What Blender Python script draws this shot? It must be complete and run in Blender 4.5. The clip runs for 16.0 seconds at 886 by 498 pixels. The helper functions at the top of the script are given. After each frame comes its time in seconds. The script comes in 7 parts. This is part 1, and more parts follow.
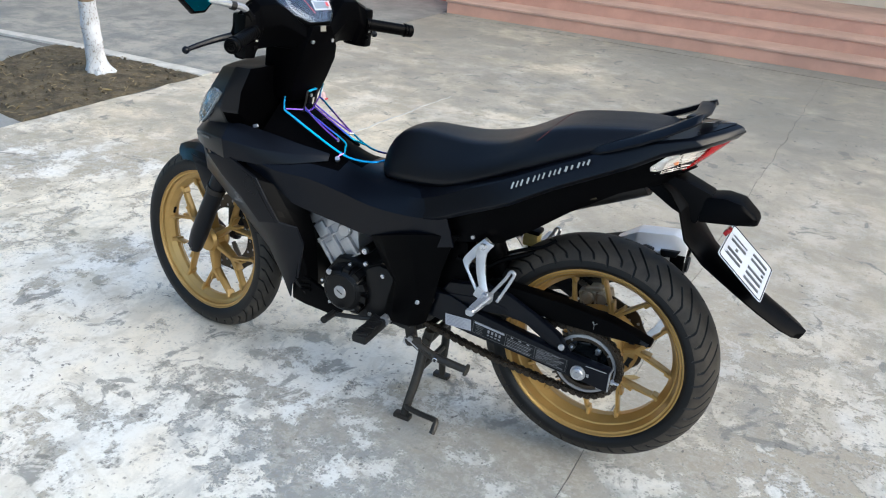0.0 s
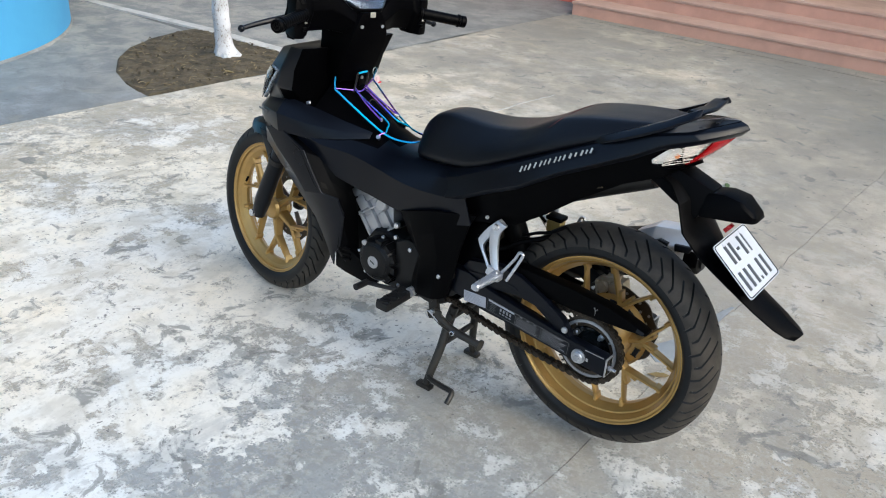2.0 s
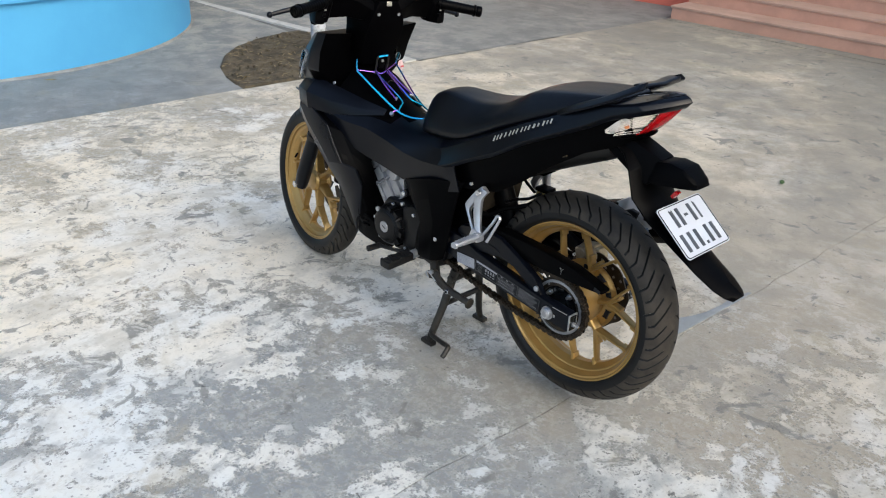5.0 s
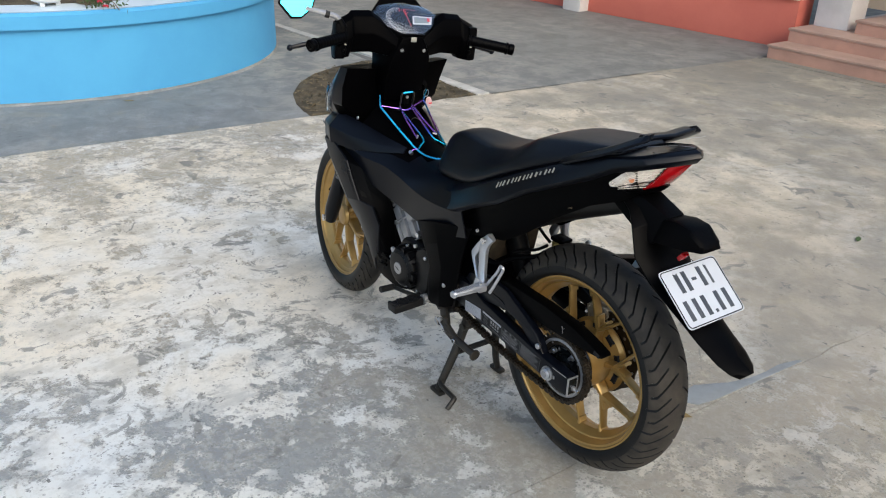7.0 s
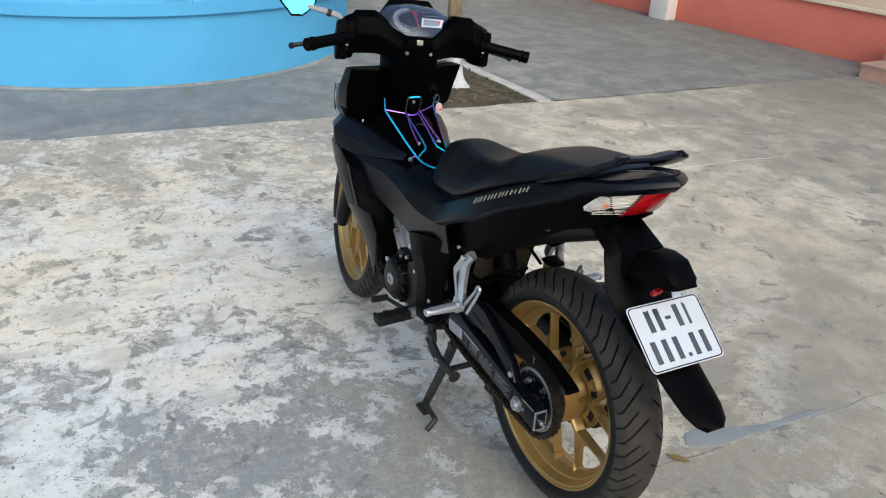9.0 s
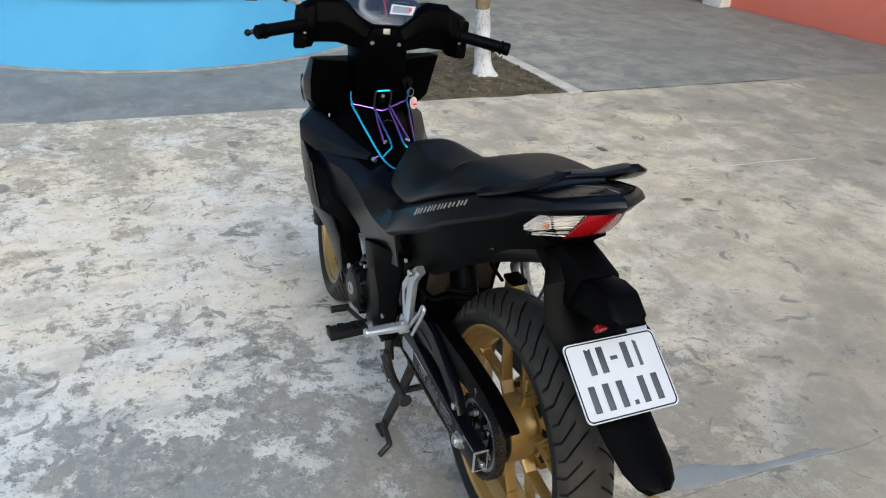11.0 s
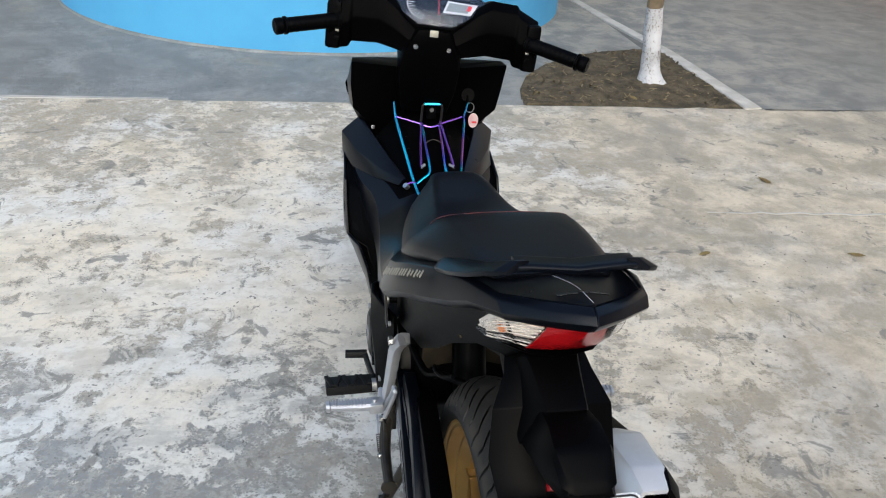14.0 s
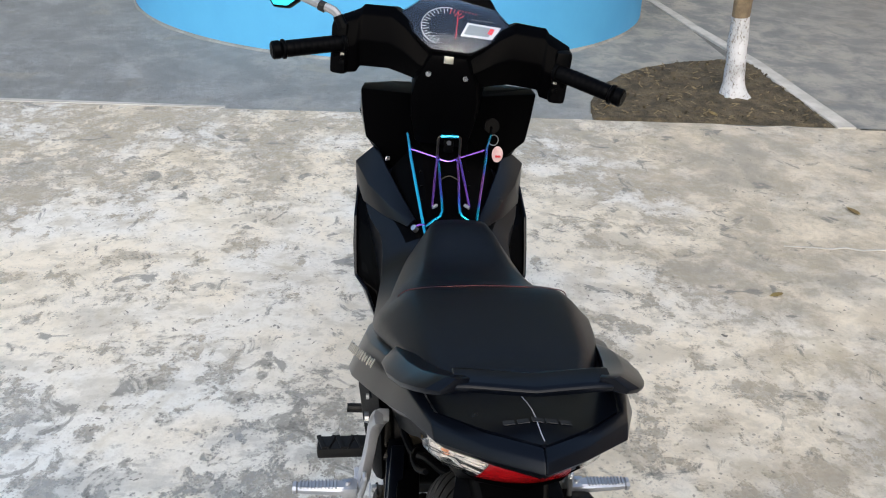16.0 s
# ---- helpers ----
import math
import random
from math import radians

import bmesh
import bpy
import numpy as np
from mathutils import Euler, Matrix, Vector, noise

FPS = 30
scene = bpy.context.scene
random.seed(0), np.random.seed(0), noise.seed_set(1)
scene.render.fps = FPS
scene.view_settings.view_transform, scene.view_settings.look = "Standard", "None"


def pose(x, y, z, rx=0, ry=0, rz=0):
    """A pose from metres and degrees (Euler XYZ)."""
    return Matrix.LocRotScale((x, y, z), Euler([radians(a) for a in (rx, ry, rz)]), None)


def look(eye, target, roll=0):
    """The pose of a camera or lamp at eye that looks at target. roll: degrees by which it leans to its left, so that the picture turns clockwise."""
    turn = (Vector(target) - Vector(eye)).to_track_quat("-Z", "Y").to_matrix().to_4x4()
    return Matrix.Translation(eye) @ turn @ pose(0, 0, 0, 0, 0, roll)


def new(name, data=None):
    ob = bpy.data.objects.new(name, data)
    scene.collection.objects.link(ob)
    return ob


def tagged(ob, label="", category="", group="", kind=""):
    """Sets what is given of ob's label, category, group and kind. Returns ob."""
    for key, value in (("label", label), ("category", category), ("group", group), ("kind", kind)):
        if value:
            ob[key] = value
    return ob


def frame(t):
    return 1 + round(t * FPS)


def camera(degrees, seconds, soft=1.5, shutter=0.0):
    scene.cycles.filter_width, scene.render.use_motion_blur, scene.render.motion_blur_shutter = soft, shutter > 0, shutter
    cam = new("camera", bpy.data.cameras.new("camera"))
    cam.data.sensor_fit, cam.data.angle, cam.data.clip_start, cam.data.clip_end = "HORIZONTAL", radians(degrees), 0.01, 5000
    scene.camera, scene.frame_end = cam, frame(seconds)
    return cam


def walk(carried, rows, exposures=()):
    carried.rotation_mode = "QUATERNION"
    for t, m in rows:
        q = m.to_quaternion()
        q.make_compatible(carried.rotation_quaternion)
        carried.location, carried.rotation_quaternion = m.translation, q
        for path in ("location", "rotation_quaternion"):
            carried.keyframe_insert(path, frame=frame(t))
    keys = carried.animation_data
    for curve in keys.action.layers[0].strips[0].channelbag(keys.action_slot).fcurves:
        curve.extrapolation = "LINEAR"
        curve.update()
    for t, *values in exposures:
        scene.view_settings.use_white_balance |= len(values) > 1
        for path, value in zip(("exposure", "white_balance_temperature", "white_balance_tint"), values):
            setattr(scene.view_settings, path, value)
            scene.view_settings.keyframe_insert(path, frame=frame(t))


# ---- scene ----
cam = camera(54.6, 16.0, 1.1)
PATH = [
    (0, (-0.429, 1.852, 1.46), (0.343, 0.222, 0.596), 4.6),
    (0.5, (-0.488, 1.83, 1.463), (0.335, 0.231, 0.588), 4.9),
    (1, (-0.573, 1.807, 1.464), (0.321, 0.25, 0.582), 5.2),
    (1.5, (-0.662, 1.792, 1.466), (0.311, 0.285, 0.582), 5.2),
    (2, (-0.753, 1.803, 1.476), (0.291, 0.343, 0.593), 4.8),
    (2.5, (-0.836, 1.823, 1.472), (0.255, 0.395, 0.594), 4.1),
    (3, (-0.949, 1.865, 1.48), (0.181, 0.466, 0.606), 3.4),
    (5.3, (-1.245, 1.717, 1.489), (0.065, 0.484, 0.616), 2.9),
    (5.5, (-1.264, 1.692, 1.491), (0.071, 0.481, 0.624), 2.9),
    (6, (-1.287, 1.625, 1.492), (0.096, 0.458, 0.641), 2.8),
    (6.5, (-1.283, 1.541, 1.487), (0.135, 0.409, 0.647), 2.8),
    (7, (-1.289, 1.467, 1.498), (0.16, 0.368, 0.665), 2.9),
    (7.5, (-1.296, 1.406, 1.504), (0.174, 0.337, 0.67), 3.1),
    (8, (-1.318, 1.316, 1.503), (0.187, 0.301, 0.664), 3.4),
    (8.5, (-1.345, 1.243, 1.502), (0.192, 0.277, 0.662), 3.8),
    (11, (-1.264, 0.832, 1.485), (0.346, 0.04, 0.602), 3.9),
    (11.5, (-1.218, 0.755, 1.48), (0.396, -0.009, 0.579), 4.0),
    (12, (-1.167, 0.652, 1.467), (0.465, -0.05, 0.549), 4.0),
    (12.5, (-1.13, 0.561, 1.464), (0.528, -0.068, 0.539), 4.1),
    (13, (-1.079, 0.456, 1.471), (0.615, -0.054, 0.537), 4.2),
    (13.5, (-1.04, 0.398, 1.461), (0.675, -0.032, 0.526), 4.0),
    (14, (-0.981, 0.33, 1.451), (0.751, -0.029, 0.517), 4.0),
    (14.5, (-0.9, 0.267, 1.447), (0.841, -0.04, 0.512), 3.9),
    (15, (-0.851, 0.225, 1.45), (0.894, -0.035, 0.508), 3.7),
    (15.5, (-0.808, 0.185, 1.449), (0.94, -0.024, 0.5), 3.4),
    (16, (-0.775, 0.141, 1.455), (0.98, -0.014, 0.508), 2.9),
]
# the film's own brightening and white balance: seconds, stops, kelvin, tint
GAIN = [(0.0, 1.17, 6010, 3), (3.0, 1.01, 6130, 4), (5.5, 0.86, 6330, 5), (7.0, 0.78, 6350, 5), (8.5, 0.76, 6290, 3), (11.0, 0.71, 6220, 3), (12.5, 0.75, 6190, 4), (14.5, 0.78, 6290, 5), (16.0, 0.83, 6360, 6)]
walk(cam, [(t, look(eye, target, roll)) for t, eye, target, roll in PATH], GAIN)

# ---------------------------------------------------------------- light
world = bpy.data.worlds.new("sky")
scene.world = world
world.use_nodes = True
wn = world.node_tree.nodes
sky = wn.new("ShaderNodeTexSky")
sky.sky_type = "NISHITA"
sky.sun_disc = False
sky.sun_elevation = radians(32)
sky.sun_rotation = radians(-86)
sky.air_density, sky.dust_density, sky.ozone_density = 1.0, 3.0, 1.0
wn["Background"].inputs["Strength"].default_value = 0.165
world.node_tree.links.new(sky.outputs[0], wn["Background"].inputs["Color"])

sun = new("sun", bpy.data.lights.new("sun", "SUN"))
sun.data.energy = 0.85
sun.data.angle = radians(75)
sun.data.color = (1.0, 0.95, 0.90)
sun.matrix_basis = look((-6.8, 0.5, 4.6), (0, 0, 0))


# ---------------------------------------------------------------- materials
def shader(name):
    m = bpy.data.materials.new(name)
    m.use_nodes = True
    return m, m.node_tree.nodes, m.node_tree.links, m.node_tree.nodes["Principled BSDF"]


def noise_node(n, l, coord, scale, detail=4.0, rough=0.55, distort=0.0):
    t = n.new("ShaderNodeTexNoise")
    t.inputs["Scale"].default_value = scale
    t.inputs["Detail"].default_value = detail
    t.inputs["Roughness"].default_value = rough
    t.inputs["Distortion"].default_value = distort
    l.new(coord, t.inputs["Vector"])
    return t.outputs["Fac"]


def ramp(n, l, fac, a, b):
    """0 below a, 1 above b."""
    r = n.new("ShaderNodeMapRange")
    r.interpolation_type = "SMOOTHSTEP"
    r.inputs["From Min"].default_value, r.inputs["From Max"].default_value = a, b
    l.new(fac, r.inputs["Value"])
    return r.outputs["Result"]


def mix(n, l, fac, a, b):
    x = n.new("ShaderNodeMix")
    x.data_type = "RGBA"
    for socket, v in ((x.inputs["Factor"], fac), (x.inputs["A"], a), (x.inputs["B"], b)):
        if isinstance(v, tuple):
            socket.default_value = (*v, 1)
        elif isinstance(v, float):
            socket.default_value = v
        else:
            l.new(v, socket)
    return x.outputs["Result"]


def maths(n, l, op, a, b):
    x = n.new("ShaderNodeMath")
    x.operation = op
    for socket, v in zip(x.inputs, (a, b)):
        if isinstance(v, (int, float)):
            socket.default_value = v
        else:
            l.new(v, socket)
    return x.outputs[0]


def bump(n, l, b, height, strength, distance):
    x = n.new("ShaderNodeBump")
    x.inputs["Strength"].default_value, x.inputs["Distance"].default_value = strength, distance
    l.new(height, x.inputs["Height"])
    l.new(x.outputs["Normal"], b.inputs["Normal"])


def surface(name, c1, c2, rough=0.5, metal=0.0, grain=60.0, stain=4.0, rvar=0.12, bumps=0.1, depth=0.001, coat=0.0, spec=0.5):
    """A plain surface: two colours blended by stains and by grain, uneven gloss, fine relief."""
    m, n, l, b = shader(name)
    co = n.new("ShaderNodeTexCoord").outputs["Object"]
    big = noise_node(n, l, co, stain, 5.0, 0.6)
    fine = noise_node(n, l, co, grain, 4.0, 0.6)
    fac = maths(n, l, "ADD", maths(n, l, "MULTIPLY", ramp(n, l, big, 0.35, 0.65), 0.65), maths(n, l, "MULTIPLY", fine, 0.35))
    l.new(mix(n, l, fac, c1, c2), b.inputs["Base Color"])
    r = maths(n, l, "ADD", maths(n, l, "MULTIPLY", big, rvar * 2), rough - rvar)
    l.new(r, b.inputs["Roughness"])
    b.inputs["Metallic"].default_value = metal
    b.inputs["Specular IOR Level"].default_value = spec
    b.inputs["Coat Weight"].default_value = coat
    b.inputs["Coat Roughness"].default_value = 0.12
    bump(n, l, b, fine, bumps, depth)
    return m


def concrete(name, pale, cool, cream, brown, blue, cover, tired):
    """Old slab: a pale cement skin that has worn off in ragged flakes. Blue-grey and flaky beside the parking place,
    pale in front of it, with cool shade and a warm pool of light put into these two tints; olive-grey further off,
    softer and beige on the building's side; tired blends all of it towards stained plain grey."""
    m, n, l, b = shader(name)
    co = n.new("ShaderNodeTexCoord").outputs["Object"]
    xyz = n.new("ShaderNodeSeparateXYZ")
    l.new(co, xyz.inputs[0])

    def mul(a, c):
        return maths(n, l, "MULTIPLY", a, c)

    def add(a, c):
        return maths(n, l, "ADD", a, c)

    def inv(a):
        return maths(n, l, "SUBTRACT", 1.0, a)

    zone = noise_node(n, l, co, 0.9, 4.0, 0.55)
    mid = noise_node(n, l, co, 2.4, 6.0, 0.62)
    patch = noise_node(n, l, co, 4.2, 15.0, 0.70, 0.3)
    flake = noise_node(n, l, co, 11.5, 15.0, 0.74, 0.5)
    crumb = noise_node(n, l, co, 27.0, 10.0, 0.74, 0.4)
    blot = noise_node(n, l, co, 7.0, 9.0, 0.66, 0.9)
    grit = noise_node(n, l, co, 75.0, 6.0, 0.75)
    speck = noise_node(n, l, co, 36.0, 3.0, 0.5, 0.8)
    wx = add(xyz.outputs["X"], add(mul(maths(n, l, "SUBTRACT", zone, 0.5), 2.1), mul(maths(n, l, "SUBTRACT", mid, 0.5), 1.2)))
    wy = add(xyz.outputs["Y"], add(mul(maths(n, l, "SUBTRACT", mid, 0.5), 1.4), mul(maths(n, l, "SUBTRACT", patch, 0.5), 1.0)))
    # parked: flaky wear plus a shade's cool tint; front: a painted pool of light
    parked = mul(ramp(n, l, wx, 1.60, 0.74), ramp(n, l, wy, -0.45, 0.50))
    front = mul(mul(ramp(n, l, wx, 0.36, 1.14), ramp(n, l, wx, 2.80, 1.8)), ramp(n, l, wy, -1.1, -0.25))
    far = ramp(n, l, wx, 1.9, 2.6)
    trodden = ramp(n, l, wy, -0.5, -1.5)
    # near: olive stains and the bike's contact shade, both put into the colour
    near = mul(mul(ramp(n, l, wx, 0.58, 0.22), ramp(n, l, wy, 0.95, 0.30)), ramp(n, l, wx, -0.65, -0.05))
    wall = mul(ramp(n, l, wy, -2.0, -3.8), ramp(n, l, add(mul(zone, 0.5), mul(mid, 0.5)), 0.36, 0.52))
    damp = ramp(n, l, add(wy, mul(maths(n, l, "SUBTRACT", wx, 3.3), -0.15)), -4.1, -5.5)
    dull = mul(ramp(n, l, wy, 0.35, -0.55), ramp(n, l, wx, 1.30, 0.25))
    stain = mul(ramp(n, l, noise_node(n, l, co, 0.85, 6.0, 0.6, 0.5), 0.52, 0.62), trodden)
    # height of the worn skin against a level that differs from place to place
    s = add(add(mul(patch, 0.42), mul(flake, 0.40)), mul(crumb, 0.18))
    s = add(s, mul(maths(n, l, "SUBTRACT", mid, 0.5), 0.30))
    level = add(0.505 - cover, mul(parked, 0.019))
    level = add(level, mul(front, -0.040))
    level = add(level, mul(far, 0.018))
    level = add(level, mul(near, 0.022))
    d = maths(n, l, "SUBTRACT", s, level)
    crisp, soft = ramp(n, l, d, -0.016, 0.016), ramp(n, l, d, -0.10, 0.10)
    fade = maths(n, l, "MAXIMUM", mul(far, 0.45), maths(n, l, "MAXIMUM", mul(near, 0.30), mul(trodden, 0.80)))
    fade = add(mul(fade, 0.85), 0.15)
    skin = add(mul(crisp, inv(fade)), mul(soft, fade))
    creamy = mul(ramp(n, l, noise_node(n, l, co, 1.3, 4.0, 0.6), 0.40, 0.57), inv(mul(parked, 0.65)))
    skincol = mix(n, l, creamy, mix(n, l, mul(parked, 0.8), pale, cool), cream)
    skincol = mix(n, l, mul(ramp(n, l, crumb, 0.50, 0.62), 0.40), skincol, tuple(0.60 * c for c in pale))
    skincol = mix(n, l, mul(ramp(n, l, flake, 0.50, 0.40), 0.30), skincol, tuple(1.25 * c for c in brown))
    base = mix(n, l, maths(n, l, "MAXIMUM", parked, mul(ramp(n, l, zone, 0.50, 0.60), 0.3)), brown, blue)
    base = mix(n, l, mul(ramp(n, l, crumb, 0.47, 0.54), 0.42), base, tuple(0.72 * c for c in pale))
    base = mix(n, l, mul(ramp(n, l, grit, 0.42, 0.60), 0.42), base, tuple(0.60 * c for c in brown))
    col = mix(n, l, skin, base, skincol)
    # soft smudges, drawn out sideways, brown on the warm side and grey beside the parking place
    drawn = n.new("ShaderNodeMapping")
    drawn.inputs["Scale"].default_value = (1.0, 0.62, 1.0)
    drawn.inputs["Rotation"].default_value = (0, 0, 0.35)
    l.new(co, drawn.inputs["Vector"])
    smudge = noise_node(n, l, drawn.outputs["Vector"], 6.2, 9.0, 0.60, 0.35)
    col = mix(n, l, mul(ramp(n, l, smudge, 0.50, 0.63), 0.58), col, mix(n, l, parked, tuple(1.02 * c for c in brown), tuple(1.08 * c for c in blue)))
    small = noise_node(n, l, drawn.outputs["Vector"], 19.0, 7.0, 0.62, 0.5)
    col = mix(n, l, mul(ramp(n, l, small, 0.56, 0.64), 0.45), col, mix(n, l, parked, tuple(0.86 * c for c in brown), tuple(0.92 * c for c in blue)))
    # pocks crowd along the ragged edge of the skin
    fringe = inv(ramp(n, l, maths(n, l, "ABSOLUTE", d, 0.0), 0.010, 0.070))
    pock = n.new("ShaderNodeTexVoronoi")
    pock.inputs["Scale"].default_value = 105.0
    l.new(co, pock.inputs["Vector"])
    one = n.new("ShaderNodeSeparateColor")
    l.new(pock.outputs["Color"], one.inputs[0])
    hole = mul(ramp(n, l, pock.outputs["Distance"], 0.42, 0.26), ramp(n, l, one.outputs[0], 0.42, 0.48))
    col = mix(n, l, mul(mul(hole, fringe), mul(inv(mul(trodden, 0.7)), 0.62)), col, tuple(0.62 * c for c in blue))
    col = mix(n, l, mul(trodden, 0.56), col, mix(n, l, ramp(n, l, patch, 0.40, 0.60), tuple(0.95 * c for c in brown), (0.605, 0.515, 0.385)))
    # warm light ahead of the bike, mixed in as cream
    col = mix(n, l, mul(mul(front, soft), 0.34), col, (0.70, 0.655, 0.56))
    col = mix(n, l, mul(near, 0.28), col, (0.235, 0.235, 0.215))
    col = mix(n, l, mul(dull, 0.34), col, (0.272, 0.238, 0.193))
    col = mix(n, l, mul(stain, 0.45), col, (0.255, 0.245, 0.215))
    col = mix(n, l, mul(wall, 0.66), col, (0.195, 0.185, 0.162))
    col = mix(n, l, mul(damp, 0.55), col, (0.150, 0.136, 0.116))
    col = mix(n, l, mul(ramp(n, l, blot, 0.580, 0.645), 0.70), col, (0.165, 0.165, 0.155))
    ochre = mul(ramp(n, l, noise_node(n, l, co, 3.1, 6.0, 0.65, 0.6), 0.57, 0.70), 0.40)
    col = mix(n, l, ochre, col, (0.40, 0.345, 0.235))
    spots = mul(ramp(n, l, add(speck, mul(mid, 0.25)), 0.825, 0.855), 0.75)
    col = mix(n, l, spots, col, (0.085, 0.082, 0.078))
    vor = n.new("ShaderNodeTexVoronoi")
    vor.inputs["Scale"].default_value = 34.0
    wob = n.new("ShaderNodeVectorMath")
    wob.operation = "ADD"
    l.new(co, wob.inputs[0])
    push = n.new("ShaderNodeTexNoise")
    push.inputs["Scale"].default_value = 60.0
    l.new(co, push.inputs["Vector"])
    shrink = n.new("ShaderNodeVectorMath")
    shrink.operation = "SCALE"
    shrink.inputs["Scale"].default_value = 0.012
    l.new(push.outputs["Color"], shrink.inputs[0])
    l.new(shrink.outputs["Vector"], wob.inputs[1])
    l.new(wob.outputs["Vector"], vor.inputs["Vector"])
    pebble = mul(mul(ramp(n, l, vor.outputs["Distance"], 0.20, 0.12), ramp(n, l, add(mul(mid, 0.5), mul(patch, 0.5)), 0.49, 0.56)), inv(mul(trodden, 0.6)))
    col = mix(n, l, mul(pebble, 0.62), col, (0.12, 0.118, 0.11))
    if tired:
        col = mix(n, l, tired, col, mix(n, l, ramp(n, l, patch, 0.40, 0.60), tuple(c * 0.70 for c in blue), tuple(c * 1.12 for c in blue)))
    l.new(col, b.inputs["Base Color"])
    l.new(add(mul(skin, 0.22), 0.58), b.inputs["Roughness"])
    b.inputs["Specular IOR Level"].default_value = 0.3
    h = add(add(mul(skin, 0.5), mul(crumb, 0.5)), mul(grit, 0.5))
    bump(n, l, b, h, 0.7, 0.005)
    return m


def see_through(name, colour, rough=0.05, weight=1.0):
    m, n, l, b = shader(name)
    b.inputs["Base Color"].default_value = (*colour, 1)
    b.inputs["Roughness"].default_value = rough
    b.inputs["Transmission Weight"].default_value = weight
    b.inputs["IOR"].default_value = 1.12
    return m


CONCRETE = concrete("worn_concrete", (0.725, 0.708, 0.66), (0.675, 0.715, 0.725), (0.755, 0.675, 0.540), (0.400, 0.352, 0.270), (0.258, 0.276, 0.284), 0.018, 0.0)
CONCRETE_GREY = concrete("grey_concrete", (0.37, 0.38, 0.385), (0.37, 0.38, 0.385), (0.36, 0.355, 0.33), (0.235, 0.24, 0.23), (0.205, 0.216, 0.218), -0.01, 0.5)
CONCRETE_PALE = surface("pale_strip", (0.53, 0.515, 0.48), (0.36, 0.35, 0.32), 0.8, 0, 90, 9, 0.1, 0.4, 0.003)
SLURRY = surface("cement_slurry", (0.277, 0.294, 0.302), (0.21, 0.223, 0.227), 0.6, 0, 60, 9, 0.1, 0.2, 0.001)
JOINT = surface("joint_dirt", (0.10, 0.10, 0.095), (0.19, 0.185, 0.175), 0.9, 0, 80, 6)
SOIL = surface("dry_soil", (0.135, 0.106, 0.062), (0.036, 0.029, 0.018), 0.95, 0, 46, 11, 0.04, 1.0, 0.02)
MATT = surface("matt_black_paint", (0.0018, 0.0025, 0.0048), (0.0027, 0.0036, 0.0066), 0.29, 0, 500, 3, 0.05, 0.05, 0.0003, 0.0, 0.205)
SATIN = surface("deep_black_plastic", (0.0007, 0.0007, 0.0009), (0.0013, 0.0013, 0.0016), 0.36, 0, 400, 5, 0.06, 0.1, 0.0004, 0.0, 0.012)
PLASTIC = surface("black_plastic", (0.0006, 0.0006, 0.0008), (0.0014, 0.0014, 0.0017), 0.40, 0, 350, 6, 0.08, 0.25, 0.0006, 0.0, 0.04)
VINYL = surface("seat_vinyl", (0.0028, 0.0034, 0.0054), (0.0042, 0.0050, 0.0074), 0.38, 0, 600, 5, 0.06, 0.35, 0.0006, 0.0, 0.21)
FAINT = surface("faint_badge_outline", (0.030, 0.031, 0.034), (0.020, 0.021, 0.024), 0.45, 0, 300, 30, 0.1, 0.1, 0.0005, 0.0, 0.3)
RUBBER = surface("tyre_rubber", (0.0060, 0.0062, 0.0068), (0.0115, 0.0110, 0.0105), 0.46, 0, 90, 9, 0.08, 0.3, 0.001, 0.0, 0.22)
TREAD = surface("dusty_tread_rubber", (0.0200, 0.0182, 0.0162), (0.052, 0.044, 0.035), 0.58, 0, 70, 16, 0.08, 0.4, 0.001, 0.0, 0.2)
DUSTY = surface("dusty_plastic", (0.010, 0.009, 0.0075), (0.075, 0.057, 0.036), 0.7, 0, 60, 9, 0.1, 0.3, 0.001, 0.0, 0.1)
GOLD = surface("gold_wheel_paint", (0.47, 0.290, 0.090), (0.36, 0.218, 0.066), 0.37, 0.60, 400, 7, 0.08, 0.06, 0.0004, 0.2)
STEEL = surface("bright_steel", (0.68, 0.69, 0.71), (0.50, 0.50, 0.51), 0.28, 0.95, 200, 12, 0.1)
ALLOYBRIGHT = surface("blasted_bright_alloy", (0.58, 0.59, 0.62), (0.42, 0.43, 0.46), 0.36, 0.75, 300, 10, 0.1, 0.25, 0.0006)
ALLOY = surface("cast_alloy", (0.44, 0.44, 0.45), (0.30, 0.30, 0.31), 0.42, 0.7, 240, 8, 0.1, 0.2, 0.0006)
SHIELDBLUE = surface("blue_grey_shield", (0.10, 0.16, 0.27), (0.16, 0.22, 0.33), 0.28, 0.5, 200, 12, 0.08)
SHIELD = surface("bright_shield", (0.66, 0.67, 0.70), (0.56, 0.57, 0.60), 0.30, 0.45, 200, 12, 0.08)
BRAKE = surface("worn_brake_disc", (0.085, 0.072, 0.058), (0.05, 0.043, 0.036), 0.4, 0.8, 150, 12, 0.1, 0.15)
DARKSTEEL = surface("dark_steel", (0.010, 0.0095, 0.009), (0.022, 0.019, 0.016), 0.45, 0.4, 150, 14, 0.12, 0.2)
ENGINE = surface("engine_black", (0.0022, 0.0022, 0.0025), (0.0045, 0.0045, 0.005), 0.38, 0.0, 180, 8, 0.1, 0.3, 0.0008, 0.0, 0.2)
CHAIN = surface("oily_chain", (0.030, 0.025, 0.020), (0.075, 0.058, 0.042), 0.42, 0.75, 200, 30)
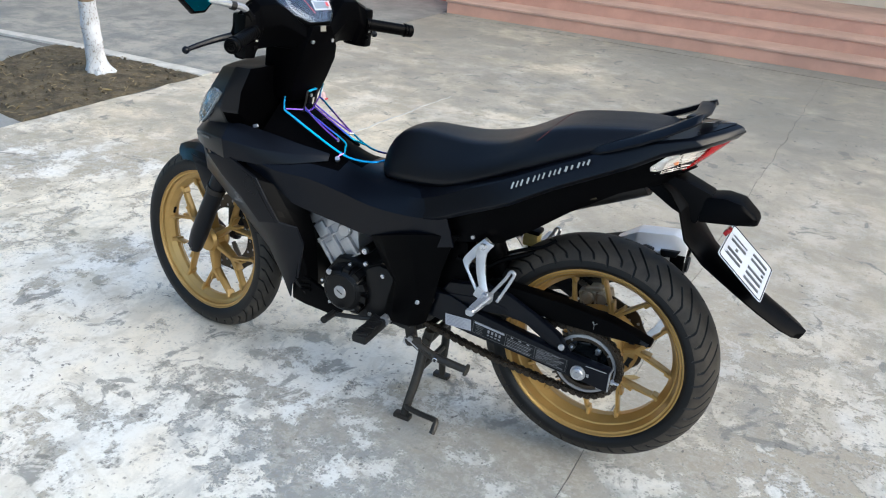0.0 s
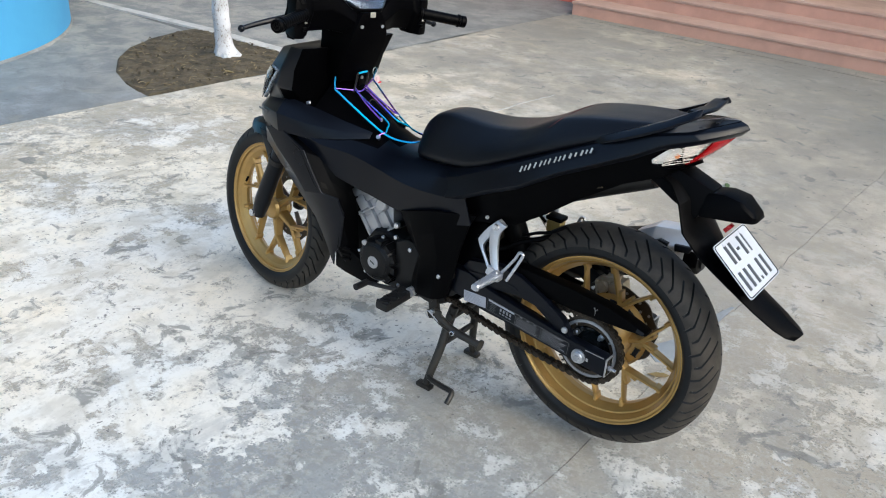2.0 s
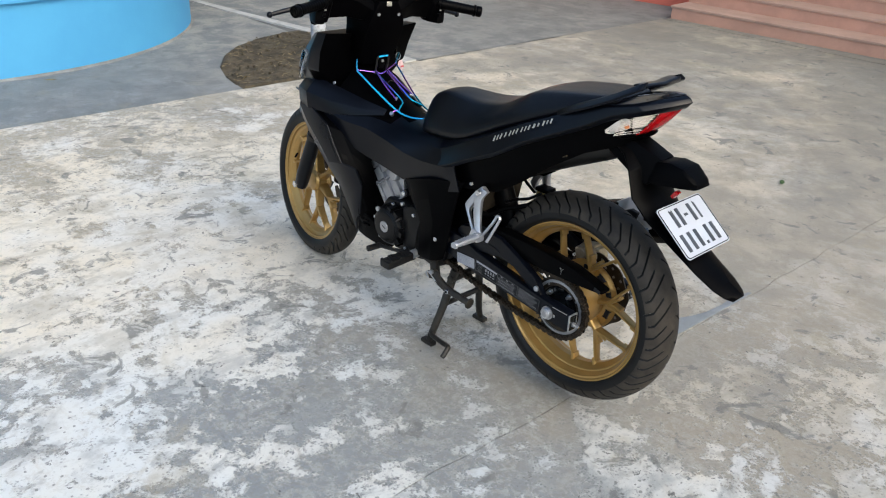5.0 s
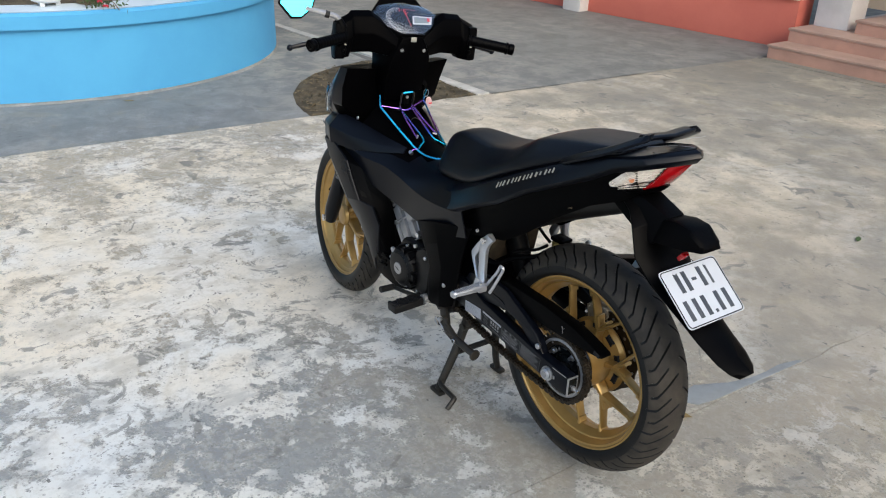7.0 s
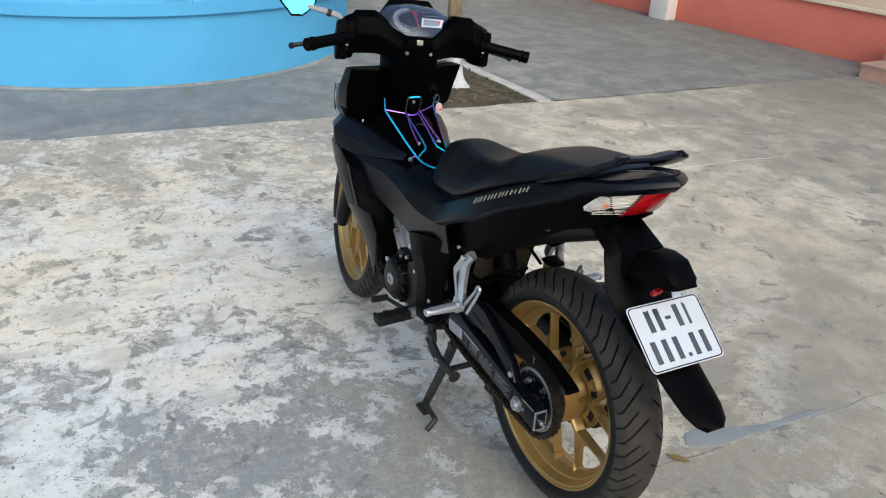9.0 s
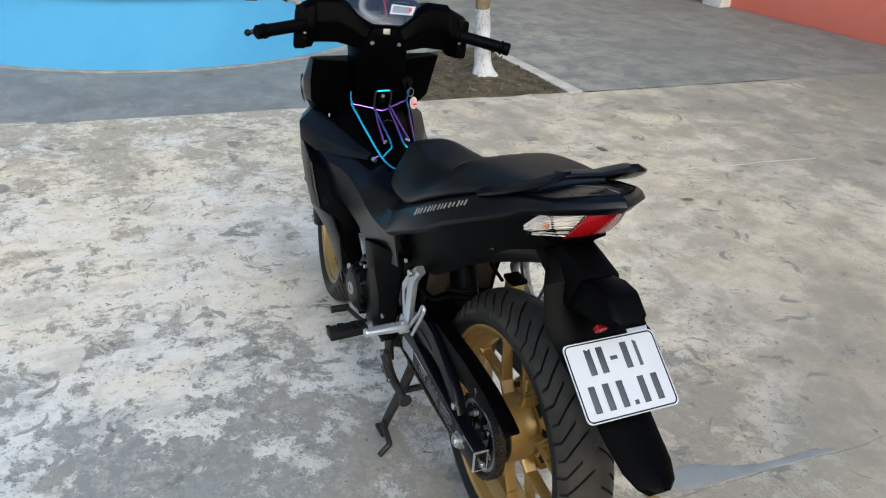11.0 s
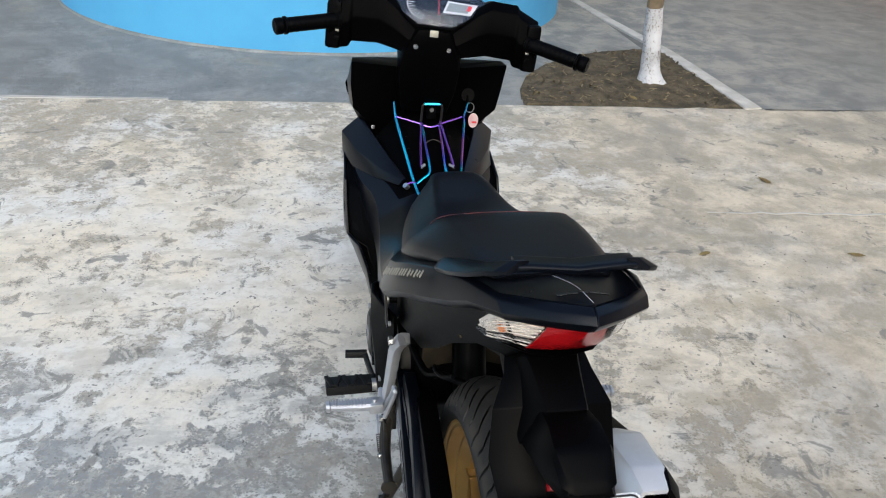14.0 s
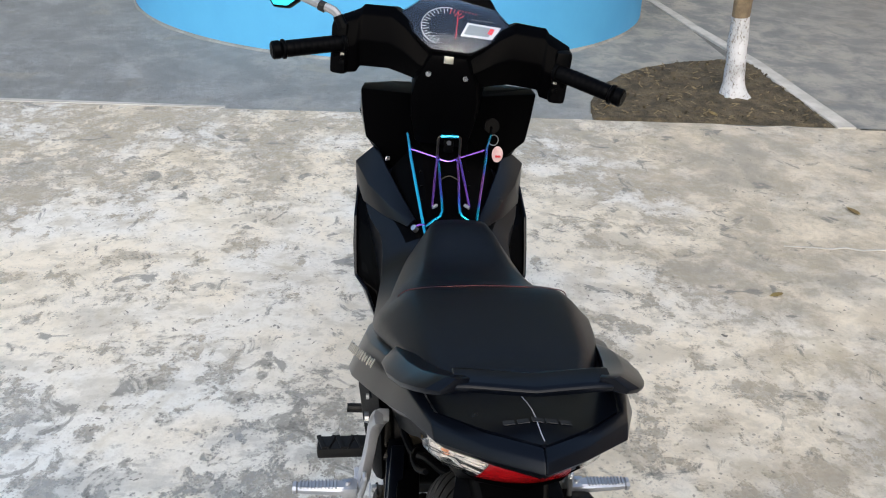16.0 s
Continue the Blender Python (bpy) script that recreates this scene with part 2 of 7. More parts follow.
STAND = surface("worn_stand_paint", (0.004, 0.004, 0.004), (0.034, 0.029, 0.022), 0.5, 0.2, 120, 22, 0.1, 0.3)
WHITE = surface("white_enamel", (0.50, 0.525, 0.57), (0.46, 0.48, 0.52), 0.35, 0, 100, 4, 0.06)
PRINT = surface("black_print", (0.006, 0.0065, 0.008), (0.012, 0.013, 0.015), 0.5, 0, 300, 30, 0.12, 0.1, 0.001, 0.0, 0.2)
DECAL = surface("silver_decal", (0.50, 0.48, 0.43), (0.40, 0.37, 0.30), 0.3, 0.6, 200, 20)
GREYDECAL = surface("grey_decal", (0.15, 0.148, 0.146), (0.10, 0.10, 0.10), 0.4, 0.3, 200, 20)
LABELWHITE = surface("label_white", (0.30, 0.30, 0.31), (0.20, 0.20, 0.21), 0.45, 0.1, 200, 20)
PAPERLINE = surface("label_grey_line", (0.26, 0.26, 0.28), (0.20, 0.20, 0.22), 0.5, 0, 200, 20)
PAPER = surface("label_paper", (0.40, 0.40, 0.43), (0.33, 0.33, 0.36), 0.5, 0, 200, 20)
RED = surface("red_plastic_lens", (0.42, 0.006, 0.010), (0.14, 0.001, 0.002), 0.10, 0, 120, 14, 0.05, 0.3, 0.003, 0.0, 0.35)
PLATEINK = surface("plate_ink", (0.035, 0.040, 0.048), (0.060, 0.066, 0.076), 0.30, 0, 300, 14, 0.08)
REFLEX = surface("red_reflector", (0.40, 0.008, 0.012), (0.28, 0.005, 0.008), 0.25, 0, 300, 30)
AMBER = surface("amber_bulb", (0.52, 0.20, 0.08), (0.40, 0.13, 0.05), 0.3, 0, 120, 12)
CLEAR = see_through("clear_lens", (0.97, 0.97, 0.97), 0.0)
REFLECTOR = surface("chrome_reflector", (0.90, 0.86, 0.80), (0.78, 0.70, 0.62), 0.26, 0.45, 60, 20, 0.06, 0.7, 0.008)
LAMPGREY = surface("head_lamp_chrome", (0.62, 0.64, 0.67), (0.20, 0.21, 0.23), 0.18, 0.7, 60, 26, 0.06, 0.8, 0.010)
DARKGLASS = surface("meter_glass", (0.003, 0.0035, 0.005), (0.005, 0.006, 0.008), 0.05, 0, 100, 3, 0.03, 0.0, 0.001, 0.7, 0.5)
GLOSSBLACK = surface("gloss_black_carrier", (0.012, 0.015, 0.017), (0.02, 0.024, 0.027), 0.14, 0.6, 150, 20, 0.06)
CALIPER = surface("brown_cast_caliper", (0.42, 0.36, 0.26), (0.30, 0.25, 0.18), 0.5, 0.4, 160, 20, 0.1, 0.3)
LCD = surface("lcd", (0.22, 0.25, 0.27), (0.19, 0.22, 0.24), 0.2, 0, 100, 10)
METERGLASS = see_through("meter_lens_plastic", (0.96, 0.97, 1.0), 0.02)
METERGLASS.node_tree.nodes["Principled BSDF"].inputs["IOR"].default_value = 1.40
DARKRED = surface("dark_red_print", (0.16, 0.008, 0.012), (0.12, 0.006, 0.010), 0.4)
MIRROR = surface("blue_mirror", (0.04, 0.55, 0.68), (0.04, 0.53, 0.66), 0.03, 1.0, 50, 3, 0.01, 0.0)
FLUID = surface("brake_fluid_cup", (0.36, 0.28, 0.10), (0.26, 0.19, 0.06), 0.3, 0, 100, 20)
TAGPINK = surface("pink_tag", (0.52, 0.34, 0.35), (0.55, 0.42, 0.42), 0.3, 0, 100, 40)
SEAM = surface("dark_red_thread", (0.07, 0.008, 0.010), (0.05, 0.006, 0.008), 0.7)
REDPRINT = surface("red_print", (0.60, 0.02, 0.03), (0.5, 0.02, 0.03), 0.4)
BLUE = surface("blue_limewash", (0.080, 0.34, 0.60), (0.068, 0.30, 0.56), 0.85, 0, 40, 1.6, 0.05, 0.3, 0.002)
BLUETOP = surface("white_rim_paint", (0.60, 0.68, 0.74), (0.50, 0.60, 0.68), 0.85, 0, 40, 3, 0.05, 0.3, 0.002)
CORAL = surface("coral_wall_paint", (0.62, 0.17, 0.12), (0.55, 0.14, 0.10), 0.85, 0, 50, 1.4, 0.05, 0.2, 0.002)
CREAM = surface("cream_wall_paint", (0.72, 0.60, 0.46), (0.62, 0.50, 0.37), 0.9, 0, 50, 1.2, 0.05, 0.2, 0.002)
PINK = surface("pink_terrazzo", (0.60, 0.335, 0.245), (0.46, 0.262, 0.195), 0.6, 0, 110, 3.5, 0.1, 0.2, 0.001)
PINKTOP = surface("pink_terrazzo_tread", (0.56, 0.362, 0.272), (0.38, 0.245, 0.185), 0.55, 0, 110, 2.0, 0.1, 0.2, 0.001)
COLUMN = surface("white_column_paint", (0.74, 0.70, 0.67), (0.62, 0.58, 0.55), 0.85, 0, 60, 4, 0.05, 0.2, 0.002)
# for the added walls behind the camera
ADDEDBACKWALL = surface("added_back_wall", (0.13, 0.13, 0.115), (0.085, 0.085, 0.075), 0.9, 0, 20, 0.8)
ADDEDFARWALL = surface("added_far_wall", (0.085, 0.090, 0.075), (0.05, 0.055, 0.045), 0.9, 0, 20, 0.8)
ROOF = surface("grey_roof", (0.20, 0.19, 0.18), (0.14, 0.13, 0.13), 0.8, 0, 30, 2)


def flecked(name, white, dark):
    """Limewash on bark, with small flakes fallen off."""
    m, n, l, b = shader(name)
    co = n.new("ShaderNodeTexCoord").outputs["Object"]
    mp = n.new("ShaderNodeMapping")
    mp.inputs["Scale"].default_value = (1, 1, 0.55)
    l.new(co, mp.inputs["Vector"])
    f = noise_node(n, l, mp.outputs["Vector"], 105.0, 6.0, 0.68, 0.4)
    g = noise_node(n, l, co, 9.0, 4.0, 0.6)
    lost = ramp(n, l, maths(n, l, "ADD", f, maths(n, l, "MULTIPLY", g, 0.30)), 0.700, 0.770)
    c = mix(n, l, ramp(n, l, g, 0.3, 0.7), white, tuple(v * 0.78 for v in white))
    l.new(mix(n, l, lost, c, dark), b.inputs["Base Color"])
    b.inputs["Roughness"].default_value = 0.9
    bump(n, l, b, maths(n, l, "SUBTRACT", g, maths(n, l, "MULTIPLY", lost, 0.4)), 0.8, 0.01)
    return m


LIME = flecked("whitewashed_bark", (0.56, 0.57, 0.60), (0.24, 0.215, 0.19))
BARK = surface("brown_bark", (0.20, 0.15, 0.09), (0.10, 0.075, 0.05), 0.9, 0, 40, 8, 0.05, 1.0, 0.015)
LEAF = surface("green_leaf", (0.05, 0.10, 0.03), (0.08, 0.13, 0.04), 0.5, 0, 60, 10)
LITTER = surface("dry_litter", (0.24, 0.19, 0.10), (0.12, 0.085, 0.045), 0.9, 0, 80, 30)
DRYLEAF = surface("dry_leaf", (0.26, 0.20, 0.06), (0.16, 0.10, 0.04), 0.7, 0, 60, 20)
PETAL = surface("red_petal", (0.70, 0.03, 0.06), (0.55, 0.02, 0.05), 0.6, 0, 60, 20)
POT = surface("white_glazed_pot", (0.68, 0.70, 0.71), (0.58, 0.60, 0.61), 0.35, 0, 60, 8)


def rainbow(name):
    """Heat-tinted chrome: its colour runs from cyan through blue to purple along its length."""
    m, n, l, b = shader(name)
    co = n.new("ShaderNodeTexCoord").outputs["Object"]
    w = noise_node(n, l, co, 9.0, 2.0, 0.5)
    c = mix(n, l, ramp(n, l, w, 0.36, 0.50), (0.03, 0.55, 0.72), (0.14, 0.16, 0.75))
    c = mix(n, l, ramp(n, l, w, 0.48, 0.60), c, (0.42, 0.16, 0.52))
    l.new(c, b.inputs["Base Color"])
    b.inputs["Metallic"].default_value, b.inputs["Roughness"].default_value = 0.85, 0.22
    return m


RAINBOW = rainbow("heat_tinted_chrome")
PURPLE = surface("purple_chrome", (0.34, 0.10, 0.48), (0.16, 0.12, 0.55), 0.22, 0.8, 60, 14, 0.05)
CYANMETAL = surface("cyan_chrome", (0.02, 0.62, 0.85), (0.05, 0.36, 0.80), 0.26, 0.6, 60, 4, 0.05)


# ---------------------------------------------------------------- mesh tools
def finish(bm, name, material, angle=35):
    bmesh.ops.recalc_face_normals(bm, faces=bm.faces[:])
    me = bpy.data.meshes.new(name)
    bm.to_mesh(me)
    bm.free()
    me.materials.append(material)
    me.polygons.foreach_set("use_smooth", [True] * len(me.polygons))
    me.set_sharp_from_angle(angle=radians(angle))
    return me


def thing(name, place, label, category, group="", kind=""):
    ob = new(name)
    ob.empty_display_size = 0.1
    ob.matrix_basis = Matrix.Translation(place)
    return tagged(ob, label, category, group, kind)


def part(name, bm, material, parent, label="", m=None, angle=26):
    """One mesh under a thing or under a part, its points given in the world."""
    if m is not None:
        bm.transform(m)
    ob = new(name, finish(bm, name, material, angle))
    ob.parent = parent
    ob.matrix_parent_inverse = parent.matrix_basis.inverted() if parent.data is None else Matrix()
    return tagged(ob, label)


def solid(name, bm, material, label, category, kind="", group=""):
    return tagged(new(name, finish(bm, name, material)), label, category, group, kind)


def soften(bm, width, segments=2, sharp=25):
    edges = [e for e in bm.edges if len(e.link_faces) == 2 and e.calc_face_angle(0) > radians(sharp)]
    if edges and width > 0:
        bmesh.ops.bevel(bm, geom=edges, offset=width, segments=segments, profile=0.6, affect="EDGES", clamp_overlap=True)
    return bm


def box(size, m=None, width=0.0, bm=None):
    bm = bm or bmesh.new()
    made = bmesh.ops.create_cube(bm, size=1.0)["verts"]
    t = (m or Matrix()) @ Matrix.Diagonal((*size, 1))
    for v in made:
        v.co = t @ v.co
    return soften(bm, width) if width else bm


def prism(outline, y0, y1, width=0.0, bm=None):
    """An outline in x and z, drawn out from y0 to y1."""
    bm = bm or bmesh.new()
    a = [bm.verts.new((x, y0, z)) for x, z in outline]
    b = [bm.verts.new((x, y1, z)) for x, z in outline]
    bm.faces.new(a), bm.faces.new(b[::-1])
    for i in range(len(a)):
        j = (i + 1) % len(a)
        bm.faces.new((a[j], a[i], b[i], b[j]))
    bmesh.ops.recalc_face_normals(bm, faces=bm.faces[:])
    return soften(bm, width) if width else bm


def flat(outline, z0, z1, bm=None, width=0.0):
    """An outline in x and y, drawn out from z0 to z1."""
    bm = prism([(x, y) for x, y in outline], z0, z1, 0, bm)
    for v in bm.verts:
        v.co = Vector((v.co.x, v.co.z, v.co.y))
    bmesh.ops.recalc_face_normals(bm, faces=bm.faces[:])
    return soften(bm, width) if width else bm


def lathe(profile, centre, axis=(0, 1, 0), segs=40, bm=None, closed=False):
    """Points of radius and height, turned about an axis through centre."""
    bm = bm or bmesh.new()
    turn = Vector((0, 0, 1)).rotation_difference(Vector(axis)).to_matrix()
    rings = []
    for r, h in profile:
        rings.append([bm.verts.new(Vector(centre) + turn @ Vector((r * math.cos(a), r * math.sin(a), h))) for a in (2 * math.pi * i / segs for i in range(segs))])
    pairs = list(zip(rings, rings[1:])) + ([(rings[-1], rings[0])] if closed else [])
    for p, q in pairs:
        for i in range(segs):
            bm.faces.new((p[i], p[(i + 1) % segs], q[(i + 1) % segs], q[i]))
    if not closed:
        bm.faces.new(rings[0][::-1]), bm.faces.new(rings[-1])
    return bm


def disc(centre, radius, depth, axis=(0, 1, 0), segs=32, edge=0.0, bm=None):
    e = edge
    prof = [(radius - e, 0), (radius, e), (radius, depth - e), (radius - e, depth)] if e else [(radius, 0), (radius, depth)]
    return lathe(prof, centre, axis, segs, bm)


def bar(a, b, r0, r1=None, segs=12, bm=None):
    a, b = Vector(a), Vector(b)
    return lathe([(r0, 0), (r0 if r1 is None else r1, (b - a).length)], a, (b - a).normalized(), segs, bm)


def tube(points, radius, segs=8, smooth=4, bm=None, closed=False):
    """A round rod along a path; radius may be one number or one for each point."""
    bm = bm or bmesh.new()
    pts = [Vector(p) for p in points]
    rad = list(radius) if isinstance(radius, (list, tuple)) else [radius] * len(pts)
    if smooth > 1 and len(pts) > 2:
        path, rr = [], []
        n = len(pts)
        for i in range(n if closed else n - 1):
            p1, p2 = pts[i], pts[(i + 1) % n]
            p0 = pts[i - 1] if (i or closed) else p1
            p3 = pts[(i + 2) % n] if (i + 2 < n or closed) else p2
            for k in range(smooth):
                t = k / smooth
                path.append(0.5 * (2 * p1 + (p2 - p0) * t + (2 * p0 - 5 * p1 + 4 * p2 - p3) * t * t + (3 * p1 - p0 - 3 * p2 + p3) * t ** 3))
                rr.append(rad[i] + (rad[(i + 1) % n] - rad[i]) * t)
        if not closed:
            path.append(pts[-1]), rr.append(rad[-1])
        pts, rad = path, rr
    rings, side = [], None
    count = len(pts)
    for i, p in enumerate(pts):
        d = (pts[(i + 1) % count] if (closed or i + 1 < count) else p) - (pts[i - 1] if (closed or i) else p)
        d.normalize()
        if side is None:
            side = d.orthogonal().normalized()
        side = (side - d * side.dot(d)).normalized()
        up = d.cross(side)
        rings.append([bm.verts.new(p + rad[i] * (math.cos(a) * side + math.sin(a) * up)) for a in (2 * math.pi * k / segs for k in range(segs))])
    for p, q in list(zip(rings, rings[1:])) + ([(rings[-1], rings[0])] if closed else []):
        for k in range(segs):
            bm.faces.new((p[k], p[(k + 1) % segs], q[(k + 1) % segs], q[k]))
    if not closed:
        bm.faces.new(rings[0][::-1]), bm.faces.new(rings[-1])
    return bm


def skin(rows, thick, width=0.003, side=1, fine=1):
    """A shell over rows of points, thick inwards, with rounded edges; fine: steps between rows and between columns; side -1 mirrors it across the bike."""
    grid = np.array([[(x, y, z) for x, y, z in r] for r in rows], float)
    steps = fine if isinstance(fine, tuple) else (fine, fine)
    for axis, fine in enumerate(steps):
        if fine < 2:
            continue
        g = np.moveaxis(grid, axis, 0)
        n = len(g)
        out = []
        for i in range(n - 1):
            p0, p1, p2, p3 = g[max(i - 1, 0)], g[i], g[i + 1], g[min(i + 2, n - 1)]
            for k in range(fine):
                t = k / fine
                out.append(0.5 * (2 * p1 + (p2 - p0) * t + (2 * p0 - 5 * p1 + 4 * p2 - p3) * t * t + (3 * p1 - p0 - 3 * p2 + p3) * t ** 3))
        out.append(g[-1])
        grid = np.moveaxis(np.array(out), 0, axis)
    grid[..., 1] *= side
    bm = bmesh.new()
    verts = [[bm.verts.new(p) for p in row] for row in grid]
    for i in range(len(verts) - 1):
        for j in range(len(verts[0]) - 1):
            q = (verts[i][j], verts[i][j + 1], verts[i + 1][j + 1], verts[i + 1][j])
            bm.faces.new(q if side > 0 else q[::-1])
    bmesh.ops.remove_doubles(bm, verts=bm.verts[:], dist=0.0005)
    bm.normal_update()
    top = list(bm.verts)
    low = {v: bm.verts.new(v.co - v.normal * thick) for v in top}
    rim = [e for e in bm.edges if len(e.link_faces) == 1]
    for f in list(bm.faces):
        bm.faces.new([low[v] for v in reversed(f.verts)])
    for e in rim:
        a, b = e.verts
        bm.faces.new((a, b, low[b], low[a]))
    bmesh.ops.recalc_face_normals(bm, faces=bm.faces[:])
    return soften(bm, width, 2, 22) if width else bm


def loft(rings, width=0.0, side=1):
    """A closed body over rings of points that all have the same count."""
    bm = bmesh.new()
    vs = [[bm.verts.new((x, y * side, z)) for x, y, z in r] for r in rings]
    n = len(vs[0])
    for p, q in zip(vs, vs[1:]):
        for k in range(n):
            bm.faces.new((p[k], p[(k + 1) % n], q[(k + 1) % n], q[k]))
    bm.faces.new(vs[0][::-1]), bm.faces.new(vs[-1])
    bmesh.ops.recalc_face_normals(bm, faces=bm.faces[:])
    return soften(bm, width, 2, 22) if width else bm


def both(name, rows, thick, material, parent, label="", width=0.003, fine=1, m=None):
    return [part(name, skin(rows, thick, width, s, fine), material, parent, label, m) for s in (1, -1)]


# ---------------------------------------------------------------- the motorcycle
# x runs forward, y to the rider's left; rear axle above x = 0. It stands on its centre stand with the bar turned a little to the right.
BIKE = thing("motorcycle", (0.55, 0, 0), "matt black underbone motorcycle with gold wheels on its centre stand", "motorcycle")
RA, FA = Vector((0, 0, 0.335)), Vector((1.268, 0, 0.284))
HEAD, RAKE = Vector((0.92, 0, 0.90)), Vector((-0.43, 0, 0.90)).normalized()
STEER = Matrix.Translation(HEAD) @ Matrix.Rotation(radians(-9.4), 4, RAKE) @ Matrix.Translation(-HEAD)
FORK = Matrix.Translation((-0.016, -0.015, -0.0035)) @ STEER


def tyre_mesh(centre, radius, half, rim, grooves, slant):
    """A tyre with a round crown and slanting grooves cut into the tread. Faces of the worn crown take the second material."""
    around, across = 32 * grooves, 45
    a = np.linspace(0, 2 * np.pi, around, endpoint=False)
    s = np.linspace(-1, 1, across)
    crown = np.abs(s)
    # bead, sidewall and crown as one curve
    ang = s * 1.95
    tuck = np.clip((np.abs(ang) - 1.57) / 0.38, 0, 1)
    y = half * np.sin(np.clip(ang, -1.57, 1.57)) * (1 - 0.20 * tuck ** 1.6)
    mid = radius - 0.92 * half
    r = np.where(np.abs(ang) <= 1.57, mid + 0.92 * half * np.cos(ang), mid + (rim - mid) * tuck)
    # the mesh is sheared along the grooves, so that their walls follow its lines
    shear = slant * (np.minimum(crown, 0.5) ** 1.25 * 1.3 + 0.25 * np.maximum(crown - 0.5, 0))
    aa = a[:, None] + shear[None] * 2 * np.pi / grooves
    pitch = around // grooves
    col = np.arange(around)[:, None] + np.where(s[None] > 0, 0, pitch // 2)
    long_cut = (col % pitch < 2) * np.clip((crown[None] - 0.05) / 0.06, 0, 1) * np.clip((0.62 - crown[None]) / 0.08, 0, 1)
    side_cut = ((col + pitch // 2) % pitch < 2) * (crown[None] > 0.26) * (crown[None] < 0.70)
    rr = r[None] - 0.0058 * np.maximum(long_cut, side_cut)
    pts = np.stack([rr * np.cos(aa) + centre[0], np.broadcast_to(y[None], rr.shape) + centre[1], rr * np.sin(aa) + centre[2]], -1)
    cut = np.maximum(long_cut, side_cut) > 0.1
    bm = bmesh.new()
    vs = [[bm.verts.new(p) for p in row] for row in pts]
    for i in range(around):
        j = (i + 1) % around
        for k in range(across - 1):
            f = bm.faces.new((vs[i][k], vs[i][k + 1], vs[j][k + 1], vs[j][k]))
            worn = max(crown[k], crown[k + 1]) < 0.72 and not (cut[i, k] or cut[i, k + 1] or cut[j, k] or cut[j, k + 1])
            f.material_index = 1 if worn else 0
        bm.faces.new((vs[i][0], vs[j][0], vs[j][-1], vs[i][-1]))
    return bm


def spoke_mesh(centre, angle, r_hub, r_fork, r_rim, y0, spread, w):
    """One cast spoke that forks like a Y on its way to the rim."""
    bm = bmesh.new()

    def at(r, a, y):
        return (centre[0] + r * math.cos(a), centre[1] + y, centre[2] + r * math.sin(a))

    def beam(r0, a0, r1, a1, w0, w1, t0, t1):
        d = Vector(at(r1, a1, 0)) - Vector(at(r0, a0, 0))
        side = Vector((-d.z, 0, d.x)).normalized()
        rings = []
        for r, a, ww, t in ((r0, a0, w0, t0), (r1, a1, w1, t1)):
            p = Vector(at(r, a, y0))
            rings.append([p + side * ww * sx + Vector((0, t * sy, 0)) for sx, sy in ((-1, -0.7), (-0.6, -1), (0.6, -1), (1, -0.7), (1, 0.7), (0.6, 1), (-0.6, 1), (-1, 0.7))])
        v = [[bm.verts.new(p) for p in ring] for ring in rings]
        for k in range(8):
            bm.faces.new((v[0][k], v[0][(k + 1) % 8], v[1][(k + 1) % 8], v[1][k]))
        bm.faces.new(v[0][::-1]), bm.faces.new(v[1])

    beam(r_hub, angle, r_fork, angle, w * 2.2, w * 1.25, 0.020, 0.014)
    for s in (-1, 1):
        beam(r_fork - 0.006, angle, r_rim, angle + s * spread, w, w * 0.8, 0.014, 0.011)
        beam(r_rim - 0.018, angle + s * spread, r_rim + 0.004, angle + s * spread, w * 0.8, w * 1.7, 0.012, 0.016)
        beam(r_fork + 0.004, angle + s * spread * 0.10, r_fork + 0.034, angle + s * spread * 0.36, w * 1.1, w * 0.9, 0.013, 0.012)
    disc(at(r_fork + 0.004, angle, y0 - 0.013), w * 1.35, 0.026, (0, 1, 0), 14, bm=bm)
    return bm


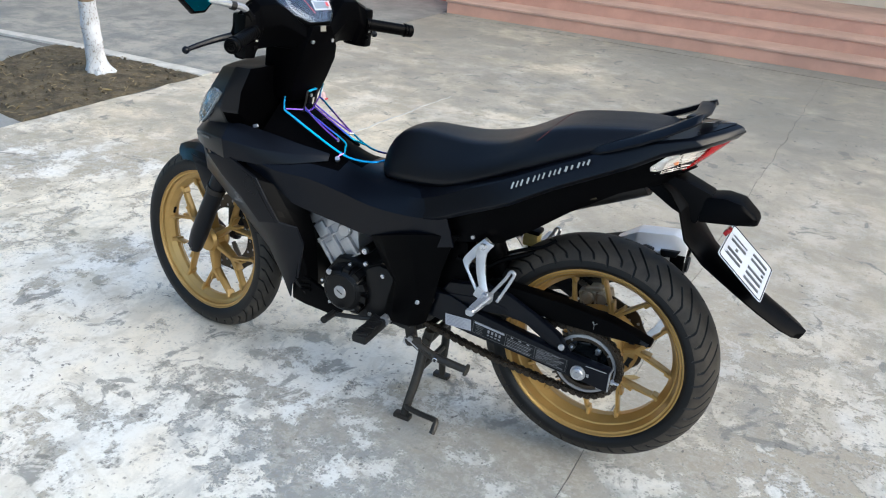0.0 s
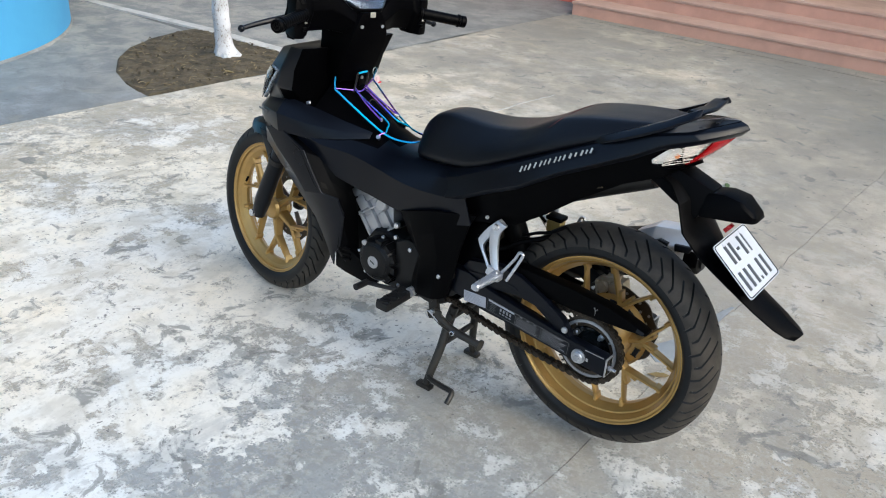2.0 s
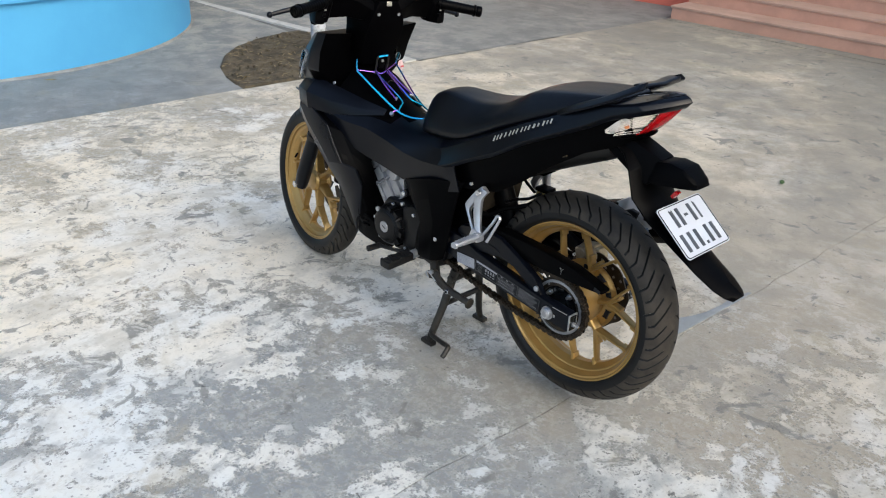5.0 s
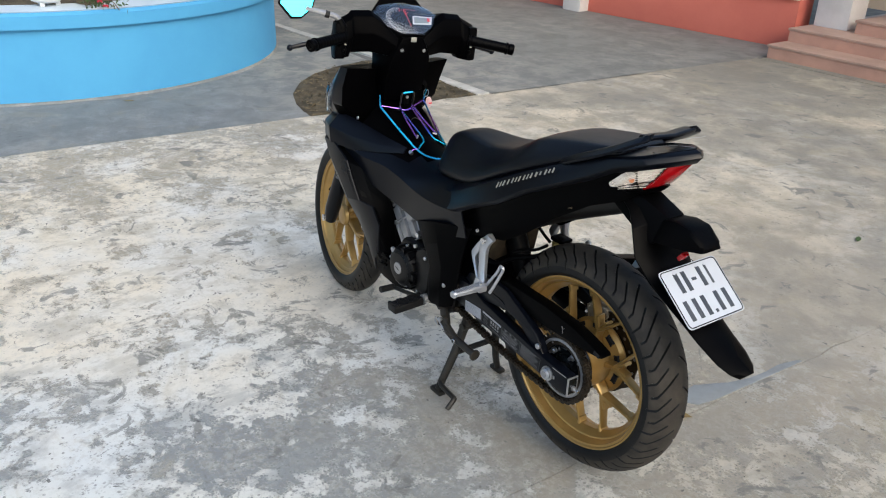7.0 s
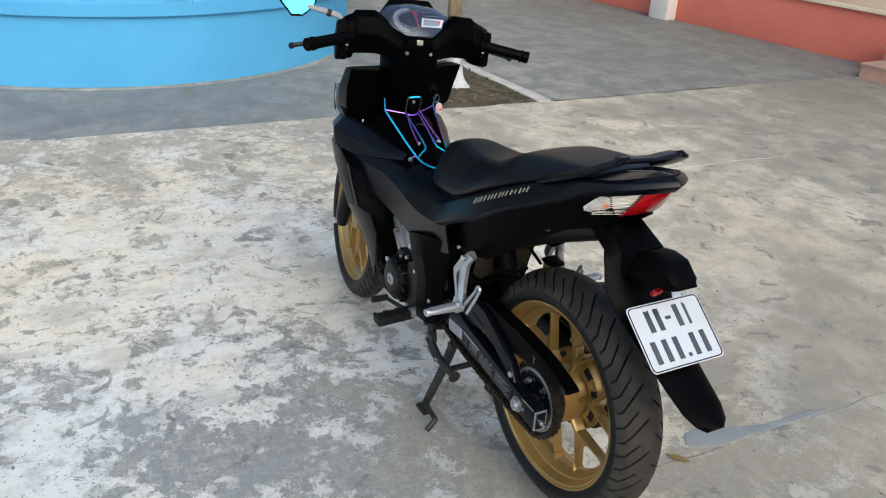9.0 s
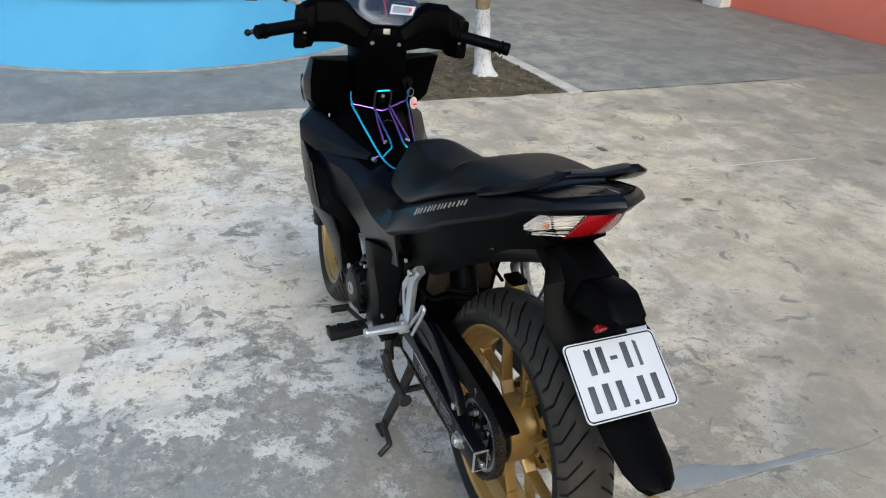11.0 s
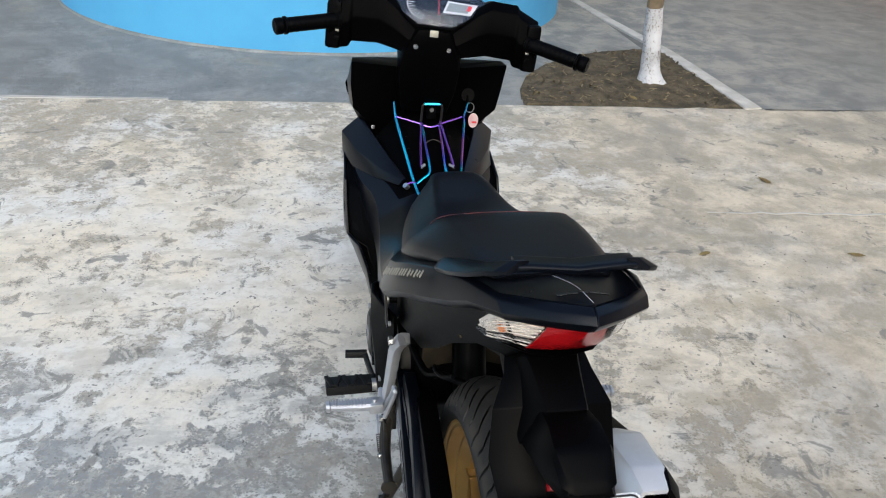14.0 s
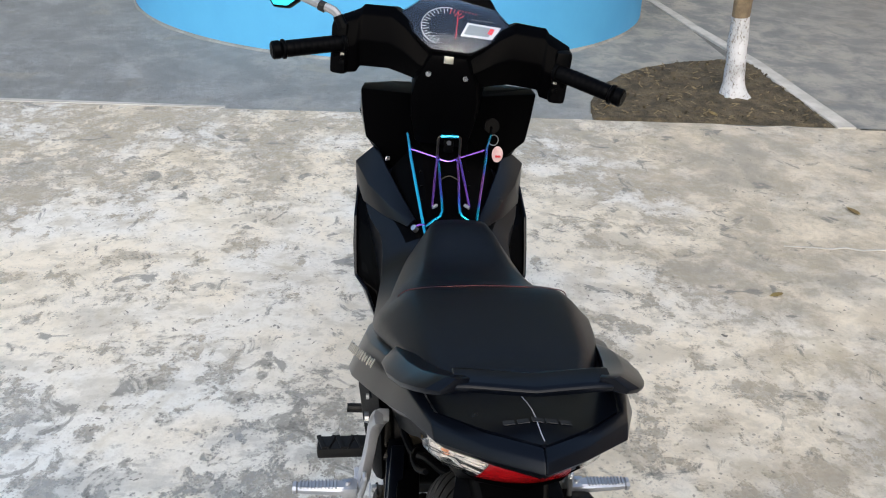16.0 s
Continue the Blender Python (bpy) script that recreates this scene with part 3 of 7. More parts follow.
def wheel(name, centre, rim_r, half, tyre_r, tyre_half, phase, forks, grooves, slant, label, m=None):
    """Rim with hub; the tyre, spokes and discs hang under it."""
    e = half
    prof = [(rim_r, -e), (rim_r + 0.004, -e + 0.003), (rim_r + 0.004, -e + 0.008), (rim_r - 0.012, -e + 0.016), (rim_r - 0.020, -e * 0.45), (rim_r - 0.020, e * 0.45), (rim_r - 0.012, e - 0.016), (rim_r + 0.004, e - 0.008), (rim_r + 0.004, e - 0.003), (rim_r, e),
            (rim_r - 0.004, e), (rim_r - 0.007, e - 0.004), (rim_r - 0.012, e - 0.005), (rim_r - 0.014, e - 0.011), (rim_r - 0.020, e * 0.55), (rim_r - 0.024, e * 0.52), (rim_r - 0.038, e * 0.16),
            (rim_r - 0.038, -e * 0.16), (rim_r - 0.024, -e * 0.52), (rim_r - 0.020, -e * 0.55), (rim_r - 0.014, -e + 0.011), (rim_r - 0.012, -e + 0.005), (rim_r - 0.007, -e + 0.004), (rim_r - 0.004, -e)]
    w = part(name, lathe(prof, centre, segs=96, closed=True), GOLD, BIKE, label, m)
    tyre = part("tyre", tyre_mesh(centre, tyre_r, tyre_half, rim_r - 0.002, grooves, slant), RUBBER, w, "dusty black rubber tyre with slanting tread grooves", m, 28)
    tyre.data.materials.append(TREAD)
    part("sidewall_rib", lathe([(rim_r + 0.014, tyre_half * 0.925), (rim_r + 0.018, tyre_half * 0.955), (rim_r + 0.021, tyre_half * 0.960), (rim_r + 0.017, tyre_half * 0.90)], centre, segs=96, closed=True), RUBBER, tyre, "", m)
    part("hub", lathe([(0.016, -e), (0.034, -0.9 * e), (0.040, -0.6 * e), (0.034, -0.012), (0.034, 0.012), (0.040, 0.6 * e), (0.034, 0.9 * e), (0.016, e)], centre, segs=32), GOLD, w, "", m)
    for i in range(forks):
        part("spoke", spoke_mesh(centre, phase + i * 2 * math.pi / forks, 0.030, 0.105, rim_r - 0.034, 0.0, 0.325, 0.0046), GOLD, w, "", m)
    return w


def brake_disc(parent, centre, y, r, m=None):
    bm = bmesh.new()
    n, rings = 72, ((r * 0.66, 0), (r, 0), (r, 1), (r * 0.66, 1))
    v = [[bm.verts.new((centre[0] + q * (1 + 0.03 * (q == r) * math.sin(9 * a)) * math.cos(a), y + 0.004 * k, centre[2] + q * (1 + 0.03 * (q == r) * math.sin(9 * a)) * math.sin(a))) for q, k in rings] for a in (2 * math.pi * i / n for i in range(n))]
    for i in range(n):
        for k in range(4):
            bm.faces.new((v[i][k], v[(i + 1) % n][k], v[(i + 1) % n][(k + 1) % 4], v[i][(k + 1) % 4]))
    for i in range(5):
        a = 2 * math.pi * (i + 0.3) / 5
        d = Vector((math.cos(a), 0, math.sin(a)))
        c = Vector((centre[0], y + 0.002, centre[2]))
        bar(c + d * 0.03, c + d * r * 0.7, 0.007, 0.010, 6, bm)
    ob = part("brake_disc", bm, BRAKE, parent, "drilled steel brake disc", m)
    bm = bmesh.new()
    for i in range(30):
        a = 2 * math.pi * i / 30
        q = r * (0.75 if i % 2 else 0.89)
        disc((centre[0] + q * math.cos(a), y - 0.0008, centre[2] + q * math.sin(a)), 0.0042, 0.0056, segs=8, bm=bm)
    part("drilling", bm, ALLOY, parent, "", m)
    return ob


rear = wheel("rear_wheel", RA, 0.230, 0.054, 0.301, 0.064, 1.85, 6, 25, 1.4, "gold cast wheel with six forked spokes")
front = wheel("front_wheel", FA, 0.222, 0.036, 0.284, 0.046, 0.405, 6, 22, -1.6, "gold cast wheel with six forked spokes", FORK)
brake_disc(rear, RA, -0.070, 0.110)
part("cush_drum", lathe([(0.034, -0.010), (0.070, -0.008), (0.072, 0.010), (0.070, 0.032), (0.066, 0.052), (0.034, 0.056)], RA, segs=48), GOLD, rear)
part("hub_flange", lathe([(0.030, -0.060), (0.066, -0.056), (0.096, -0.040), (0.102, -0.030), (0.094, -0.020), (0.050, -0.006), (0.030, -0.006)], RA, segs=48), GOLD, rear)
for i in range(10):
    a = 0.31 + 2 * math.pi * i / 10
    m = Matrix.Translation(RA + Vector((0.086 * math.cos(a), -0.0165, 0.086 * math.sin(a)))) @ Matrix.Rotation(-a, 4, "Y")
    part("hub_slot", box((0.012, 0.005, 0.024), m, 0.002), PRINT, rear)
brake_disc(front, FA, -0.066, 0.125, FORK)
part("valve", bar((1.452, 0.0, 0.335), (1.432, 0.022, 0.325), 0.004), PLASTIC, front, "", FORK)

# rear sprocket with its carrier, the chain, swing arm and guard
SP = 0.089
bm = bmesh.new()
for i in range(40):
    a = 2 * math.pi * i / 40
    bar((SP * 0.90 * math.cos(a), 0.092, 0.335 + SP * 0.93 * math.sin(a)), (SP * 1.06 * math.cos(a), 0.092, 0.335 + SP * 1.06 * math.sin(a)), 0.0042, 0.0022, 5, bm)
lathe([(0.061, 0.089), (SP * 0.97, 0.089), (SP * 0.97, 0.0930), (SP * 0.92, 0.0950), (0.066, 0.0960), (0.061, 0.0955)], (0, 0, 0.335), segs=48, bm=bm, closed=True)
sprocket = part("rear_sprocket", bm, CHAIN, rear, "oily dark chain sprocket")
part("sprocket_rim", lathe([(0.0705, 0.0935), (0.0790, 0.0935), (0.0785, 0.0975), (0.0715, 0.0985)], (0, 0, 0.335), segs=48, closed=True), ALLOY, sprocket, "polished ring on the sprocket")
bm = lathe([(0.02, 0.055), (0.071, 0.058), (0.072, 0.092), (0.067, 0.094), (0.062, 0.084), (0.056, 0.080), (0.034, 0.080), (0.030, 0.090), (0.02, 0.090)], (0, 0, 0.335), segs=40)
part("sprocket_carrier", bm, GLOSSBLACK, rear, "glossy black sprocket carrier")
part("carrier_ring", lathe([(0.0605, 0.0850), (0.0635, 0.0850), (0.0635, 0.0900), (0.0615, 0.0900)], (0, 0, 0.335), segs=44, closed=True), DARKSTEEL, rear)
for i in range(4):
    a = 2 * math.pi * i / 4 + 0.6
    nut = part("sprocket_bolt", disc((0.049 * math.cos(a), 0.082, 0.335 + 0.049 * math.sin(a)), 0.0085, 0.009, segs=6), STEEL, rear)
    part("bolt_stud", disc((0.049 * math.cos(a), 0.082, 0.335 + 0.049 * math.sin(a)), 0.0048, 0.019, segs=10), STEEL, nut)
    b = a + math.pi / 4
    part("carrier_web", box((0.012, 0.010, 0.030), Matrix.Translation((0.048 * math.cos(b), 0.083, 0.335 + 0.048 * math.sin(b))) @ Matrix.Rotation(-b, 4, "Y"), 0.004), GLOSSBLACK, rear)
    part("sprocket_rivet", disc((0.0675 * math.cos(a + 0.35), 0.093, 0.335 + 0.0675 * math.sin(a + 0.35)), 0.0030, 0.004, segs=8), STEEL, sprocket)

up = [(x, 0.335 + SP + 0.004 + (0.385 - 0.335 - SP - 0.004) * x / 0.445 - 0.004 * math.sin(math.pi * x / 0.445)) for x in np.linspace(0, 0.445, 44)]
ahead = [(0.445 + 0.040 * math.cos(a), 0.344 + 0.040 * math.sin(a)) for a in np.linspace(1.3, -1.5, 11)]
low = [(x, 0.335 - SP + (0.304 - 0.335 + SP) * x / 0.445 - 0.011 * math.sin(math.pi * x / 0.445)) for x in np.linspace(0.445, 0.0, 44)]
round_back = [(SP * math.cos(a), 0.335 + SP * math.sin(a)) for a in np.linspace(-1.65, -4.6, 28)]
loop = up + ahead + low + round_back
bm = bmesh.new()
for i, (x, z) in enumerate(loop):
    x2, z2 = loop[(i + 1) % len(loop)]
    d = math.hypot(x2 - x, z2 - z)
    tilt = -math.atan2(z2 - z, x2 - x)
    wide = 0.0050 if i % 2 else 0.0080
    for s in (-1, 1):
        box((d * 1.12, 0.0018, 0.0120 if i % 2 else 0.0145), Matrix.Translation(((x + x2) / 2, 0.092 + s * wide, (z + z2) / 2)) @ Matrix.Rotation(tilt, 4, "Y"), bm=bm)
    disc((x, 0.081, z), 0.0046, 0.022, segs=7, bm=bm)
part("drive_chain", bm, CHAIN, BIKE, "oily brown drive chain")
part("front_sprocket", disc((0.445, 0.088, 0.344), 0.037, 0.008, segs=28), DARKSTEEL, BIKE)

def splay(bm, s):
    """The arms spread towards the rear axle."""
    for v in bm.verts:
        v.co.y += s * 0.06 * (0.10 - v.co.x)
    return bm


for s in (1, -1):
    bm = prism([(0.430, 0.415), (0.445, 0.385), (0.420, 0.345), (0.30, 0.330), (0.20, 0.327), (0.04, 0.316), (-0.070, 0.309), (-0.076, 0.313), (-0.073, 0.360), (-0.066, 0.363), (0.02, 0.366), (0.08, 0.372), (0.20, 0.386), (0.29, 0.398), (0.36, 0.420)], s * 0.106, s * 0.136, 0.005)
    arm = part("swing_arm", splay(bm, s), MATT, BIKE, "black box-section swing arm")
    bm = prism([(0.390, 0.425), (0.37, 0.452), (0.27, 0.474), (0.205, 0.470), (0.130, 0.440), (0.064, 0.405), (0.034, 0.366), (0.074, 0.366), (0.104, 0.384), (0.150, 0.408), (0.205, 0.414), (0.29, 0.398)], s * 0.104, s * 0.128, 0.005)
    part("swing_arm_brace", splay(bm, s), MATT, arm)
    bm = prism([(0.385, 0.408), (0.36, 0.424), (0.27, 0.440), (0.215, 0.436), (0.20, 0.428), (0.27, 0.424), (0.35, 0.404)], s * 0.126, s * 0.1305, 0.003)
    part("brace_rib", splay(bm, s), MATT, arm)
    part("axle_washer", disc((0, s * 0.1415, 0.335), 0.019, s * 0.004, segs=24), STEEL, arm)
    nut = part("axle_nut", disc((0, s * 0.145, 0.335), 0.0155, s * 0.009, segs=24, edge=0.002), STEEL, arm)
    part("axle_tip", disc((0, s * 0.154, 0.335), 0.0085, s * 0.003, segs=6), ALLOY, nut)
    part("chain_adjuster", box((0.0035, 0.034, 0.050), Matrix.Translation((-0.0765, s * 0.1315, 0.336)), 0.001), ALLOY, arm, "bright end plate of the chain adjuster")
    part("adjuster_face", box((0.0010, 0.026, 0.042), Matrix.Translation((-0.0784, s * 0.1315, 0.336)), 0.0003), GLOSSBLACK, arm)
    part("adjuster_scale", box((0.052, 0.0012, 0.0022), Matrix.Translation((-0.042, s * 0.1447, 0.3595)) @ Matrix.Rotation(radians(-s * 3.4), 4, "Z"), 0.0004), ALLOY, arm)
    part("adjuster_notch", box((0.006, 0.0012, 0.009), Matrix.Translation((-0.024, s * 0.1437, 0.335)), 0.0003), ALLOY, arm)
    part("adjuster_bolt", bar((-0.076, s * 0.130, 0.330), (-0.098, s * 0.130, 0.329), 0.0038), STEEL, arm)
    part("adjuster_nut", disc((-0.0785, s * 0.130, 0.330), 0.0070, -0.006, (1, 0, 0), 6), STEEL, arm)
    part("arm_bolt", disc((0.052, s * 0.1305, 0.383), 0.0080, s * 0.007, segs=10, edge=0.001), STEEL, arm)
    part("pivot_bolt", disc((0.415, s * 0.117, 0.392), 0.011, s * 0.008, segs=8), DARKSTEEL, arm)
    if s > 0:
        lb = Matrix.Translation((0.331, 0.1368, 0.354)) @ Matrix.Rotation(radians(5), 4, "Y")
        warn = part("warning_label", splay(box((0.074, 0.0012, 0.031), lb), 1), PAPER, arm, "silver paper label with faint print")
        for i in range(7):
            w = 0.060 - 0.012 * ((i * 3) % 4) / 3
            part("label_line", splay(box((w, 0.0008, 0.0011), lb @ Matrix.Translation((0.033 - w / 2, 0.0006, 0.0115 - 0.0038 * i))), 1), PAPERLINE, warn)
        LB = Matrix.Translation((0.160, 0.1366, 0.3495)) @ Matrix.Rotation(radians(-4), 4, "Y")
        spec = part("specification_label", splay(box((0.262, 0.0010, 0.036), LB), 1), PRINT, arm, "black label with lines of small white print")

        def mark(name, x, z, w, h, mat):
            part(name, splay(box((w, 0.0008, h), LB @ Matrix.Translation((x, 0.0007, z))), 1), mat, spec)

        for z in (0.0168, -0.0168):
            mark("label_border", 0.0, z, 0.256, 0.0006, GREYDECAL)
        for x in (0.128, 0.036, -0.044, -0.128):
            mark("label_border", x, 0.0, 0.0007, 0.033, GREYDECAL)
        mark("label_title_bar", 0.083, 0.0128, 0.084, 0.0050, PAPER)
        for c in range(4):
            mark("label_code_bar", 0.084 - 0.0105 * c, 0.0020, 0.0056, 0.0085, LABELWHITE)
            mark("label_code_bar", 0.084 - 0.0105 * c, -0.0085, 0.0068, 0.0030, LABELWHITE)
        for i in range(5):
            mark("print_bar", 0.110, 0.0060 - 0.0048 * i, 0.022 - 0.004 * (i % 3), 0.0011, GREYDECAL)
        for c in range(3):
            mark("print_bar", 0.020 - 0.022 * c, 0.0128, 0.007, 0.0030, LABELWHITE)
        for i in range(6):
            w = 0.070 - 0.010 * ((i * 5) % 4) / 3
            mark("print_bar", 0.032 - w / 2, 0.0072 - 0.0042 * i, w, 0.0012, LABELWHITE if i % 2 else GREYDECAL)
        for i in range(7):
            x = -0.049
            for k in range(3):
                w = 0.012 + 0.014 * ((i * 5 + k * 3 + 1) % 4) / 3
                if x - w > -0.124:
                    mark("print_bar", x - w / 2, 0.0135 - 0.0044 * i, w, 0.0013, LABELWHITE if (i + k) % 3 else GREYDECAL)
                x -= w + 0.004
bm = prism([(0.30, 0.462), (0.22, 0.486), (0.06, 0.489), (-0.050, 0.482), (-0.115, 0.468), (-0.150, 0.458), (-0.153, 0.450), (-0.10, 0.444), (-0.02, 0.438), (0.06, 0.434), (0.14, 0.436), (0.25, 0.428)], 0.078, 0.114, 0.006)
chain_guard = part("chain_guard", splay(bm, 1), PLASTIC, BIKE, "black plastic chain guard")
part("guard_slot", splay(box((0.020, 0.002, 0.010), Matrix.Translation((-0.136, 0.1136, 0.455)) @ Matrix.Rotation(radians(-14), 4, "Y"), 0.002), 1), PRINT, chain_guard)
part("guard_scratch", splay(tube([(-0.010, 0.1148, 0.468), (-0.014, 0.1152, 0.461), (-0.0145, 0.1148, 0.448)], [0.0018, 0.0011, 0.0005], 6, 2), 1), GREYDECAL, chain_guard, "pale scrape on the guard")
part("guard_scratch", splay(tube([(-0.021, 0.1148, 0.467), (-0.014, 0.1152, 0.461)], [0.0012, 0.0010], 6, 1), 1), GREYDECAL, chain_guard)
CA = Matrix.Translation((0.042, -0.088, 0.426)) @ Matrix.Rotation(radians(14), 4, "Y")
bm = box((0.086, 0.042, 0.044), CA, 0.010)
cal = part("rear_caliper", bm, CALIPER, BIKE, "brown-grey cast brake caliper")
for i in range(2):
    part("caliper_piston_boss", disc(CA @ Vector((-0.020 + 0.037 * i, 0.018, 0.003)), 0.017, 0.012, segs=18, edge=0.003), CALIPER, cal)
    part("caliper_rib", box((0.006, 0.014, 0.040), CA @ Matrix.Translation((-0.001 + 0.037 * i, 0.018, 0.0)), 0.002), CALIPER, cal)
part("caliper_pin", disc(CA @ Vector((0.046, 0.000, -0.004)), 0.013, 0.018, segs=16, edge=0.002), DARKSTEEL, cal)
part("pin_head", disc(CA @ Vector((0.046, 0.018, -0.004)), 0.006, 0.004, segs=8), STEEL, cal)
part("caliper_bridge", box((0.050, 0.034, 0.010), CA @ Matrix.Translation((0.0, 0.0, 0.025)), 0.003), CALIPER, cal)
part("wheel_spacer", bar((0, -0.10, 0.335), (0, 0.10, 0.335), 0.014), DARKSTEEL, BIKE)

# front fork, mudguard and caliper
for s in (1, -1):
    bm = tube([(1.262, s * 0.079, 0.272), (1.240, s * 0.081, 0.330), (1.150, s * 0.081, 0.530), (1.10, s * 0.081, 0.64)], [0.020, 0.027, 0.025, 0.022], 16, 3)
    leg = part("fork_leg", bm, MATT, BIKE, "black front fork leg", FORK)
    part("axle_end", bar((1.268, s * 0.078, 0.280), (1.268, s * 0.106, 0.280), 0.013, segs=8), STEEL, leg, "", FORK)
    part("fork_cap", bar((1.172, s * 0.081, 0.482), (1.165, s * 0.081, 0.498), 0.0285, segs=16), DARKSTEEL, leg, "", FORK)
rows = []
for a in np.linspace(radians(63), radians(138), 9):
    c, si = math.cos(a), math.sin(a)
    wide = 0.018 + 0.038 * min(1, (a - radians(60)) / 0.45)
    rows.append([(1.268 + (0.302 - 0.006) * c, 0.0, 0.284 + 0.308 * si), (1.268 + 0.305 * c, wide * 0.6, 0.284 + 0.303 * si), (1.268 + 0.294 * c, wide, 0.284 + 0.288 * si), (1.268 + 0.258 * c, wide + 0.010, 0.284 + 0.255 * si)])
guard = [part("front_mudguard", skin([[(x, y, z) for x, y, z in r[::-1]] + [] for r in rows], 0.003, 0, s), MATT, BIKE, "matt black front mudguard", FORK) for s in (1, -1)]
for s in (1, -1):
    bm = prism([(1.30, 0.56), (1.19, 0.55), (1.17, 0.47), (1.195, 0.40), (1.215, 0.395), (1.235, 0.46)], s * 0.060, s * 0.066, 0.003)
    part("mudguard_stay", bm, MATT, guard[0], "", FORK)
    part("stay_screw", disc((1.205, s * 0.066, 0.418), 0.008, s * 0.005, segs=10), STEEL, guard[0], "", FORK)
bm = box((0.06, 0.045, 0.085), Matrix.Translation((1.165, -0.088, 0.340)) @ Matrix.Rotation(radians(15), 4, "Y"), 0.010)
part("front_caliper", bm, ENGINE, BIKE, "", FORK)

# engine
EC = Vector((0.670, 0, 0.347))
bm = lathe([(0.020, 0.1500), (0.040, 0.1495), (0.047, 0.1480), (0.0485, 0.1465), (0.050, 0.1470), (0.058, 0.142), (0.065, 0.130), (0.069, 0.118), (0.069, 0.060)][::-1], EC, segs=44)
cover = part("alternator_cover", bm, ENGINE, BIKE, "round black engine cover")
part("cover_cap", disc(EC + Vector((0, 0.149, 0)), 0.0185, 0.004, segs=28, edge=0.001), ALLOY, cover, "bare metal cap")
part("cap_slot", box((0.018, 0.0012, 0.0030), Matrix.Translation(EC + Vector((0, 0.1532, 0))) @ Matrix.Rotation(radians(-25), 4, "Y")), DARKSTEEL, cover)
# raised claws along the rear of the cover
for a0, r0 in ((1.75, 0.071), (2.25, 0.076), (2.75, 0.078), (3.25, 0.076), (3.75, 0.072)):
    m = Matrix.Translation(EC + Vector((0, 0.124, 0))) @ Matrix.Rotation(-a0, 4, "Y") @ Matrix.Translation((r0 - 0.014, 0, 0))
    part("cover_claw", box((0.026, 0.034, 0.022), m, 0.004), ENGINE, cover)
for x, z, r, mat in ((0.712, 0.392, 0.0080, ALLOY), (0.742, 0.352, 0.0045, STEEL), (0.716, 0.294, 0.0050, STEEL), (0.655, 0.424, 0.0050, STEEL), (0.604, 0.350, 0.0055, ENGINE), (0.626, 0.292, 0.0055, ENGINE)):
    part("cover_bolt", disc((x, 0.124 if r < 0.006 else 0.138, z), r, 0.008, segs=10, edge=0.001), mat, cover)
bm = prism([(0.60, 0.43), (0.71, 0.425), (0.755, 0.36), (0.74, 0.285), (0.66, 0.262), (0.55, 0.265), (0.44, 0.29), (0.42, 0.37), (0.47, 0.46), (0.54, 0.47)], -0.105, 0.108, 0.012)
case = part("crankcase", bm, ENGINE, BIKE, "black engine crankcase")
bm = prism([(0.605, 0.43), (0.565, 0.45), (0.47, 0.44), (0.43, 0.39), (0.44, 0.315), (0.53, 0.285), (0.60, 0.29)], 0.108, 0.134, 0.010)
part("sprocket_cover", bm, ENGINE, case)
for x, z, r in ((0.603, 0.444, 0.0062), (0.550, 0.424, 0.0062), (0.468, 0.312, 0.0055), (0.585, 0.300, 0.0055)):
    part("case_bolt", disc((x, 0.130, z), r, 0.009, segs=8, edge=0.001), STEEL, case)
part("frame_bolt", disc((0.438, 0.142, 0.390), 0.0068, 0.010, segs=10, edge=0.001), STEEL, case)
part("case_rib", box((0.050, 0.008, 0.012), Matrix.Translation((0.520, 0.134, 0.360)) @ Matrix.Rotation(radians(70), 4, "Y"), 0.003), ENGINE, case)
# the inclined cylinder with its fins and head
CYL = Matrix.Translation((0.700, 0.0, 0.420)) @ Matrix.Rotation(radians(37), 4, "Y")
bm = prism([(0.850, 0.560), (0.800, 0.575), (0.705, 0.540), (0.664, 0.495), (0.660, 0.448), (0.690, 0.400), (0.736, 0.386), (0.765, 0.420), (0.791, 0.466)], -0.060, 0.078, 0.006)
cyl = part("cylinder", bm, ALLOY, BIKE, "bare cast alloy cylinder")
for cx, w, h, cz in ((0.049, 0.009, 0.090, 0.030), (0.003, 0.008, 0.104, 0.040), (-0.042, 0.010, 0.060, 0.016)):
    part("cylinder_rib", box((w, 0.020, h), CYL @ Matrix.Translation((cx, 0.080, cz)), 0.002), ALLOY, cyl)
for cx, cz, w, h, d in ((0.026, 0.026, 0.034, 0.056, 0.006), (-0.020, 0.020, 0.034, 0.046, 0.005), (0.026, 0.092, 0.036, 0.040, 0.010), (-0.018, 0.104, 0.040, 0.030, 0.013), (0.020, 0.130, 0.052, 0.026, 0.007)):
    part("cylinder_panel", box((w, 2 * d, h), CYL @ Matrix.Translation((cx, 0.077, cz)), 0.004), ALLOY, cyl)
part("cylinder_flange", box((0.112, 0.024, 0.005), CYL @ Matrix.Translation((0.0, 0.078, 0.066)), 0.001), ALLOY, cyl)
part("cylinder_flange", box((0.108, 0.022, 0.005), CYL @ Matrix.Translation((0.0, 0.078, -0.012)), 0.001), ALLOY, cyl)
part("water_outlet", disc(CYL @ Vector((-0.046, 0.060, 0.062)), 0.020, 0.034, segs=18, edge=0.004), ALLOY, cyl)
part("cylinder_head", box((0.110, 0.110, 0.050), CYL @ Matrix.Translation((0.01, 0, 0.155)), 0.012), ALLOY, cyl)
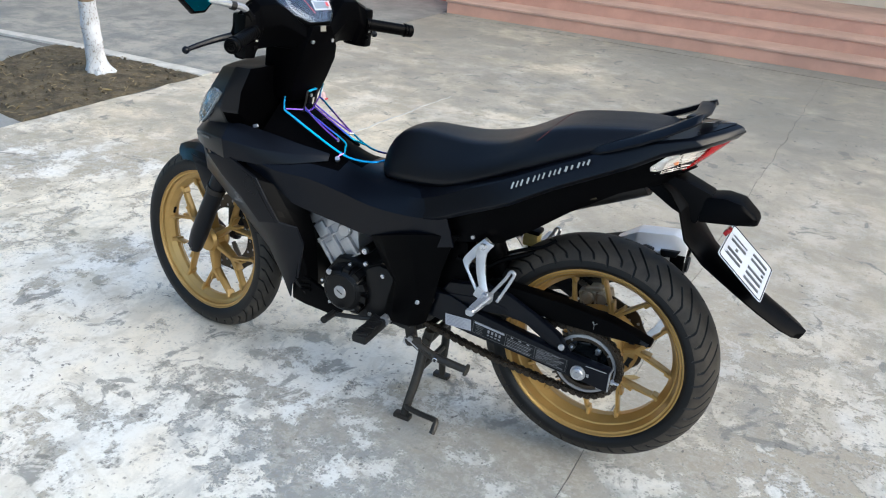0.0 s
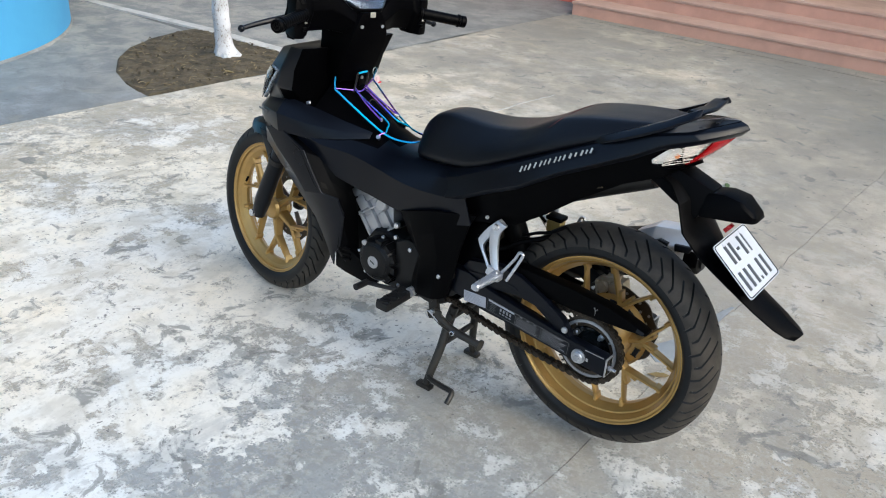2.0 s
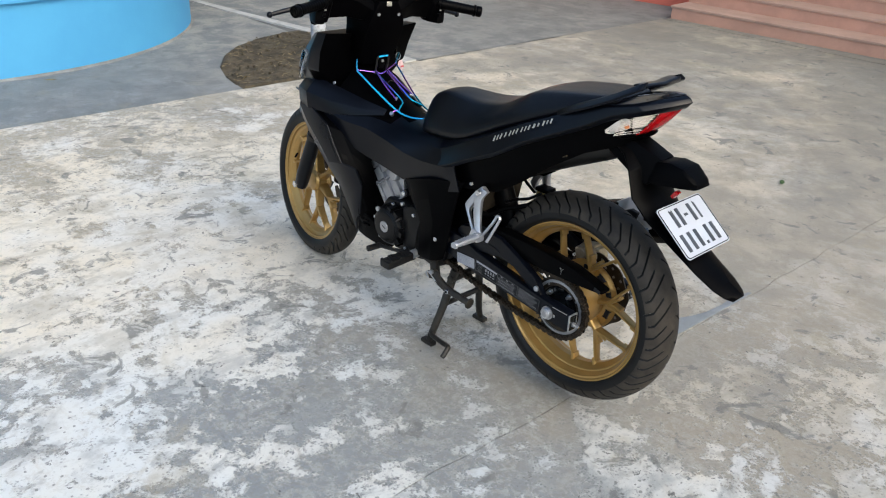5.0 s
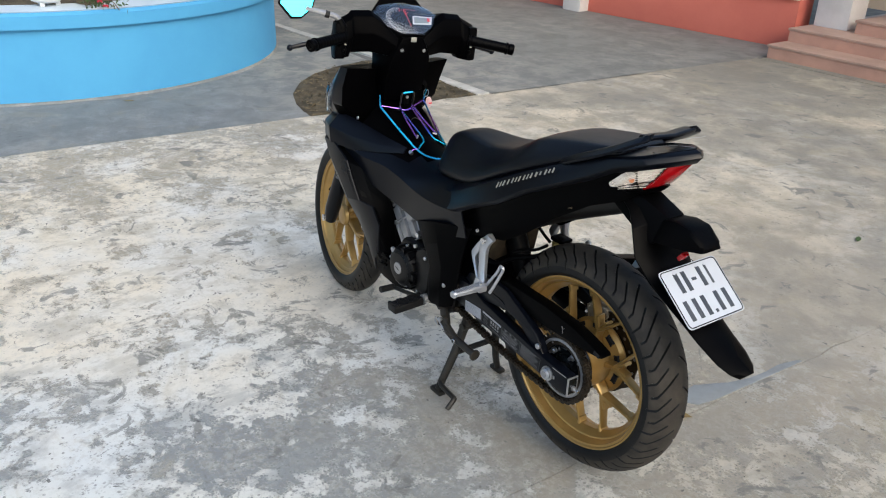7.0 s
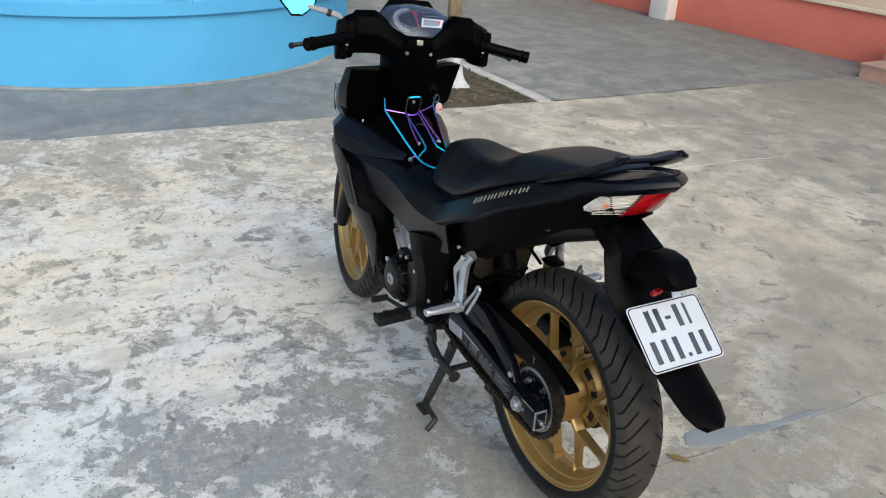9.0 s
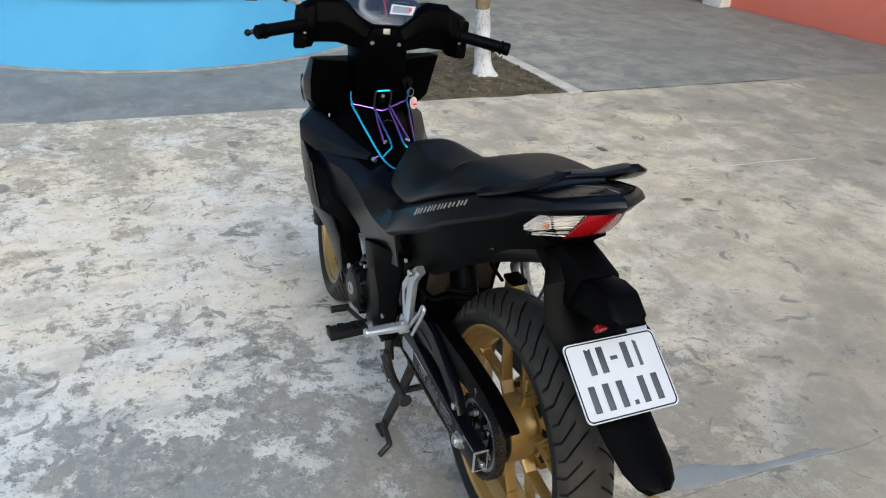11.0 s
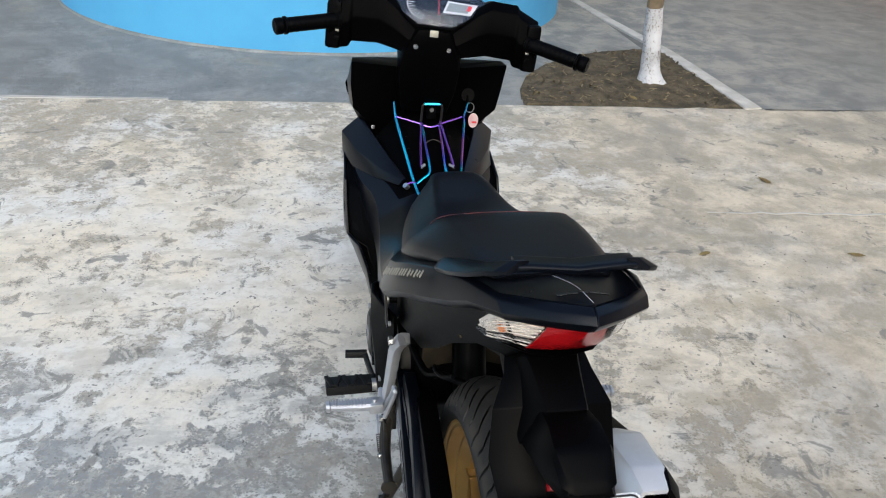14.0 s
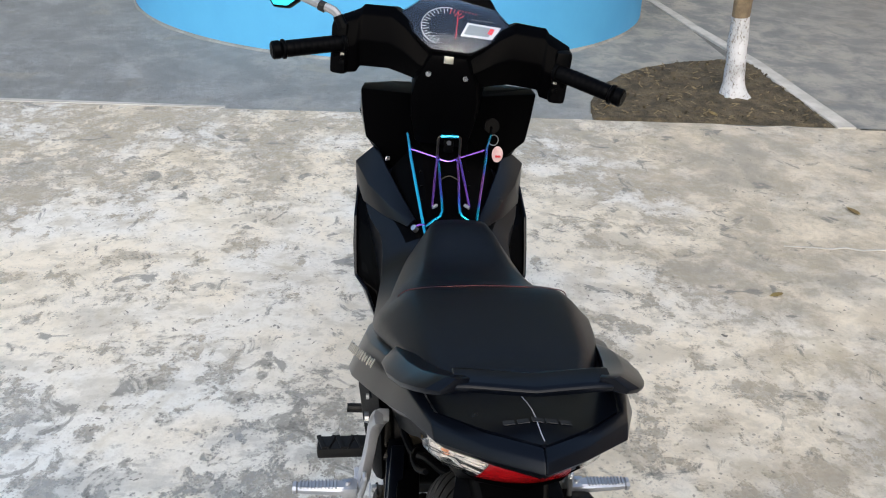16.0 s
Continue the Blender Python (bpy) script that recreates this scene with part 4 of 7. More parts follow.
part("head_bolt", disc((0.617, 0.112, 0.470), 0.0085, 0.010, segs=8, edge=0.001), STEEL, cyl)
part("bolt_lug", bar((0.617, 0.040, 0.470), (0.617, 0.112, 0.470), 0.0115, segs=14), ENGINE, cyl)

# belly, frame cover and dark frame core
bm = loft([[(0.915, -0.120, 0.36), (0.915, 0.120, 0.36), (0.955, 0.125, 0.66), (0.955, -0.125, 0.66)], [(0.810, -0.110, 0.27), (0.810, 0.110, 0.27), (0.830, 0.110, 0.62), (0.830, -0.110, 0.62)]], 0.01)
part("radiator", bm, ENGINE, BIKE)
both("frame_cover", [[(0.585, 0.136, 0.535), (0.545, 0.152, 0.552), (0.47, 0.160, 0.578), (0.41, 0.150, 0.590), (0.345, 0.132, 0.598)],
                     [(0.548, 0.138, 0.480), (0.520, 0.154, 0.490), (0.450, 0.162, 0.520), (0.405, 0.142, 0.545), (0.365, 0.128, 0.560)],
                     [(0.512, 0.134, 0.428), (0.496, 0.150, 0.430), (0.440, 0.154, 0.452), (0.412, 0.138, 0.468), (0.390, 0.124, 0.480)],
                     [(0.528, 0.132, 0.365), (0.505, 0.144, 0.364), (0.452, 0.146, 0.376), (0.428, 0.136, 0.384), (0.408, 0.122, 0.390)],
                     [(0.540, 0.126, 0.315), (0.512, 0.136, 0.306), (0.464, 0.136, 0.308), (0.442, 0.130, 0.315), (0.425, 0.120, 0.325)]], 0.008, PLASTIC, BIKE, "black sculpted plastic frame cover")
part("cover_screw", disc((0.470, 0.132, 0.302), 0.009, 0.006, segs=12), DARKSTEEL, BIKE)
bm = tube([(0.88, 0, 0.70), (0.72, 0, 0.60), (0.55, 0, 0.56), (0.40, 0, 0.60), (0.15, 0, 0.72), (-0.05, 0, 0.80)], [0.05, 0.06, 0.07, 0.07, 0.055, 0.04], 14, 4)
part("frame_tube", bm, DARKSTEEL, BIKE, "dark steel frame")
bm = prism([(0.44, 0.56), (0.34, 0.56), (0.33, 0.40), (0.42, 0.29), (0.50, 0.26), (0.50, 0.50)], -0.085, 0.085, 0.012)
part("frame_plate", bm, PLASTIC, BIKE)
part("rear_shock", tube([(0.34, 0, 0.60), (0.27, 0, 0.46)], 0.032, 14, 1), PLASTIC, BIKE)

# body panels
CENTRE = Matrix.Translation((0, -0.005, 0))
both("side_cover", [[(0.585, 0.070, 0.668), (0.568, 0.100, 0.640), (0.552, 0.133, 0.598), (0.552, 0.127, 0.585)],
                    [(0.515, 0.086, 0.672), (0.500, 0.118, 0.648), (0.482, 0.148, 0.606), (0.482, 0.140, 0.592)],
                    [(0.440, 0.108, 0.690), (0.420, 0.142, 0.680), (0.400, 0.164, 0.638), (0.402, 0.154, 0.624)],
                    [(0.350, 0.126, 0.727), (0.330, 0.156, 0.726), (0.305, 0.178, 0.688), (0.307, 0.168, 0.674)],
                    [(0.265, 0.134, 0.768), (0.245, 0.160, 0.768), (0.212, 0.184, 0.732), (0.215, 0.172, 0.718)],
                    [(0.160, 0.134, 0.824), (0.140, 0.154, 0.824), (0.113, 0.176, 0.792), (0.116, 0.163, 0.778)],
                    [(0.050, 0.118, 0.872), (0.038, 0.131, 0.872), (0.018, 0.149, 0.838), (0.021, 0.137, 0.824)],
                    [(-0.010, 0.110, 0.898), (-0.022, 0.121, 0.896), (-0.042, 0.132, 0.868), (-0.038, 0.120, 0.853)],
                    [(-0.062, 0.104, 0.916), (-0.076, 0.113, 0.915), (-0.096, 0.117, 0.900), (-0.090, 0.104, 0.884)],
                    [(-0.135, 0.090, 0.935), (-0.150, 0.094, 0.932), (-0.165, 0.091, 0.924), (-0.156, 0.079, 0.907)],
                    [(-0.182, 0.047, 0.949), (-0.196, 0.047, 0.945), (-0.206, 0.042, 0.936), (-0.194, 0.036, 0.919)],
                    [(-0.214, 0.001, 0.959), (-0.227, 0.001, 0.955), (-0.235, 0.001, 0.946), (-0.220, 0.001, 0.928)]], 0.004, MATT, BIKE, "matt black tail side cover", 0.002, 1, CENTRE)
bm = skin([[(x, w * k - 0.005, e + (c - e) * (1 - abs(k))) for k in (-1, -0.5, 0, 0.5, 1)] for x, w, e, c in ((0.020, 0.112, 0.884, 0.890), (-0.062, 0.100, 0.9085, 0.915), (-0.110, 0.092, 0.9225, 0.931), (-0.135, 0.0865, 0.9290, 0.9395), (-0.180, 0.046, 0.9455, 0.9515), (-0.212, 0.002, 0.9560, 0.9570))], -0.004, 0)
tail = part("tail_top_cover", bm, MATT, BIKE, "matt black tail cover")
part("loose_thread", tube([(-0.092, 0.004, 0.9300), (-0.120, -0.001, 0.9395), (-0.150, -0.005, 0.9487), (-0.178, -0.005, 0.9560), (-0.196, -0.005, 0.9592), (-0.207, -0.006, 0.9605)], 0.00055, 6, 2), PAPER, BIKE, "thin white thread lying down the tail")
for i, y in enumerate((-0.032, -0.019, -0.006, 0.007, 0.020)):
    part("badge_bar", box((0.008, 0.0105, 0.0008), Matrix.Translation((-0.172, y, 0.9548 - 0.13 * abs(y + 0.005))) @ Matrix.Rotation(radians(14), 4, "Y") @ Matrix.Rotation(radians(-7 if y > -0.005 else 7), 4, "X")), FAINT, tail)
both("lower_side_cover", [[(0.475, 0.115, 0.600), (0.420, 0.122, 0.560), (0.350, 0.122, 0.575)],
                          [(0.335, 0.130, 0.665), (0.310, 0.120, 0.610), (0.250, 0.102, 0.590)],
                          [(0.225, 0.138, 0.740), (0.205, 0.116, 0.680), (0.175, 0.090, 0.640)],
                          [(0.160, 0.128, 0.778), (0.125, 0.106, 0.725), (0.095, 0.084, 0.705)],
                          [(0.045, 0.104, 0.836), (0.020, 0.090, 0.798), (-0.005, 0.070, 0.772)],
                          [(-0.060, 0.084, 0.878), (-0.080, 0.074, 0.846), (-0.095, 0.052, 0.812)],
                          [(-0.130, 0.070, 0.896), (-0.125, 0.060, 0.866), (-0.125, 0.040, 0.840)]], 0.004, PLASTIC, BIKE, "black plastic lower side cover", 0.002)
# letters of the badge stand as plain slanting bars
A0, A1 = Vector((0.210, 0.1730, 0.7660)), Vector((0.047, 0.1365, 0.8500))
along = (A1 - A0).normalized()
out = Vector((0.22, 0.94, 0.26)).normalized()
out = (out - along * out.dot(along)).normalized()
rise = along.cross(out)
rise = rise if rise.z > 0 else -rise
FRAME = Matrix((along, out, rise)).transposed().to_4x4()
for i, (f, w, h) in enumerate(((0.03, 0.0030, 0.0150), (0.09, 0.0022, 0.0135), (0.15, 0.0030, 0.0145), (0.23, 0.0030, 0.0135), (0.31, 0.0028, 0.0135), (0.37, 0.0022, 0.0130), (0.43, 0.0028, 0.0135), (0.51, 0.0028, 0.0130), (0.57, 0.0022, 0.0125), (0.63, 0.0028, 0.0130), (0.71, 0.0045, 0.0115), (0.78, 0.0030, 0.0095), (0.86, 0.0034, 0.0125), (0.92, 0.0026, 0.0095), (0.98, 0.0034, 0.0120))):
    c = A0 + (A1 - A0) * f + out * (0.0050 + 0.004 * f + 0.003 * math.sin(math.pi * f)) + rise * 0.004
    part("badge_stroke", box((w, 0.0012, h), Matrix.Translation(c) @ FRAME @ Matrix.Rotation(radians(36), 4, "Y"), 0.0003), DECAL, BIKE)

# seat
rings = []
for x, wb, wt, zb, zt in ((0.622, 0.026, 0.018, 0.680, 0.702), (0.604, 0.060, 0.036, 0.672, 0.744), (0.568, 0.084, 0.044, 0.676, 0.788), (0.515, 0.100, 0.052, 0.684, 0.807), (0.465, 0.110, 0.060, 0.692, 0.809), (0.390, 0.122, 0.070, 0.708, 0.810), (0.320, 0.134, 0.080, 0.740, 0.822), (0.260, 0.142, 0.088, 0.772, 0.841),
                          (0.205, 0.145, 0.094, 0.800, 0.872), (0.165, 0.143, 0.097, 0.818, 0.893), (0.130, 0.138, 0.096, 0.835, 0.904), (0.060, 0.122, 0.090, 0.866, 0.917), (-0.010, 0.104, 0.082, 0.894, 0.927), (-0.060, 0.086, 0.070, 0.912, 0.931), (-0.085, 0.072, 0.056, 0.922, 0.930)):
    h = zt - zb
    half = [(wb * 0.96, zb), (wb, zb + 0.18 * h), (wb * 0.42 + wt * 0.62, zb + 0.62 * h), (wt * 1.04, zb + 0.88 * h), (wt * 0.92, zb + 0.965 * h), (wt * 0.5, zt), (0.0, zt + 0.001)]
    rings.append([(x, y, z) for y, z in half] + [(x, -y, z) for y, z in half[-2::-1]])
bm = loft(rings)
bmesh.ops.subdivide_edges(bm, edges=[e for e in bm.edges if not any(len(f.verts) > 4 for f in e.link_faces)], cuts=1, use_grid_fill=True, smooth=0.6)
seat = part("seat", bm, VINYL, BIKE, "black vinyl stepped seat", None, 60)
part("seat_seam", tube([(0.185, 0.112, 0.866), (0.166, 0.098, 0.8880), (0.164, 0.05, 0.8940), (0.164, 0, 0.8955), (0.164, -0.05, 0.8940), (0.166, -0.098, 0.8880), (0.185, -0.112, 0.862)], 0.0007, 6, 4), SEAM, seat, "dark red stitched seam")

# grab rail
def rail_arm(s):
    """A leaf-shaped blade that rises to the rear, its outer edge a little lower."""
    rings = []
    for x, y, z, w, t in ((0.068, 0.121, 0.864, 0.004, 0.004), (0.040, 0.123, 0.879, 0.020, 0.008), (0.005, 0.121, 0.897, 0.030, 0.010), (-0.045, 0.113, 0.920, 0.035, 0.011), (-0.092, 0.101, 0.944, 0.036, 0.011),
                          (-0.124, 0.090, 0.963, 0.035, 0.011), (-0.142, 0.081, 0.973, 0.032, 0.010), (-0.151, 0.073, 0.977, 0.024, 0.007)):
        yi, yo = y - w * 0.55, y + w * 0.62
        rings.append([(px, -0.005 + s * py, pz) for px, py, pz in ((x + 0.003, yi, z + 0.007), (x, y, z + 0.008), (x - 0.003, yo, z - 0.004), (x - 0.003, yo - 0.002, z - 0.004 - t * 0.6), (x, y, z - t), (x + 0.003, yi + 0.001, z + 0.006 - t))])
    return loft(rings, 0.0025)


rail = part("grab_rail", rail_arm(1), MATT, BIKE, "matt black pillion grab rail")
part("rail_arm", rail_arm(-1), MATT, rail)
bm = loft([[(-0.118 - d, y - 0.005, z - 0.005), (-0.124 - d, y - 0.005, z - 0.0005), (-0.150 - d, y - 0.005, z + 0.0020), (-0.1545 - d, y - 0.005, z - 0.001), (-0.1525 - d, y - 0.005, z - 0.008), (-0.122 - d, y - 0.005, z - 0.009)] for y, z, d in ((0.074, 0.977, -0.002), (0.060, 0.978, 0.0), (0.034, 0.977, 0.002), (0.0, 0.975, 0.004), (-0.034, 0.977, 0.002), (-0.060, 0.978, 0.0), (-0.074, 0.977, -0.002))], 0.0025)
part("rail_cross_bar", bm, MATT, rail)

# tail lamp: clear ends, red middle
LAMP_TOP = [(-0.076, 0.097, 0.850), (-0.102, 0.090, 0.876), (-0.130, 0.080, 0.899), (-0.160, 0.058, 0.916), (-0.184, 0.033, 0.927), (-0.206, 0.014, 0.934), (-0.221, 0.0, 0.938)]
LAMP_LOW = [(-0.078, 0.095, 0.842), (-0.088, 0.083, 0.840), (-0.100, 0.070, 0.841), (-0.114, 0.057, 0.843), (-0.127, 0.045, 0.846), (-0.141, 0.020, 0.852), (-0.146, 0.0, 0.855)]


def lamp_row(i, inset=0.0):
    """Four points down the lamp's face at its i-th station, bulging outwards; inset sets it back into the tail."""
    a, b = Vector(LAMP_TOP[i]), Vector(LAMP_LOW[i])
    wide = min(1.0, i / 2)
    away = Vector((-0.0110 * wide * (1 - i / 9), 0.0100 * wide * (1 - i / 6), -0.0045 * wide * (1 - i / 9)))
    back = Vector((inset, -0.6 * inset, 0.35 * inset)) if i < 5 else Vector((inset, 0, 0.35 * inset))
    rows = []
    for f, g in ((0, 0.0), (0.28, 0.8), (0.62, 1.0), (0.88, 0.6), (1, 0.0)):
        p = a + (b - a) * f + away * g + back
        rows.append((p.x, max(p.y, 0.0), p.z))
    return rows


part("tail_lamp_housing", skin([lamp_row(i, 0.009) for i in range(5)], 0.006, 0.001), REFLECTOR, BIKE, "tail lamp with clear ends and a red middle", CENTRE)
part("tail_lamp_housing", skin([lamp_row(i, 0.009) for i in range(5)], 0.006, 0.001, -1), REFLECTOR, BIKE, "", CENTRE)
for s in (1, -1):
    ends = part("clear_lens", skin([lamp_row(i) for i in range(5)], 0.002, 0.0008, s), CLEAR, BIKE, "clear indicator lens", CENTRE)
    ends.visible_shadow = False
    part("amber_bulb", disc((-0.115, s * 0.0730, 0.872), 0.0065, s * 0.004, (-0.55, s * 0.8, -0.1), 16, 0.0012), AMBER, BIKE, "", CENTRE)
    for k in range(9):
        f = 0.10 + 0.095 * k
        pts = []
        for i in range(1, 5):
            a, b = Vector(LAMP_TOP[i]), Vector(LAMP_LOW[i])
            p = a + (b - a) * f + Vector((0.0005, 0.001, -0.001))
            pts.append((p.x, s * p.y, p.z))
        part("reflector_rib", tube(pts, 0.0010, 5, 2), REFLECTOR if k != 6 else DARKSTEEL, BIKE, "", CENTRE)
    part("red_lens", skin([lamp_row(i) for i in range(4, 7)], 0.006, 0.0012, s, (3, 2)), RED, BIKE, "red tail lamp lens", CENTRE)
part("tail_lamp_sill", loft([[(-0.060, 0.084, 0.842), (-0.104, 0.068, 0.8395), (-0.133, 0.044, 0.8435), (-0.153, 0.0, 0.849), (-0.133, -0.044, 0.8435), (-0.104, -0.068, 0.8395), (-0.060, -0.084, 0.842)],
                             [(-0.060, 0.066, 0.826), (-0.095, 0.056, 0.828), (-0.120, 0.036, 0.832), (-0.138, 0.0, 0.838), (-0.120, -0.036, 0.832), (-0.095, -0.056, 0.828), (-0.060, -0.066, 0.826)]], 0.003), PLASTIC, BIKE, "", CENTRE)
part("tail_under_tray", loft([[(-0.050, 0.092, 0.880), (-0.120, 0.072, 0.908), (-0.176, 0.020, 0.926), (-0.176, -0.020, 0.926), (-0.120, -0.072, 0.908), (-0.050, -0.092, 0.880)],
                              [(-0.045, 0.078, 0.842), (-0.080, 0.060, 0.846), (-0.110, 0.015, 0.856), (-0.110, -0.015, 0.856), (-0.080, -0.060, 0.846), (-0.045, -0.078, 0.842)]], 0.002), PLASTIC, BIKE, "", CENTRE)

# inner mudguard, plate carrier and number plate
bm = skin([[(x, y, z - 2.2 * y * y) for y in (-0.085, -0.045, 0, 0.045, 0.085)] for x, z in ((0.335, 0.50), (0.315, 0.60), (0.24, 0.675), (0.14, 0.728), (0.04, 0.772))], 0.004, 0)
part("inner_mudguard", bm, DUSTY, BIKE, "black plastic inner mudguard")
bm = skin([[(x - 0.012 * (1 - (y / max(w, 0.001)) ** 2), y, z + 0.010 * (1 - (y / max(w, 0.001)) ** 2)) for y in (-w, -0.62 * w, 0, 0.62 * w, w)]
           for x, z, w in ((-0.060, 0.822, 0.046), (-0.112, 0.796, 0.058), (-0.143, 0.766, 0.078), (-0.166, 0.706, 0.083), (-0.212, 0.656, 0.072), (-0.285, 0.605, 0.058), (-0.350, 0.566, 0.053), (-0.400, 0.540, 0.048), (-0.428, 0.526, 0.036), (-0.440, 0.520, 0.018))], -0.006, 0.002)
fender = part("rear_mudguard", bm, PLASTIC, BIKE, "black plastic rear mudguard with a scuffed tip")
bm = loft([[(-0.070, 0.042, 0.842), (-0.070, -0.042, 0.842), (-0.055, -0.055, 0.800), (-0.055, 0.055, 0.800)],
           [(-0.135, 0.032, 0.824), (-0.135, -0.032, 0.824), (-0.120, -0.054, 0.762), (-0.120, 0.054, 0.762)],
           [(-0.200, 0.026, 0.802), (-0.200, -0.026, 0.802), (-0.180, -0.050, 0.735), (-0.180, 0.050, 0.735)]], 0.006)
rnd = random.Random(8)
for k in range(16):
    u, w = rnd.random(), rnd.uniform(-0.8, 0.8)
    x = -0.405 - 0.028 * u
    p = Vector((x - 0.012 * (1 - w * w), 0.036 * w, 0.538 - 0.55 * (-0.400 - x) + 0.0105 * (1 - w * w)))
    part("scuff", box((0.003 + 0.007 * rnd.random(), 0.0015 + 0.001 * rnd.random(), 0.0012), Matrix.Translation(p) @ Euler((0, radians(-30), rnd.uniform(-1, 1))).to_matrix().to_4x4()), PAPER, fender)
part("plate_arm", bm, PLASTIC, fender)
bm = loft([[(-0.180, 0.030, 0.796), (-0.180, -0.030, 0.796), (-0.180, -0.052, 0.742), (-0.180, 0.052, 0.742)],
           [(-0.226, 0.034, 0.805), (-0.226, -0.034, 0.805), (-0.208, -0.048, 0.744), (-0.208, 0.048, 0.744)],
           [(-0.264, 0.036, 0.800), (-0.264, -0.036, 0.800), (-0.262, -0.043, 0.750), (-0.262, 0.043, 0.750)],
           [(-0.298, 0.024, 0.774), (-0.298, -0.024, 0.774), (-0.307, -0.034, 0.757), (-0.307, 0.034, 0.757)]], 0.010)
part("plate_lamp_hood", bm, PLASTIC, fender, "black plate lamp hood")
part("red_reflector", box((0.010, 0.020, 0.019), Matrix.Translation((-0.2465, 0.020, 0.7285)) @ Matrix.Rotation(radians(-35), 4, "Y"), 0.002), REFLEX, fender, "small red reflector")
PL = Matrix.Translation((-0.2965, 0, 0.6585)) @ Matrix.Rotation(radians(-39.5), 4, "Y")
# plate plane: local x runs up the plate, y across it, z out of it
outline = []
for cx, cy, a0 in ((0.070, 0.094, 0), (-0.070, 0.094, 90), (-0.070, -0.094, 180), (0.070, -0.094, 270)):
    for k in range(5):
        a = radians(a0 + 22.5 * k)
        outline.append((cx - math.copysign(0.010, cx) + 0.010 * math.sin(a + math.pi / 2), cy - math.copysign(0.010, cy) + 0.010 * math.sin(a)))
plate = part("number_plate", flat(outline, 0.0, 0.0016), WHITE, fender, "white number plate with a black edge", PL)
bm = tube([(x * 0.955, y * 0.965, 0.0018) for x, y in outline], 0.0013, 6, 1, closed=True)
part("plate_border", bm, PRINT, plate, "", PL)
for row, cells in ((0.033, (0.050, 0.026, -0.024, -0.048)), (-0.031, (0.066, 0.038, 0.010, -0.034, -0.062))):
    for y in cells:
        part("plate_character_bar", box((0.047, 0.013 if (row, y) != (0.033, -0.048) else 0.007, 0.0010), Matrix.Translation((row, y, 0.0021)), 0.0004), PLATEINK, plate, "", PL)
part("plate_dash_bar", box((0.007, 0.014, 0.0010), Matrix.Translation((0.033, 0.002, 0.0021))), PLATEINK, plate, "", PL)
part("plate_dash_bar", box((0.008, 0.008, 0.0010), Matrix.Translation((-0.050, -0.012, 0.0021))), PLATEINK, plate, "", PL)
for y in (0.05, -0.05):
    part("plate_screw", disc((0.058, y, 0.0016), 0.004, 0.0012, (0, 0, 1), 10), WHITE, plate, "", PL)

# front bodywork
half = ([(0.935, 0.0, 0.800), (0.935, 0.050, 0.795), (0.955, 0.104, 0.722), (0.965, 0.166, 0.672), (0.950, 0.158, 0.600)],
        [(0.860, 0.0, 0.745), (0.860, 0.042, 0.738), (0.870, 0.122, 0.672), (0.880, 0.155, 0.646), (0.865, 0.142, 0.570)],
        [(0.780, 0.0, 0.700), (0.780, 0.040, 0.695), (0.785, 0.096, 0.662), (0.790, 0.128, 0.634), (0.790, 0.130, 0.548)],
        [(0.700, 0.0, 0.672), (0.700, 0.045, 0.668), (0.706, 0.080, 0.652), (0.690, 0.126, 0.620), (0.690, 0.128, 0.535)],
        [(0.600, 0.0, 0.668), (0.600, 0.070, 0.664), (0.600, 0.098, 0.650), (0.595, 0.134, 0.610), (0.590, 0.136, 0.528)],
        [(0.510, 0.0, 0.675), (0.510, 0.086, 0.674), (0.500, 0.118, 0.654), (0.490, 0.144, 0.615), (0.480, 0.142, 0.535)],
        [(0.400, 0.0, 0.695), (0.400, 0.100, 0.695), (0.390, 0.136, 0.672), (0.370, 0.150, 0.635), (0.350, 0.146, 0.570)])
bm = skin([[(x, -y, z) for x, y, z in r[:0:-1]] + list(r) for r in half], -0.004, 0, 1, (4, 1))
centre = part("centre_cover", bm, MATT, BIKE, "matt black centre body cover", None, 24)
# the tunnel under the rack is deep black plastic
centre.data.materials.append(SATIN)
for face in centre.data.polygons:
    face.material_index = int(face.center.x > 0.665 and abs(face.center.y) < 0.056 + 0.30 * max(face.center.x - 0.70, 0) and face.normal.z > 0.3)
for k in range(4):
    part("tunnel_rib", tube([(0.905 - 0.030 * k, s * 0.052, 0.7665 - 0.019 * k) for s in (-1, -0.5, 0.5, 1)], 0.0022, 6, 2), PLASTIC, centre)

both("shoulder_cover", [[(1.185, 0.070, 0.698), (1.195, 0.092, 0.674), (1.182, 0.100, 0.646)],
                        [(1.110, 0.118, 0.735), (1.115, 0.152, 0.700), (1.110, 0.154, 0.655)],
                        [(1.028, 0.143, 0.748), (1.022, 0.189, 0.709), (1.018, 0.187, 0.656)],
                        [(0.930, 0.120, 0.732), (0.930, 0.160, 0.694), (0.925, 0.170, 0.655)],
                        [(0.840, 0.090, 0.708), (0.840, 0.116, 0.686), (0.838, 0.128, 0.664)],
                        [(0.766, 0.064, 0.691), (0.764, 0.072, 0.686), (0.762, 0.080, 0.676)]], 0.006, MATT, BIKE, "matt black shoulder panel", 0.002)
